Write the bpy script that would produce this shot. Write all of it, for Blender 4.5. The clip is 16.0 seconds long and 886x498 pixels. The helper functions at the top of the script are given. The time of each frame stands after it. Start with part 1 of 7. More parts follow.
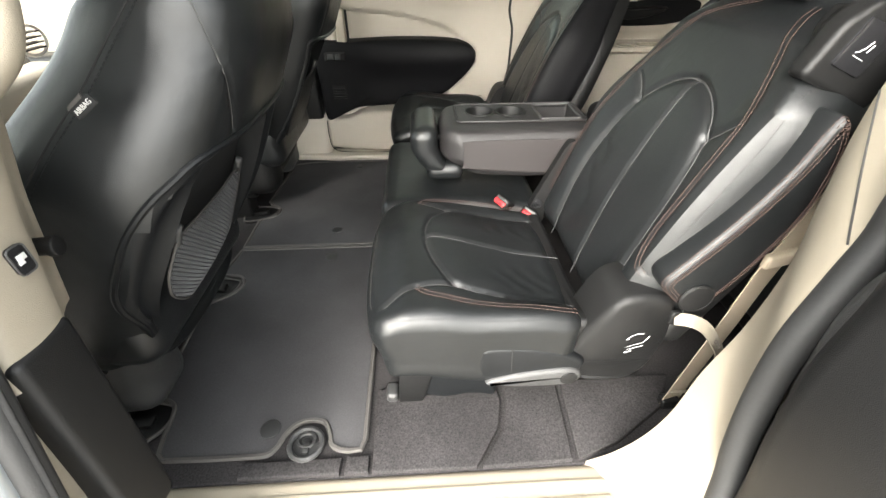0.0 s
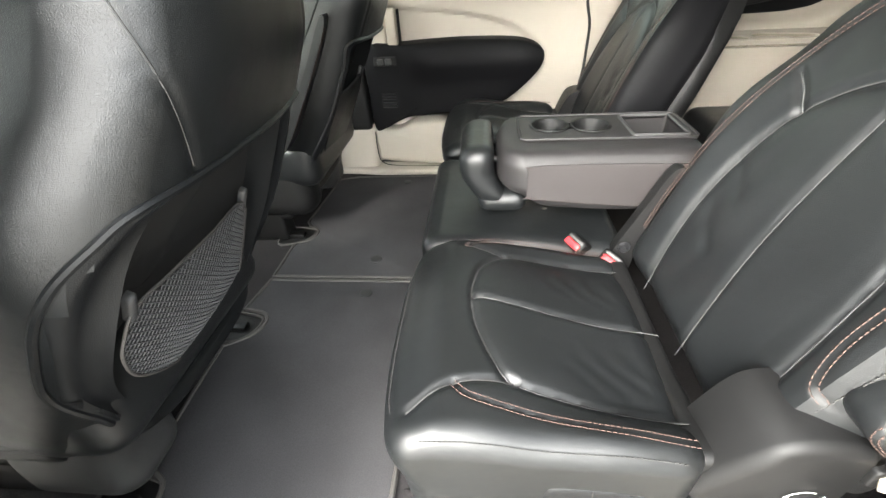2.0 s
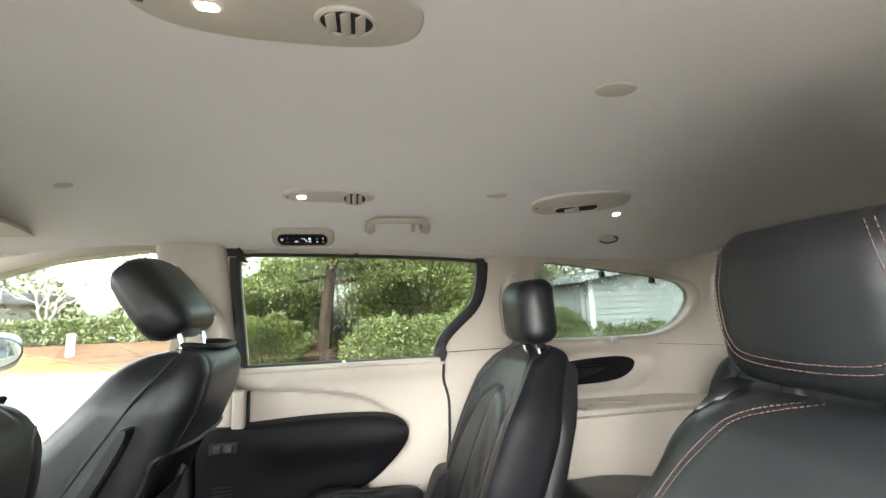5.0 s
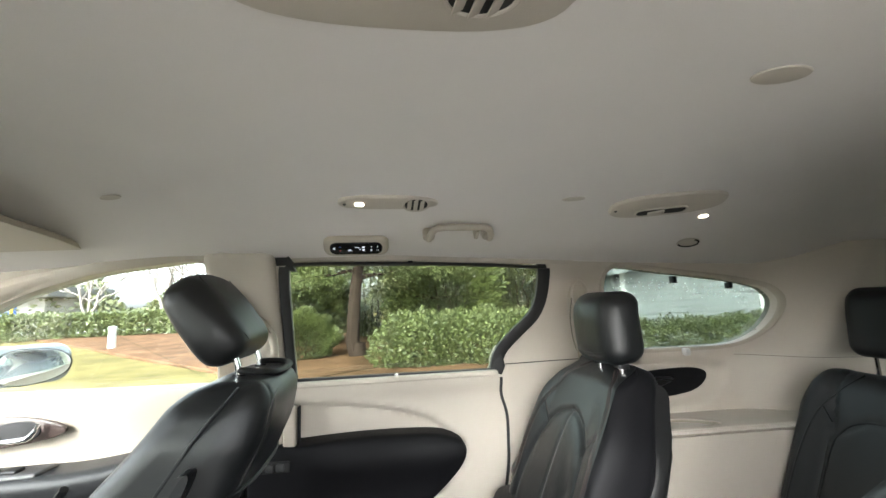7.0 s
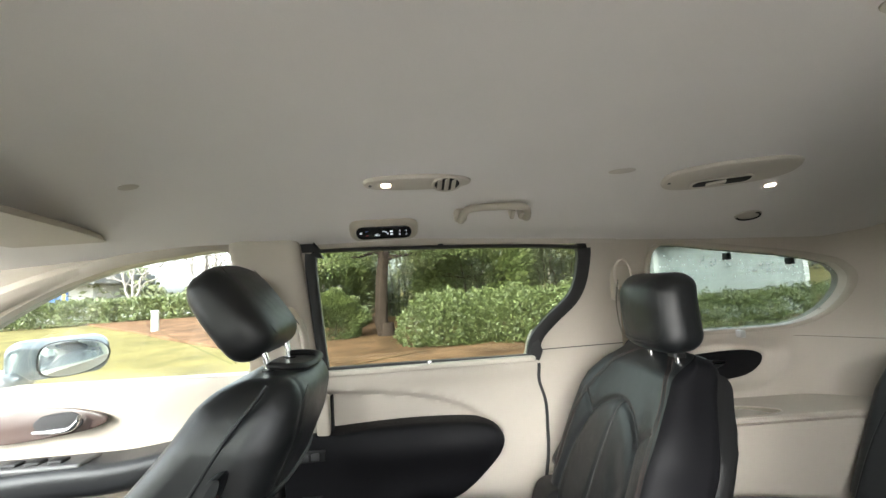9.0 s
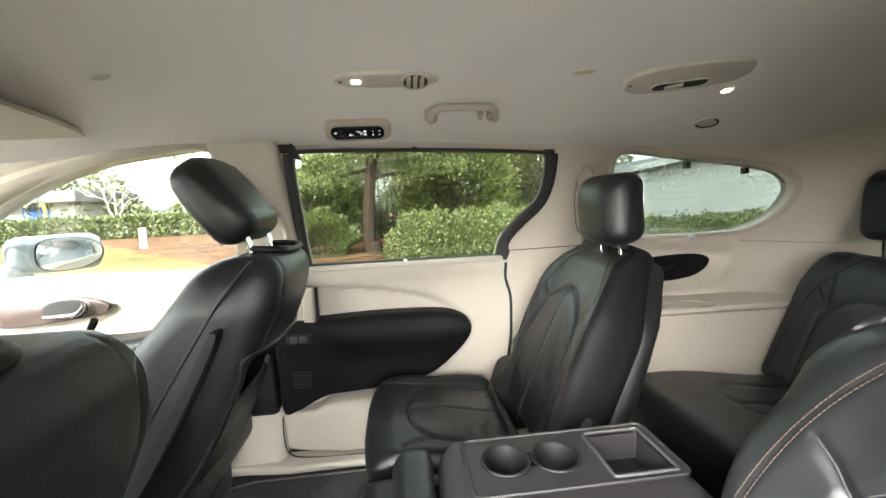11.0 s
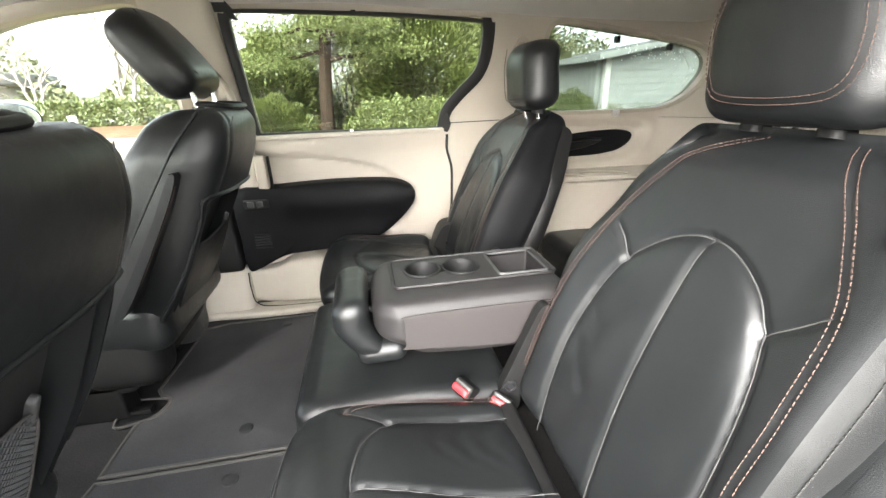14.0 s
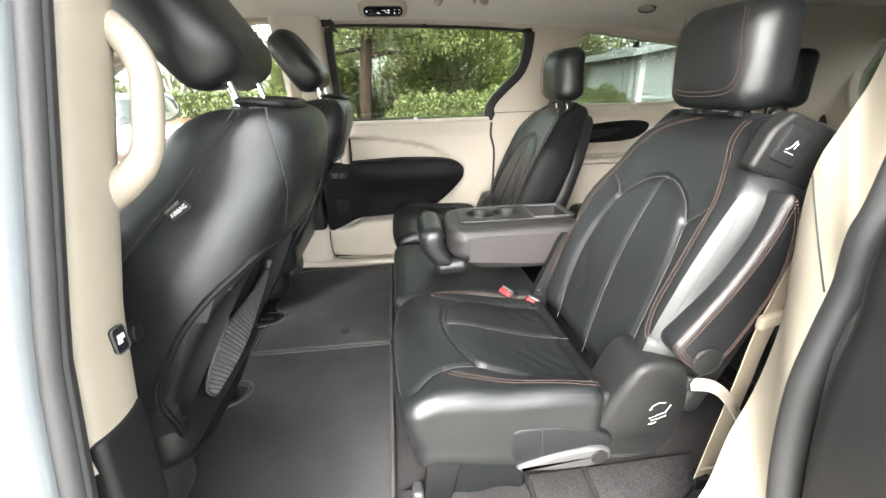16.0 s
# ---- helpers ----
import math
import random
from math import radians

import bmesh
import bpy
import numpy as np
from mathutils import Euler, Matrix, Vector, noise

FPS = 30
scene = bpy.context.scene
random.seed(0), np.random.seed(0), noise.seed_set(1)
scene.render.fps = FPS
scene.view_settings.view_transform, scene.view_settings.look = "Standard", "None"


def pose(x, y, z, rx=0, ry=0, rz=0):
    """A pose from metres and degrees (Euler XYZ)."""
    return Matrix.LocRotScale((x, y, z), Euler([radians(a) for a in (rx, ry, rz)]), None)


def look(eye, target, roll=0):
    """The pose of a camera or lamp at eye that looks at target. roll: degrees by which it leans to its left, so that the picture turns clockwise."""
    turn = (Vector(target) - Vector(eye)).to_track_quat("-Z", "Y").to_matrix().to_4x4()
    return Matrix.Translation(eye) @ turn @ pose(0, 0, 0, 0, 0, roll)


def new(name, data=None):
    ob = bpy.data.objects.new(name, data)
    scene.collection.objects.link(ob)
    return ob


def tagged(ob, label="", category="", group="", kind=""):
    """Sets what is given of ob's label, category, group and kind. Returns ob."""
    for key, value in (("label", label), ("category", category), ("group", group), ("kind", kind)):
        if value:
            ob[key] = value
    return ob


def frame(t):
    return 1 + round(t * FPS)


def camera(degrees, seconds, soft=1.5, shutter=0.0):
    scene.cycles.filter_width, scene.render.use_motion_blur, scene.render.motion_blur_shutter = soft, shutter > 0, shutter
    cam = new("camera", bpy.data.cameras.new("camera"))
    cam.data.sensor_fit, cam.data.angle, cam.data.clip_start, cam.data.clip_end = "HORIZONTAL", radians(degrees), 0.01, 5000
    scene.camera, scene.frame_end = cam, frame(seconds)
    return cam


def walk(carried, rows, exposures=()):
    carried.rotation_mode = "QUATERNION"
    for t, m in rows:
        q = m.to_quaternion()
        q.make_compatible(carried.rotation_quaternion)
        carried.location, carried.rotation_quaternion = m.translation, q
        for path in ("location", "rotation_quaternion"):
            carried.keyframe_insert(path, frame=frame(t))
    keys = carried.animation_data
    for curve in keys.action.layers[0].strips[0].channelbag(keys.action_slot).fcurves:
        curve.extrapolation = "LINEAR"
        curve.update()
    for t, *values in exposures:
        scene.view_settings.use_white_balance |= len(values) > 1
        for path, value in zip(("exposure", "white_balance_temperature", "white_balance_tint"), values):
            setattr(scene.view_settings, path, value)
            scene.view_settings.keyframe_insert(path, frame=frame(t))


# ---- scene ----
cam = camera(94.9, 16.0)
PATH = [
    (0, (1.394, 0.173, 0.82), (1.477, 1.778, -0.37), -0.2),
    (0.5, (1.406, 0.22, 0.818), (1.421, 1.816, -0.388), -1.0),
    (1, (1.412, 0.296, 0.817), (1.349, 1.883, -0.398), -1.9),
    (1.5, (1.414, 0.346, 0.786), (1.272, 1.929, -0.427), -2.9),
    (2, (1.412, 0.412, 0.767), (1.216, 2.023, -0.402), -3.9),
    (2.5, (1.423, 0.504, 0.806), (1.3, 2.26, -0.142), -3.4),
    (3, (1.436, 0.568, 0.855), (1.444, 2.468, 0.229), -2.7),
    (3.5, (1.438, 0.585, 0.896), (1.59, 2.554, 0.578), -2.2),
    (4, (1.458, 0.58, 0.896), (1.75, 2.559, 0.902), -2.1),
    (4.2, (1.475, 0.552, 0.866), (1.806, 2.518, 1.033), -2.5),
    (6.3, (1.419, 0.623, 0.907), (1.857, 2.546, 1.24), -1.6),
    (6.5, (1.404, 0.637, 0.916), (1.799, 2.574, 1.22), -1.7),
    (7, (1.371, 0.684, 0.94), (1.667, 2.645, 1.195), -2.2),
    (7.5, (1.356, 0.733, 0.959), (1.569, 2.71, 1.178), -2.7),
    (8, (1.352, 0.76, 0.966), (1.521, 2.743, 1.166), -3.2),
    (8.2, (1.354, 0.763, 0.969), (1.511, 2.748, 1.158), -3.4),
    (10.3, (1.37, 0.742, 0.938), (1.574, 2.731, 0.918), -3.2),
    (10.5, (1.392, 0.715, 0.935), (1.58, 2.705, 0.856), -3.0),
    (11, (1.401, 0.675, 0.892), (1.604, 2.652, 0.669), -2.7),
    (11.5, (1.412, 0.658, 0.865), (1.636, 2.609, 0.485), -2.2),
    (12, (1.423, 0.638, 0.842), (1.682, 2.558, 0.344), -2.1),
    (12.5, (1.439, 0.608, 0.833), (1.745, 2.498, 0.254), -2.1),
    (13, (1.459, 0.572, 0.832), (1.803, 2.439, 0.202), -2.1),
    (13.5, (1.466, 0.531, 0.825), (1.82, 2.382, 0.154), -2.0),
    (14, (1.459, 0.484, 0.816), (1.785, 2.323, 0.102), -1.9),
    (14.5, (1.437, 0.423, 0.799), (1.717, 2.254, 0.047), -1.7),
    (15, (1.398, 0.353, 0.78), (1.639, 2.182, 0.007), -1.5),
    (15.5, (1.347, 0.243, 0.796), (1.559, 2.079, 0.033), -1.7),
    (16, (1.312, 0.095, 0.819), (1.506, 1.947, 0.089), -1.7),
]
EXPOSURES = [  # seconds, stops, kelvin, tint
    (0.0, 3.36, 6650, 7), (2.0, 3.84, 6500, 7), (2.5, 3.92, 6500, 8), (3.0, 4.05, 6400, 8), (4.0, 3.98, 6300, 9), (6.5, 3.68, 6150, 8), (8.0, 3.57, 6150, 8),
    (11.0, 3.75, 6450, 8), (13.0, 4.02, 6500, 9), (15.0, 4.02, 6450, 9), (16.0, 3.84, 6450, 8)]
walk(cam, [(t, look(eye, target, roll)) for t, eye, target, roll in PATH], EXPOSURES)

# ---- world and light ----
world = bpy.data.worlds.new("overcast_sky")
scene.world = world
world.use_nodes = True
wn = world.node_tree
sky = wn.nodes.new("ShaderNodeTexSky")
sky.sky_type, sky.sun_disc = "NISHITA", False
sky.sun_elevation, sky.sun_rotation = radians(34), radians(208)
sky.air_density, sky.dust_density, sky.ozone_density = 1.0, 4.0, 0.6
hsv = wn.nodes.new("ShaderNodeHueSaturation")
hsv.inputs["Saturation"].default_value = 0.25
wn.links.new(sky.outputs[0], hsv.inputs["Color"])
wn.links.new(hsv.outputs[0], wn.nodes["Background"].inputs["Color"])
wn.nodes["Background"].inputs["Strength"].default_value = 0.16
sun = new("sun", bpy.data.lights.new("sun", "SUN"))
sun.data.energy, sun.data.angle, sun.data.color = 0.27, radians(110), (1.0, 0.97, 0.91)
sun.matrix_world = look((0, 0, 0), (0.32, 0.6, -0.46))

# ---- materials ----


def material(name, colour, rough=0.5, metal=0.0, grain=0.0, scale=200.0, bump=0.0, bump_scale=400.0, blotch=0.0, blotch_scale=6.0, spec=0.5, coat=0.0, second=None, wrinkle=0.0):
    """A surface with colour variation at two scales, roughness variation and fine relief, in metres."""
    m = bpy.data.materials.new(name)
    m.use_nodes = True
    t = m.node_tree
    bsdf = t.nodes["Principled BSDF"]
    bsdf.inputs["Roughness"].default_value = rough
    bsdf.inputs["Metallic"].default_value = metal
    bsdf.inputs["Specular IOR Level"].default_value = spec
    bsdf.inputs["Coat Weight"].default_value = coat
    coord = t.nodes.new("ShaderNodeNewGeometry").outputs["Position"]

    def noise_node(s, detail=3.0):
        n = t.nodes.new("ShaderNodeTexNoise")
        n.inputs["Scale"].default_value, n.inputs["Detail"].default_value = s, detail
        t.links.new(coord, n.inputs["Vector"])
        return n.outputs["Fac"]

    rgb = (*colour, 1)
    col = None
    fine, broad = noise_node(scale), noise_node(blotch_scale, 5.0)
    ramp = t.nodes.new("ShaderNodeMix")
    ramp.data_type = "RGBA"
    other = second or tuple(c * (1 - grain) for c in colour)
    ramp.inputs["A"].default_value = rgb
    ramp.inputs["B"].default_value = (*other, 1)
    t.links.new(fine, ramp.inputs["Factor"])
    col = ramp.outputs["Result"]
    if blotch:
        mul = t.nodes.new("ShaderNodeMix")
        mul.data_type, mul.blend_type = "RGBA", "MULTIPLY"
        mr = t.nodes.new("ShaderNodeMapRange")
        mr.inputs["From Min"].default_value, mr.inputs["From Max"].default_value = 0.3, 0.7
        mr.inputs["To Min"].default_value, mr.inputs["To Max"].default_value = 1 - blotch, 1.0
        t.links.new(broad, mr.inputs["Value"])
        mul.inputs["Factor"].default_value = 1.0
        t.links.new(col, mul.inputs["A"])
        t.links.new(mr.outputs["Result"], mul.inputs["B"])
        col = mul.outputs["Result"]
        rr = t.nodes.new("ShaderNodeMapRange")
        rr.inputs["From Min"].default_value, rr.inputs["From Max"].default_value = 0.3, 0.7
        rr.inputs["To Min"].default_value, rr.inputs["To Max"].default_value = max(0.02, rough - min(0.08, blotch * 0.4)), min(1, rough + min(0.08, blotch * 0.4))
        t.links.new(broad, rr.inputs["Value"])
        t.links.new(rr.outputs["Result"], bsdf.inputs["Roughness"])
    t.links.new(col, bsdf.inputs["Base Color"])
    if bump:
        b = t.nodes.new("ShaderNodeBump")
        b.inputs["Strength"].default_value, b.inputs["Distance"].default_value = bump, 0.002
        t.links.new(noise_node(bump_scale, 2.0), b.inputs["Height"])
        last = b
        if wrinkle:
            w = t.nodes.new("ShaderNodeBump")
            w.inputs["Strength"].default_value, w.inputs["Distance"].default_value = wrinkle, 0.01
            t.links.new(noise_node(28.0, 2.0), w.inputs["Height"])
            t.links.new(b.outputs["Normal"], w.inputs["Normal"])
            last = w
        t.links.new(last.outputs["Normal"], bsdf.inputs["Normal"])
    return m


def glass(name, tint, gloss=0.06):
    m = bpy.data.materials.new(name)
    m.use_nodes = True
    t = m.node_tree
    t.nodes.remove(t.nodes["Principled BSDF"])
    clear, shine, mix = t.nodes.new("ShaderNodeBsdfTransparent"), t.nodes.new("ShaderNodeBsdfGlossy"), t.nodes.new("ShaderNodeMixShader")
    clear.inputs["Color"].default_value = (*tint, 1)
    shine.inputs["Roughness"].default_value = 0.02
    mix.inputs["Fac"].default_value = gloss
    t.links.new(clear.outputs[0], mix.inputs[1])
    t.links.new(shine.outputs[0], mix.inputs[2])
    t.links.new(mix.outputs[0], t.nodes["Material Output"].inputs["Surface"])
    return m


def glow(name, colour, strength):
    m = bpy.data.materials.new(name)
    m.use_nodes = True
    b = m.node_tree.nodes["Principled BSDF"]
    b.inputs["Base Color"].default_value = (*colour, 1)
    b.inputs["Emission Color"].default_value = (*colour, 1)
    b.inputs["Emission Strength"].default_value = strength
    return m


LEATHER = material("black_leather", (0.0094, 0.0104, 0.0110), 0.35, grain=0.25, scale=900, bump=0.25, bump_scale=1000, blotch=0.14, blotch_scale=9, wrinkle=0.10, spec=0.5)
# leather lightened to paint the highlight along creases and seams
SEAM = material("leather_seam_sheen", (0.055, 0.055, 0.055), 0.5, grain=0.4, scale=400, blotch=0.3, blotch_scale=30)
VINYL = material("black_vinyl", (0.0065, 0.0072, 0.0080), 0.42, grain=0.2, scale=800, bump=0.25, bump_scale=800, blotch=0.1, wrinkle=0.03, spec=0.3)
DOOR_VINYL = material("matt_black_door_vinyl", (0.0055, 0.0055, 0.0065), 0.55, grain=0.2, scale=800, bump=0.3, bump_scale=800, blotch=0.15, spec=0.14)
CONSOLE_SIDE = material("grained_grey_vinyl", (0.034, 0.030, 0.030), 0.6, grain=0.3, scale=500, bump=0.4, bump_scale=900, blotch=0.12, spec=0.25)
CONSOLE_VINYL = material("charcoal_console_vinyl", (0.021, 0.0195, 0.020), 0.46, grain=0.25, scale=700, bump=0.3, bump_scale=800, blotch=0.12, wrinkle=0.03, spec=0.35)
PLASTIC = material("black_plastic", (0.0075, 0.0075, 0.0076), 0.48, grain=0.2, scale=1200, bump=0.3, bump_scale=1100, blotch=0.12, spec=0.3)
PLASTIC_GREY = material("charcoal_plastic", (0.04, 0.04, 0.04), 0.42, grain=0.2, scale=1200, bump=0.3, bump_scale=1100, blotch=0.1)
GLOSS = material("gloss_black", (0.012, 0.012, 0.013), 0.18, blotch=0.1, blotch_scale=20)
RUBBER = material("black_rubber", (0.022, 0.022, 0.022), 0.62, grain=0.2, scale=300, bump=0.15, bump_scale=200, blotch=0.2)
CARPET = material("charcoal_carpet", (0.072, 0.067, 0.068), 0.97, grain=0.6, scale=280, bump=0.6, bump_scale=480, blotch=0.3, blotch_scale=7, spec=0.05, second=(0.006, 0.0058, 0.006))
MAT_PILE = material("charcoal_mat_pile", (0.088, 0.086, 0.088), 0.95, grain=0.5, scale=420, bump=0.4, bump_scale=700, blotch=0.32, blotch_scale=5, spec=0.1, second=(0.035, 0.034, 0.036))
BINDING = material("dark_binding", (0.075, 0.069, 0.064), 0.7, grain=0.4, scale=700, bump=0.5, bump_scale=600)
BEIGE = material("beige_trim_plastic", (0.43, 0.385, 0.315), 0.5, grain=0.06, scale=700, bump=0.2, bump_scale=900, blotch=0.06, blotch_scale=5)
# beige darkened to hold down doorway light on near trims and shade the wells
BEIGE_DIM = material("dimmed_beige_plastic", (0.285, 0.25, 0.195), 0.52, grain=0.1, scale=500, bump=0.2, bump_scale=900, blotch=0.14, blotch_scale=7)
BEIGE_SOFT = material("beige_soft_trim", (0.52, 0.472, 0.40), 0.65, grain=0.08, scale=600, bump=0.25, bump_scale=700, blotch=0.05, blotch_scale=4)
HEADLINER = material("beige_headliner_cloth", (0.76, 0.72, 0.68), 0.95, grain=0.1, scale=900, bump=0.3, bump_scale=1200, blotch=0.05, blotch_scale=3, spec=0.1)
BELT_WEB = material("beige_webbing", (0.33, 0.275, 0.205), 0.75, grain=0.25, scale=500, bump=0.4, bump_scale=900, blotch=0.08)
STRAP_WEB = material("cream_webbing", (0.22, 0.192, 0.15), 0.75, grain=0.2, scale=500, bump=0.4, bump_scale=900, blotch=0.08)
COPPER = material("copper_thread", (0.072, 0.048, 0.041), 0.8, grain=0.3, scale=900, spec=0.1)
GREY_THREAD = material("grey_thread", (0.05, 0.049, 0.048), 0.8, grain=0.3, scale=900, spec=0.1)
CHROME = material("chrome", (0.8, 0.8, 0.8), 0.12, metal=1.0, blotch=0.05)
SILVER = material("silver_plastic", (0.55, 0.54, 0.52), 0.3, metal=0.6, blotch=0.08)
RED = material("red_plastic", (0.42, 0.015, 0.02), 0.4, blotch=0.1)
WHITE = material("white_print", (0.55, 0.55, 0.53), 0.5)
DIM_PRINT = material("grey_print", (0.09, 0.08, 0.07), 0.6, spec=0.2)
PAINT = material("pale_silver_paint", (0.23, 0.25, 0.26), 0.25, metal=0.3, coat=0.8, blotch=0.04)
WOODTONE = material("brown_gloss_trim", (0.06, 0.042, 0.036), 0.25, blotch=0.2)
# near-black stands in for shade in hollows, slots and gaps; also tag fabric
DARK_GAP = material("gap_shade_and_tag_black", (0.008, 0.008, 0.008), 0.8)
GLASS = glass("clear_window_glass", (0.92, 0.96, 0.94))
GLASS_TINT = glass("tinted_window_glass", (0.47, 0.51, 0.49), 0.06)
GLASS_DARK = glass("dark_privacy_glass", (0.24, 0.26, 0.25), 0.05)
GLASS_SLIDE = glass("lightly_tinted_window_glass", (0.68, 0.72, 0.66), 0.05)
MIRROR = material("mirror_glass", (0.85, 0.87, 0.88), 0.03, metal=1.0)
LAMP_LENS = glow("lit_lamp_lens", (1.0, 0.86, 0.68), 1.2)
SCREEN_TEXT = glow("lit_display_marks", (0.9, 0.95, 1.0), 0.075)
DROPS = material("water_drops", (0.9, 0.92, 0.92), 0.05, spec=0.8)
LEAF = material("glossy_hedge_leaf", (0.034, 0.064, 0.018), 0.42, grain=0.6, scale=22, second=(0.145, 0.15, 0.045), blotch=0.35, blotch_scale=2.2)
LEAF_DARK = material("dark_tree_leaf", (0.045, 0.068, 0.026), 0.5, grain=0.6, scale=6, second=(0.14, 0.13, 0.05))
LEAF_PALE = material("pale_needle_leaf", (0.085, 0.115, 0.035), 0.6, grain=0.5, scale=3, second=(0.13, 0.14, 0.045))
BARK = material("grey_brown_bark", (0.056, 0.040, 0.033), 0.95, spec=0.03, grain=0.5, scale=22, bump=1.0, bump_scale=30, blotch=0.4, blotch_scale=5, second=(0.022, 0.015, 0.012))
TWIG = material("bare_twig_bark", (0.19, 0.165, 0.145), 0.9, grain=0.3, scale=10, bump=0.5, bump_scale=30)
GRASS = material("winter_lawn", (0.19, 0.15, 0.062), 0.95, grain=0.5, scale=40, bump=1.0, bump_scale=90, blotch=0.5, blotch_scale=0.9, second=(0.12, 0.108, 0.04), spec=0.03)
MULCH = material("pine_straw_mulch", (0.20, 0.115, 0.062), 0.95, grain=0.6, scale=30, bump=1.0, bump_scale=60, blotch=0.6, blotch_scale=1.4, second=(0.085, 0.048, 0.03), spec=0.03)
# tone chosen for the light it throws up into the cabin
BOUNCE_CONCRETE = material("bounce_concrete", (0.42, 0.405, 0.375), 0.8, grain=0.25, scale=30, bump=0.5, bump_scale=60, blotch=0.25, blotch_scale=0.8, spec=0.2)
CONCRETE = material("pale_concrete", (0.5, 0.48, 0.45), 0.85, grain=0.2, scale=30, bump=0.5, bump_scale=60, blotch=0.15, blotch_scale=0.8, spec=0.1)
SIDING = material("grey_painted_siding", (0.24, 0.255, 0.24), 0.7, grain=0.12, scale=25, bump=0.3, bump_scale=60, blotch=0.1, blotch_scale=1.0)
HOUSE_TRIM = material("white_house_trim", (0.52, 0.52, 0.49), 0.6, grain=0.1, scale=20, blotch=0.06)
SHINGLE = material("grey_roof_shingle", (0.16, 0.155, 0.15), 0.9, grain=0.4, scale=30, bump=0.8, bump_scale=40, blotch=0.2)
DARK_PANE = material("dark_window_pane", (0.03, 0.035, 0.04), 0.08, blotch=0.1)
BLUE = material("blue_panel", (0.05, 0.12, 0.4), 0.5, blotch=0.1)
YELLOW = material("yellow_post", (0.75, 0.5, 0.05), 0.5, blotch=0.1)

# ---- helpers for shapes ----


def join(*geos):
    vs, fs, o = [], [], 0
    for v, f in geos:
        v = np.asarray(v, float).reshape(-1, 3)
        vs.append(v)
        fs += [[i + o for i in q] for q in f]
        o += len(v)
    return np.concatenate(vs), fs


def moved(geo, m):
    v = np.asarray(geo[0], float)
    r = np.array(m)
    return v @ r[:3, :3].T + r[:3, 3], geo[1]


def shaped(geo, fn):
    return fn(np.array(geo[0], float)), geo[1]


def flip_y(geo, yc, s):
    """Seat-local geometry to the world: y = yc + s * u."""
    v = np.array(geo[0], float)
    v[:, 1] = yc + s * v[:, 1]
    return v, (geo[1] if s > 0 else [list(reversed(q)) for q in geo[1]])


def mesh_object(name, geo, mat, parent=None, label="", smooth=True, sharp=40):
    me = bpy.data.meshes.new(name)
    me.from_pydata([tuple(p) for p in np.asarray(geo[0], float)], [], [tuple(q) for q in geo[1]])
    bm = bmesh.new()
    bm.from_mesh(me)
    bmesh.ops.remove_doubles(bm, verts=bm.verts, dist=1e-5)
    bmesh.ops.recalc_face_normals(bm, faces=bm.faces)
    if bm.calc_volume(signed=True) < 0:
        bmesh.ops.reverse_faces(bm, faces=bm.faces)
    bm.to_mesh(me)
    bm.free()
    me.materials.append(mat)
    if smooth:
        me.polygons.foreach_set("use_smooth", [True] * len(me.polygons))
        me.set_sharp_from_angle(angle=radians(sharp))
    ob = new(name, me)
    if parent:
        ob.parent = parent
    if label:
        ob["label"] = label
    return ob


def part(name, geo, mat, parent, label="", smooth=True, sharp=40):
    return mesh_object(name, geo, mat, parent, label, smooth, sharp)


def thing(name, label, category, group="", kind=""):
    ob = new(name)
    ob.empty_display_size = 0.05
    return tagged(ob, label, category, group, kind)


def rbox(lo, hi, r=0.02, res=0.03, fn=None):
    """A box with rounded edges, finely divided, bent by fn(points)."""
    lo, hi = np.array(lo, float), np.array(hi, float)
    c, h = (lo + hi) / 2, (hi - lo) / 2
    r = min(r, *(h * 0.999))
    vs, fs, o = [], [], 0

    def steps(half):
        n = max(1, int(np.ceil(2 * (half - r) / res)))
        k = 3 if r > 0.004 else 1
        edge = half - r + r * np.tan(np.linspace(0, np.pi / 4, k + 1))
        return np.concatenate([-edge[::-1], np.linspace(-(half - r), half - r, n + 1)[1:-1], edge])

    for ax in range(3):
        a, b = [(1, 2), (2, 0), (0, 1)][ax]
        ga, gb = steps(h[a]), steps(h[b])
        na, nb = len(ga), len(gb)
        for sgn in (1, -1):
            p = np.zeros((na * nb, 3))
            p[:, a] = np.repeat(ga, nb)
            p[:, b] = np.tile(gb, na)
            p[:, ax] = sgn * h[ax]
            inner = np.clip(p, -(h - r), h - r)
            d = p - inner
            n = np.linalg.norm(d, axis=1, keepdims=True)
            p = inner + d / np.maximum(n, 1e-9) * r
            vs.append(p)
            for i in range(na - 1):
                for j in range(nb - 1):
                    q = [o + i * nb + j, o + (i + 1) * nb + j, o + (i + 1) * nb + j + 1, o + i * nb + j + 1]
                    fs.append(q if sgn > 0 else q[::-1])
            o += na * nb
    v = np.concatenate(vs) + c
    if fn:
        v = fn(v)
    return v, fs


def spline(pts, n=8, closed=False):
    """Catmull-Rom through points."""
    p = [np.array(q, float) for q in pts]
    m = len(p)
    out = []
    segs = m if closed else m - 1
    for i in range(segs):
        a, b = p[i], p[(i + 1) % m]
        z = p[(i - 1) % m] if closed or i > 0 else 2 * a - b
        c = p[(i + 2) % m] if closed or i + 2 < m else 2 * b - a
        for k in range(n):
            t = k / n
            out.append(0.5 * (2 * a + (b - z) * t + (2 * z - 5 * a + 4 * b - c) * t * t + (3 * a - z - 3 * b + c) * t ** 3))
    if not closed:
        out.append(p[-1])
    return np.array(out)


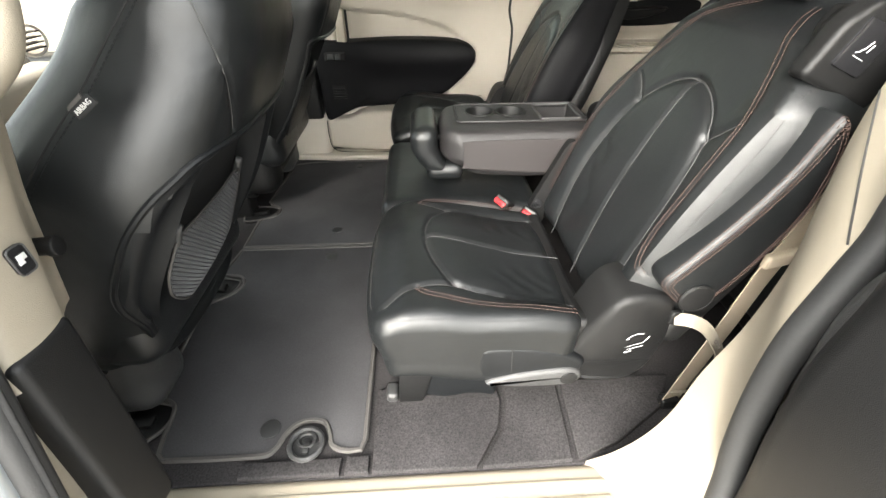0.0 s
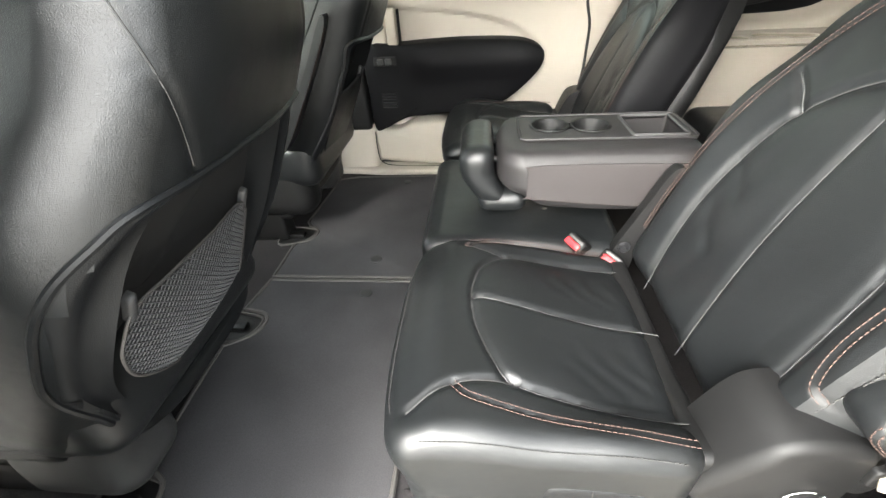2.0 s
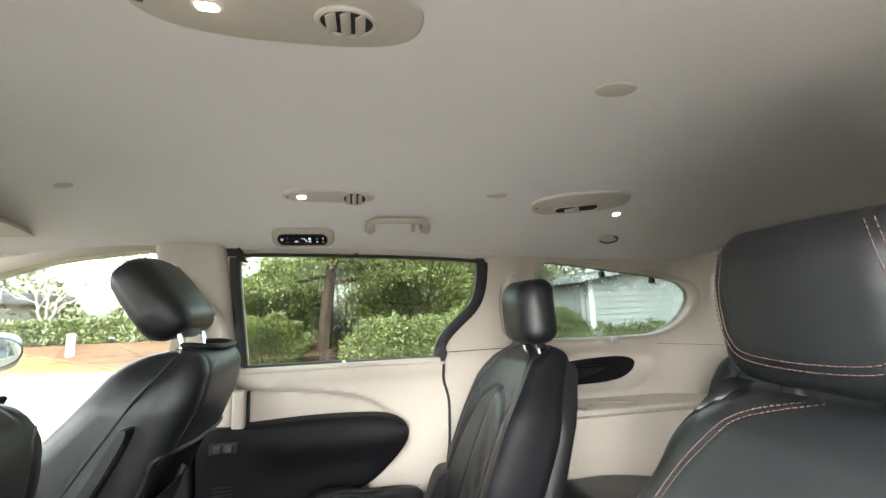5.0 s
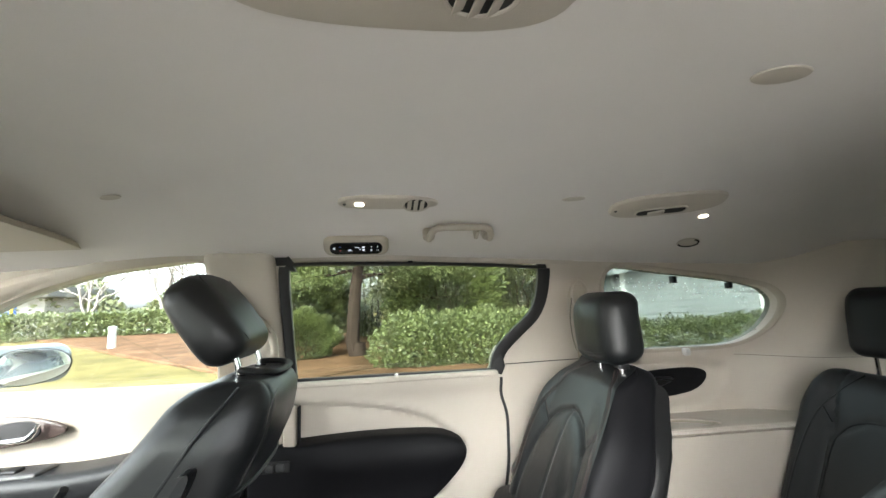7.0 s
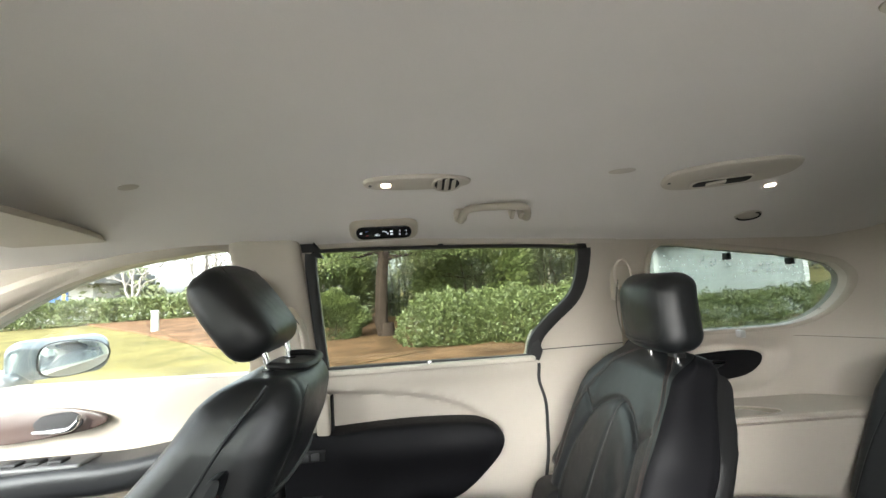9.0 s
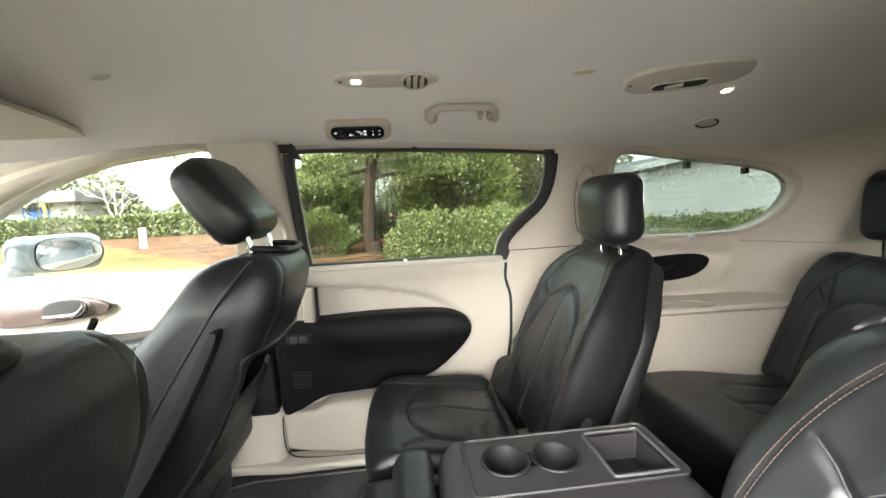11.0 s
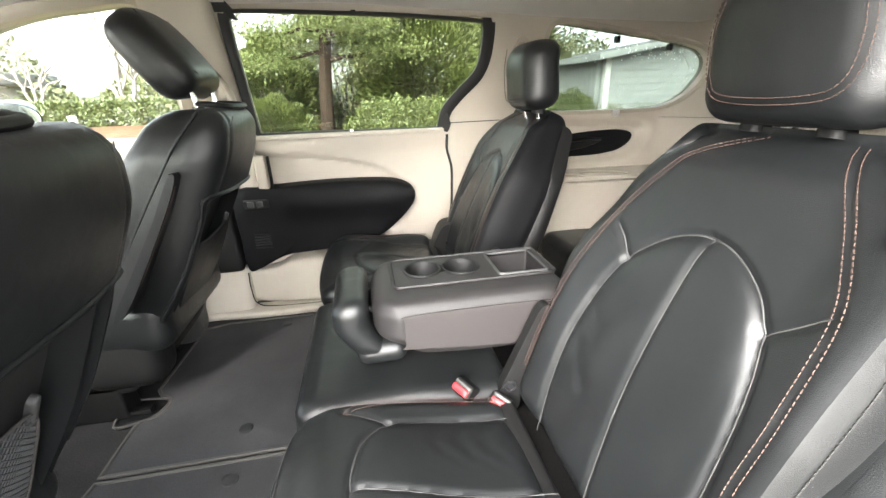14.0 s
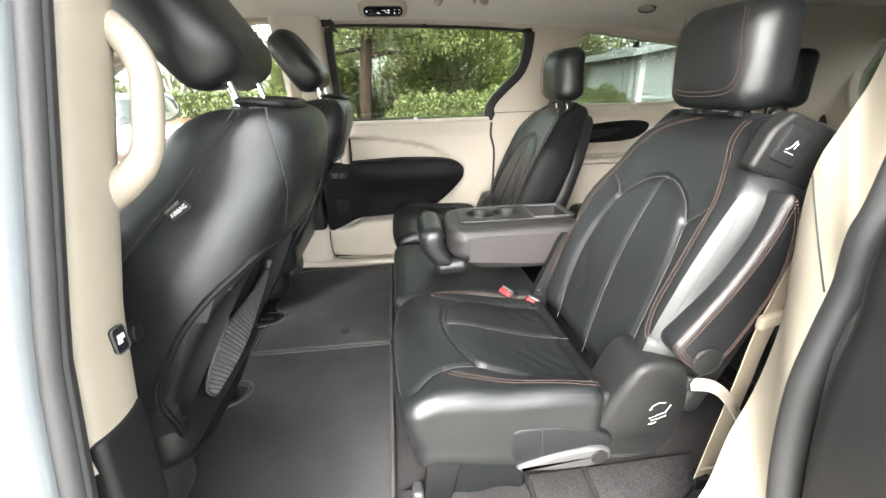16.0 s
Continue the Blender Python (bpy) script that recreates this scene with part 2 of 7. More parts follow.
def tube(pts, radius, segs=10, closed=False, flat=1.0, cap=True):
    """A round bar along points. radius: a number or one for each point; flat squeezes it along the second normal."""
    p = np.array(pts, float)
    n = len(p)
    rad = np.full(n, radius) if np.isscalar(radius) else np.interp(np.linspace(0, 1, n), np.linspace(0, 1, len(radius)), radius)
    tan = np.roll(p, -1, 0) - np.roll(p, 1, 0)
    if not closed:
        tan[0], tan[-1] = p[1] - p[0], p[-1] - p[-2]
    tan /= np.maximum(np.linalg.norm(tan, axis=1, keepdims=True), 1e-9)
    ref = np.array([0, 0, 1.0]) if abs(tan[0][2]) < 0.9 else np.array([1.0, 0, 0])
    vs = []
    nrm = np.cross(tan[0], ref)
    nrm /= np.linalg.norm(nrm)
    for i in range(n):
        nrm = nrm - tan[i] * (nrm @ tan[i])
        nrm /= max(np.linalg.norm(nrm), 1e-9)
        bi = np.cross(tan[i], nrm)
        for k in range(segs):
            a = 2 * np.pi * k / segs
            vs.append(p[i] + rad[i] * (np.cos(a) * nrm + flat * np.sin(a) * bi))
    fs = []
    for i in range(n if closed else n - 1):
        for k in range(segs):
            j = (i + 1) % n
            fs.append([i * segs + k, i * segs + (k + 1) % segs, j * segs + (k + 1) % segs, j * segs + k])
    if cap and not closed:
        fs.append([k for k in range(segs)][::-1])
        fs.append([(n - 1) * segs + k for k in range(segs)])
    return np.array(vs), fs


def offset_loop(loop, d):
    """A closed 2D loop moved inwards by d (anticlockwise loops)."""
    p = np.array(loop, float)
    e = np.roll(p, -1, 0) - np.roll(p, 1, 0)
    e /= np.maximum(np.linalg.norm(e, axis=1, keepdims=True), 1e-9)
    return p + d * np.stack([-e[:, 1], e[:, 0]], 1)


def area(loop):
    p = np.array(loop, float)
    q = np.roll(p, -1, 0)
    return 0.5 * np.sum(p[:, 0] * q[:, 1] - q[:, 0] * p[:, 1])


def plate(loop, t, r=0.003, frame3=None, dome=0.0):
    """A solid plate with rounded edges from a closed 2D loop: thickness t along the third axis from 0; frame3 maps (a, b, c) to the world."""
    p = np.array(loop, float)
    if area(p) < 0:
        p = p[::-1]
    rings = [(0.0, 0.0)]
    for k in range(4):
        a = np.pi / 2 * k / 3
        rings.append((r * (1 - np.cos(a)), t - r + r * np.sin(a)))
    vs = []
    n = len(p)
    for d, z in rings:
        vs.append(np.column_stack([offset_loop(p, d), np.full(n, z)]))
    fs = []
    for i in range(len(rings) - 1):
        for k in range(n):
            fs.append([i * n + k, i * n + (k + 1) % n, (i + 1) * n + (k + 1) % n, (i + 1) * n + k])
    if dome:
        top = vs[-1].copy()
        mid = top.mean(0)
        for s in (0.66, 0.33):
            ring = mid + (top - mid) * s
            ring[:, 2] = t + dome * (1 - s * s)
            vs.append(ring)
            i = len(vs) - 2
            for k in range(n):
                fs.append([i * n + k, i * n + (k + 1) % n, (i + 1) * n + (k + 1) % n, (i + 1) * n + k])
    last = len(vs) - 1
    fs.append([last * n + k for k in range(n)])
    fs.append([k for k in range(n)][::-1])
    v = np.concatenate(vs)
    if frame3:
        v = frame3(v)
    return v, fs


def axes(o, a, b, c):
    """A map from (a, b, c) coordinates to the world."""
    o, m = np.array(o, float), np.array([a, b, c], float)
    return lambda v: np.asarray(v) @ m + o


def xz_at(y, s=1):
    """Plates drawn in x and z that stand on the plane y and rise towards y * s."""
    return lambda v: np.column_stack([v[:, 0], y + s * v[:, 2], v[:, 1]])


def disc(r, n=24):
    a = np.linspace(0, 2 * np.pi, n, endpoint=False)
    return np.column_stack([r * np.cos(a), r * np.sin(a)])


def rrect(w, h, r, n=5):
    """A rounded rectangle loop centred at nought."""
    out = []
    for cx, cy, a0 in ((w / 2 - r, h / 2 - r, 0), (-w / 2 + r, h / 2 - r, 90), (-w / 2 + r, -h / 2 + r, 180), (w / 2 - r, -h / 2 + r, 270)):
        for k in range(n + 1):
            a = radians(a0 + 90 * k / n)
            out.append((cx + r * math.cos(a), cy + r * math.sin(a)))
    return np.array(out)


def sheet(us, vs, fn):
    """A surface fn(u, v) -> (x, y, z) over a grid."""
    nu, nv = len(us), len(vs)
    u, v = np.repeat(us, nv), np.tile(vs, nu)
    p = np.column_stack(fn(u, v))
    fs = [[i * nv + j, (i + 1) * nv + j, (i + 1) * nv + j + 1, i * nv + j + 1] for i in range(nu - 1) for j in range(nv - 1)]
    return p, fs


def inside(p, loop):
    x, y = p[:, 0], p[:, 1]
    res = np.zeros(len(p), bool)
    q = np.array(loop)
    for i in range(len(q)):
        x1, y1 = q[i - 1]
        x2, y2 = q[i]
        c = ((y1 > y) != (y2 > y)) & (x < (x2 - x1) * (y - y1) / (y2 - y1 + 1e-12) + x1)
        res ^= c
    return res


def nearest_on(p, loop):
    """Distance to a closed loop and the nearest places on it."""
    q = np.array(loop, float)
    a, b = q, np.roll(q, -1, 0)
    best = np.full(len(p), 1e9)
    place = np.zeros_like(p)
    for s, e in zip(a, b):
        d = e - s
        t = np.clip(((p - s) @ d) / max(d @ d, 1e-12), 0, 1)
        c = s + t[:, None] * d
        dist = np.linalg.norm(p - c, axis=1)
        m = dist < best
        best[m], place[m] = dist[m], c[m]
    return best, place


def pierced(us, vs, holes, fn, thick=0.03, axis=1, outline=None):
    """A wall fn(u, v) with openings cut clean through it, and reveals as deep as thick along the axis."""
    nu, nv = len(us), len(vs)
    p2 = np.column_stack([np.repeat(us, nv), np.tile(vs, nu)])
    du = max(us[1] - us[0], vs[1] - vs[0])
    gone = np.zeros(len(p2), bool)
    for h in holes:
        gone |= inside(p2, h)
    if outline is not None:
        gone |= ~inside(p2, outline)
    loops = list(holes) + ([outline] if outline is not None else [])
    faces = []
    for i in range(nu - 1):
        for j in range(nv - 1):
            q = [i * nv + j, (i + 1) * nv + j, (i + 1) * nv + j + 1, i * nv + j + 1]
            if gone[q].sum() <= 2:
                faces.append(q)
    used = np.unique(np.array(faces).ravel())
    count = {}
    for q in faces:
        for k in range(4):
            e = tuple(sorted((q[k], q[(k + 1) % 4])))
            count[e] = count.get(e, 0) + 1
    rim = {i for e, c in count.items() if c == 1 for i in e}
    grid_edge = (np.isclose(p2[:, 0], us[0]) | np.isclose(p2[:, 0], us[-1]) | np.isclose(p2[:, 1], vs[0]) | np.isclose(p2[:, 1], vs[-1]))
    for h in loops:
        d, c = nearest_on(p2, h)
        m = np.array([i in rim for i in range(len(p2))]) & (d < 1.6 * du) & (~grid_edge | (d < 0.7 * du))
        p2[m] = c[m]
    v3 = np.column_stack(fn(p2[:, 0], p2[:, 1]))
    remap = -np.ones(len(p2), int)
    remap[used] = np.arange(len(used))
    front = v3[used]
    back = front.copy()
    back[:, axis] += thick
    n = len(front)
    fs = [[remap[k] for k in q] for q in faces]
    out = fs + [[k + n for k in q[::-1]] for q in fs]
    for (a, b), c in count.items():
        if c == 1:
            out.append([remap[a], remap[b], remap[b] + n, remap[a] + n])
    return np.concatenate([front, back]), out


def ring_strip(loop, fn, width, depth, axis=1, s=1):
    """A moulding round a closed loop: fn maps (u, v) to the wall; it stands depth proud (against the axis) and is width wide outwards."""
    p = np.array(loop, float)
    if area(p) < 0:
        p = p[::-1]
    w = width if not np.isscalar(width) else np.full(len(p), width)
    e = np.roll(p, -1, 0) - np.roll(p, 1, 0)
    e /= np.maximum(np.linalg.norm(e, axis=1, keepdims=True), 1e-9)
    out_n = np.stack([e[:, 1], -e[:, 0]], 1)
    prof = [(0.0, -0.01), (0.0, depth * 0.7), (0.25, depth), (0.75, depth), (1.0, depth * 0.6), (1.0, -0.01)]
    vs, n = [], len(p)
    for a, d in prof:
        q = p + out_n * (w * a)[:, None]
        v = np.column_stack(fn(q[:, 0], q[:, 1]))
        v[:, axis] -= s * d
        vs.append(v)
    fs = []
    for i in range(len(prof)):
        j = (i + 1) % len(prof)
        for k in range(n):
            fs.append([i * n + k, i * n + (k + 1) % n, j * n + (k + 1) % n, j * n + k])
    return np.concatenate(vs), fs


def groove(p, lines, width):
    """1 on the lines, falling to 0 over the width."""
    best = np.full(len(p), 1e9)
    for line in lines:
        q = np.array(line, float)
        for s, e in zip(q[:-1], q[1:]):
            d = e - s
            t = np.clip(((p - s) @ d) / max(d @ d, 1e-12), 0, 1)
            best = np.minimum(best, np.linalg.norm(p - s - t[:, None] * d, axis=1))
    return np.exp(-(best / width) ** 2)


def smooth01(a, b, x):
    t = np.clip((x - a) / (b - a), 0, 1)
    return t * t * (3 - 2 * t)


def stitches(pts, length=0.0045, gap=0.0022, size=0.0008, up=(0, 0, 1)):
    """A row of thread stitches along a 3D line."""
    p = np.array(pts, float)
    seg = np.linalg.norm(np.diff(p, axis=0), axis=1)
    s = np.concatenate([[0], np.cumsum(seg)])
    geos, at = [], 0.001
    while at + length < s[-1]:
        a = np.array([np.interp(at, s, p[:, k]) for k in range(3)])
        b = np.array([np.interp(at + length, s, p[:, k]) for k in range(3)])
        geos.append(tube([a, (a + b) / 2 + np.array(up) * size * 0.8, b], size, 4))
        at += length + gap
    return join(*geos)


def text_geo(body, size, m, depth=0.0004):
    cu = bpy.data.curves.new("lettering", "FONT")
    cu.body, cu.size, cu.extrude, cu.align_x, cu.align_y = body, size, depth, "CENTER", "CENTER"
    cu.resolution_u = 2
    ob = bpy.data.objects.new("lettering", cu)
    scene.collection.objects.link(ob)
    me = bpy.data.meshes.new_from_object(ob.evaluated_get(bpy.context.evaluated_depsgraph_get()))
    v = np.array([tuple(x.co) for x in me.vertices])
    f = [list(q.vertices) for q in me.polygons]
    bpy.data.objects.remove(ob)
    bpy.data.meshes.remove(me)
    bpy.data.curves.remove(cu)
    return moved((v, f), m)


def densify(pts, d=0.02):
    out = []
    for a, b in zip(pts, np.roll(pts, -1, 0)):
        n = max(1, int(np.linalg.norm(b - a) / d))
        out += [a + (b - a) * k / n for k in range(n)]
    return np.array(out)

# ---- the van: shell ----
MID = 1.32          # centre line of the cabin
HALF = 0.68         # half width at the roof's edge


def roof_z(x, y):
    d = np.abs(y - MID) / 0.4
    z = 1.242 - 0.055 * d ** 2.2 * (1 - 0.13 * smooth01(1.4, 1.7, d))
    z = z - 0.045 * np.clip(x - 1.4, 0, 9) - 0.02 * np.clip(x - 2.6, 0, 9) ** 2 - 0.05 * np.clip(0.75 - x, 0, 9) - 0.05 * np.clip(0.3 - x, 0, 9) ** 2
    return z + 0.004 * np.exp(-((x - 0.9) / 0.02) ** 2)


def far_y(x, z):
    """The far side wall: upright below the belt line, leaning in above it."""
    y = 2.165 - 0.165 * np.clip((z - 0.68) / 0.38, 0, 2) ** 1.25
    return y - 0.05 * np.clip(x - 2.0, 0, 9) ** 1.5 * 0.9


def near_y(x, z):
    return 2 * MID - far_y(x, z)


ceiling = tagged(mesh_object("ceiling", join(
    sheet(np.linspace(0.02, 3.42, 120), np.linspace(MID - HALF, MID + HALF, 61), lambda x, y: (x, y, roof_z(x, y))),
    sheet(np.linspace(0.02, 3.42, 40), np.linspace(MID - HALF - 0.08, MID + HALF + 0.08, 31), lambda x, y: (x, y, roof_z(x, y) * 0 + 1.3 - 0.16 * (np.abs(y - MID) / 0.76) ** 4 - 0.03 * np.clip(x - 1.6, 0, 9) ** 2))),
    HEADLINER), "beige cloth headliner curving down to the windows", "ceiling", kind="structure")

# floor: one carpeted pan, with the raised rear part, seams between its lids
floor = tagged(mesh_object("floor", rbox((-0.5, 0.55, -0.06), (3.45, 2.16, 0.0), 0.006, 0.5), CARPET), "charcoal carpeted van floor", "floor", kind="structure")
for lid in (((1.275, 0.553), (1.478, 0.551), (1.532, 0.628), (1.548, 0.69), (1.54, 0.735), (1.275, 0.735)), ((1.49, 0.551), (1.668, 0.556), (1.682, 0.735), (1.56, 0.735), (1.558, 0.69), (1.543, 0.628)), ((1.68, 0.556), (1.77, 0.585), (1.9, 0.66), (1.95, 0.74), (1.694, 0.735)), ((1.02, 0.553), (1.212, 0.553), (1.214, 0.585), (1.02, 0.585)), ((1.222, 0.553), (1.268, 0.553), (1.268, 0.587), (1.224, 0.585))):
    part("carpet_panel", plate(lid, 0.012, 0.004), CARPET, floor)

# ground sheet round the van
ground = tagged(mesh_object("ground", sheet(np.linspace(-160, 120, 141), np.linspace(-60, 220, 141), lambda x, y: (x, y, -0.45 + 0.03 * np.sin(x * 0.5) * np.sin(y * 0.4) * (np.hypot(x - 1, y - 1) > 6))), GRASS), "patchy yellow-green winter lawn", "ground", kind="structure")

# near door sill and its step, beige plastic with moulded ribs
sill = thing("trim_sill", "beige plastic door sill with moulded ribs", "sill", kind="structure")
part("sill_plate", rbox((0.55, 0.36, -0.16), (1.98, 0.553, 0.004), 0.018, 0.04), BEIGE_DIM, sill)
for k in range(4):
    part("rib", rbox((1.02, 0.42 + 0.03 * k, -0.002), (1.72, 0.432 + 0.03 * k, 0.008), 0.004, 0.2), BEIGE_DIM, sill)
part("outer_step", rbox((0.5, 0.26, -0.3), (2.6, 0.37, -0.06), 0.03, 0.1), PAINT, sill)

# far side: rear quarter wall with its window, and the wall over the doors
WIN_QUARTER = spline([(2.155, 0.93), (2.149, 1.0), (2.165, 1.028), (2.21, 1.034), (2.415, 1.007), (2.64, 0.977), (2.745, 0.954), (2.785, 0.924), (2.802, 0.886), (2.800, 0.836), (2.780, 0.784), (2.740, 0.748), (2.672, 0.733), (2.5, 0.731), (2.24, 0.735), (2.18, 0.76), (2.16, 0.82)], 5, True)
WIN_SLIDE = spline([(1.072, 0.695), (1.068, 0.80), (1.07, 0.98), (1.078, 1.062), (1.10, 1.074), (1.30, 1.072), (1.60, 1.064), (1.86, 1.050), (1.9, 1.038), (1.908, 0.99), (1.905, 0.93), (1.885, 0.88), (1.83, 0.825), (1.785, 0.775), (1.765, 0.735), (1.758, 0.695), (1.74, 0.684), (1.4, 0.688), (1.09, 0.690)], 4, True)
WIN_FRONT = spline([(0.83, 0.70), (0.845, 0.9), (0.85, 1.05), (0.82, 1.085), (0.70, 1.075), (0.52, 1.05), (0.30, 0.985), (0.05, 0.87), (-0.12, 0.77), (-0.14, 0.73), (-0.05, 0.712), (0.4, 0.702), (0.8, 0.697)], 5, True)


QUARTER_RECESS = spline([(2.17, 0.69), (2.24, 0.708), (2.40, 0.708), (2.56, 0.70), (2.68, 0.675), (2.705, 0.62), (2.66, 0.55), (2.55, 0.50), (2.3, 0.488), (2.20, 0.50), (2.16, 0.60)], 5, True)


def quarter_y(x, z):
    """The far rear quarter: a shelf under the window and a bulge over the wheel."""
    y = far_y(x, z)
    low = 1 - smooth01(0.464, 0.488, z)
    y = y - 0.185 * low * smooth01(1.98, 2.2, x)
    q = np.column_stack([x, z])
    d, _ = nearest_on(q, QUARTER_RECESS)
    y = y + np.where(inside(q, QUARTER_RECESS), 0.055 * smooth01(0.0, 0.05, d), 0.0)
    return y - 0.17 * smooth01(2.70, 2.96, x) * (0.4 + 0.6 * smooth01(0.3, 0.9, z))


wall_far = thing("wall_far_quarter", "beige moulded rear quarter panel with a shelf", "van panel", kind="structure")
xs, zs = np.arange(1.775, 3.46, 0.0125), np.arange(0.0, 1.09, 0.0125)
part("quarter_trim", pierced(xs, zs, [WIN_QUARTER, offset_loop(WIN_SLIDE if area(WIN_SLIDE) > 0 else WIN_SLIDE[::-1], -0.029), np.array([(2.128, 0.466), (2.535, 0.466), (2.535, 0.4865), (2.128, 0.4865)])], lambda x, z: (x, quarter_y(x, z) + 0.004 * (x < 1.81), z), 0.05), BEIGE_SOFT, wall_far)
part("window_moulding", ring_strip(WIN_QUARTER, lambda x, z: (x, quarter_y(x, z), z), 0.016, 0.006), BEIGE, wall_far)
POCKET = spline([(2.24, 0.60), (2.31, 0.626), (2.445, 0.640), (2.57, 0.643), (2.632, 0.631), (2.647, 0.608), (2.625, 0.574), (2.575, 0.548), (2.48, 0.533), (2.33, 0.530), (2.25, 0.55)], 5, True)
part("pocket_bezel", plate(POCKET, 0.016, 0.006, lambda v: np.column_stack([v[:, 0], quarter_y(v[:, 0], v[:, 1] * 0 + 0.62) + 0.012 - v[:, 2], v[:, 1]])), DOOR_VINYL, wall_far, "matt black armrest pocket")
part("pocket_pull", plate(spline([(2.3, 0.60), (2.42, 0.612), (2.5, 0.605), (2.44, 0.575), (2.32, 0.56)], 5, True), 0.02, 0.008, lambda v: np.column_stack([v[:, 0], quarter_y(v[:, 0], v[:, 1] * 0 + 0.62) + 0.004 - v[:, 2], v[:, 1]])), PLASTIC, wall_far)
# shelf with two cup wells and a tray sunk into it
SHELF_HOLES = [disc(0.034, 28) + np.array([2.172, 2.018]), disc(0.038, 28) + np.array([2.264, 2.022]), spline([(2.318, 1.995), (2.314, 2.035), (2.335, 2.08), (2.40, 2.092), (2.48, 2.065), (2.52, 2.02), (2.46, 1.995), (2.38, 1.988)], 4, True)]
shelf = part("shelf", pierced(np.arange(2.08, 3.02, 0.008), np.arange(1.979, 2.172, 0.008), SHELF_HOLES, lambda x, y: (x, y - 0.045 * np.clip(x - 2, 0, 9) ** 1.5, 0.487 + 0 * x), -0.016, 2), BEIGE_SOFT, wall_far)
part("shelf_edge", tube([(x, 1.985 - 0.045 * (x - 2) ** 1.5, 0.4800) for x in np.linspace(2.08, 3.02, 28)], 0.0085, 8), BEIGE_SOFT, shelf)
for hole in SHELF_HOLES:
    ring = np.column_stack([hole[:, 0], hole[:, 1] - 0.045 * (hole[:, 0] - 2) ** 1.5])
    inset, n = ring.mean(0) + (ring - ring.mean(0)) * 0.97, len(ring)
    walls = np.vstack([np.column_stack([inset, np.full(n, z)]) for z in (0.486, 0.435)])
    # darker lining paints the shade down inside each well
    part("well_lining", (walls, [[k, (k + 1) % n, n + (k + 1) % n, n + k] for k in range(n)] + [[n + k for k in range(n)]]), BEIGE_DIM, shelf)
    part("well_rim", tube(np.column_stack([hole[:, 0], hole[:, 1] - 0.045 * (hole[:, 0] - 2) ** 1.5, np.full(len(hole), 0.4865)]), 0.003, 6, True), BEIGE, shelf)
part("crease", tube([(x, quarter_y(np.array([x]), np.array([0.687]))[0] - 0.001, 0.69 - 0.03 * (x - 2.8)) for x in np.linspace(2.72, 3.15, 14)], 0.0007, 4), PLASTIC_GREY, wall_far)
part("crease", tube([(x, quarter_y(np.array([x]), np.array([0.705]))[0] - 0.001, 0.705 + 0.01 * (x - 1.8)) for x in np.linspace(1.8, 2.15, 12)], 0.0016, 4), PLASTIC_GREY, wall_far)
for cx in (2.44, 2.67):
    part("shade_hook", rbox((cx - 0.008, 2.05, 0.975 - 0.12 * (cx - 2.44)), (cx + 0.008, 2.075, 1.0 - 0.13 * (cx - 2.44)), 0.003, 0.02), PLASTIC, wall_far)
part("shade_hook", rbox((2.492, 2.1, 0.703), (2.512, 2.125, 0.728), 0.003, 0.02), SILVER, wall_far)


def pane(name, loop, fn, mat, label, out=0.028, t=0.004):
    """A window: a pane set back in its opening, with a gasket round it."""
    ob = thing(name, label, "window", kind="structure")
    p = part("pane", plate(loop, t, 0.001, lambda v: np.column_stack(fn(v[:, 0], v[:, 1])) + np.column_stack([v[:, 2] * 0, out + v[:, 2], v[:, 2] * 0])), mat, ob)
    p.visible_shadow = False
    return ob


window_1 = pane("window_1", WIN_QUARTER, lambda x, z: (x, quarter_y(x, z), z), GLASS_TINT, "tinted rear quarter window speckled with rain")
window_2 = pane("window_2", WIN_SLIDE, lambda x, z: (x, far_y(x, z), z), GLASS_SLIDE, "lightly tinted sliding door window with black rubber seal", 0.008)
window_3 = pane("window_3", WIN_FRONT, lambda x, z: (x, far_y(x, z), z), GLASS, "clear front passenger door window")
w_seal = np.where((WIN_SLIDE[:, 0] > 1.72) & (WIN_SLIDE[:, 1] < 1.03) & (WIN_SLIDE[:, 1] > 0.69), 0.034, np.where(WIN_SLIDE[:, 0] < 1.085, 0.022, np.where(WIN_SLIDE[:, 1] > 1.03, 0.001, 0.011)))
if area(WIN_SLIDE) < 0:
    w_seal = w_seal[::-1]
part("rubber_seal", ring_strip(offset_loop(WIN_SLIDE if area(WIN_SLIDE) > 0 else WIN_SLIDE[::-1], 0.009), lambda x, z: (x, far_y(x, z), z), w_seal + 0.009, 0.012), RUBBER, window_2)
part("header", rbox((0.93, 0.0, 1.079), (2.02, 0.03, 1.17), 0.004, 0.03, lambda v: np.column_stack([v[:, 0], far_y(v[:, 0], v[:, 2]) + 0.012 + v[:, 1], v[:, 2] - 0.031 * np.clip(v[:, 0] - 1.1, 0, 1)])), BEIGE_SOFT, window_2)
for x0, x1, z0 in ((1.030, 1.084, 1.056), (1.892, 1.965, 1.032)):
    part("seal_corner", rbox((x0, 0.0, z0), (x1, 0.012, 1.12), 0.003, 0.02, lambda v: np.column_stack([v[:, 0], far_y(v[:, 0], v[:, 2]) + 0.006 + v[:, 1], v[:, 2]])), RUBBER, window_2)
part("seal_foot", plate(np.array([(1.737, 0.668), (1.789, 0.664), (1.803, 0.70), (1.79, 0.745), (1.765, 0.73), (1.757, 0.70), (1.745, 0.686)]), 0.014, 0.004, lambda v: np.column_stack([v[:, 0], far_y(v[:, 0], v[:, 1]) + 0.0005 - v[:, 2], v[:, 1]])), RUBBER, window_2)
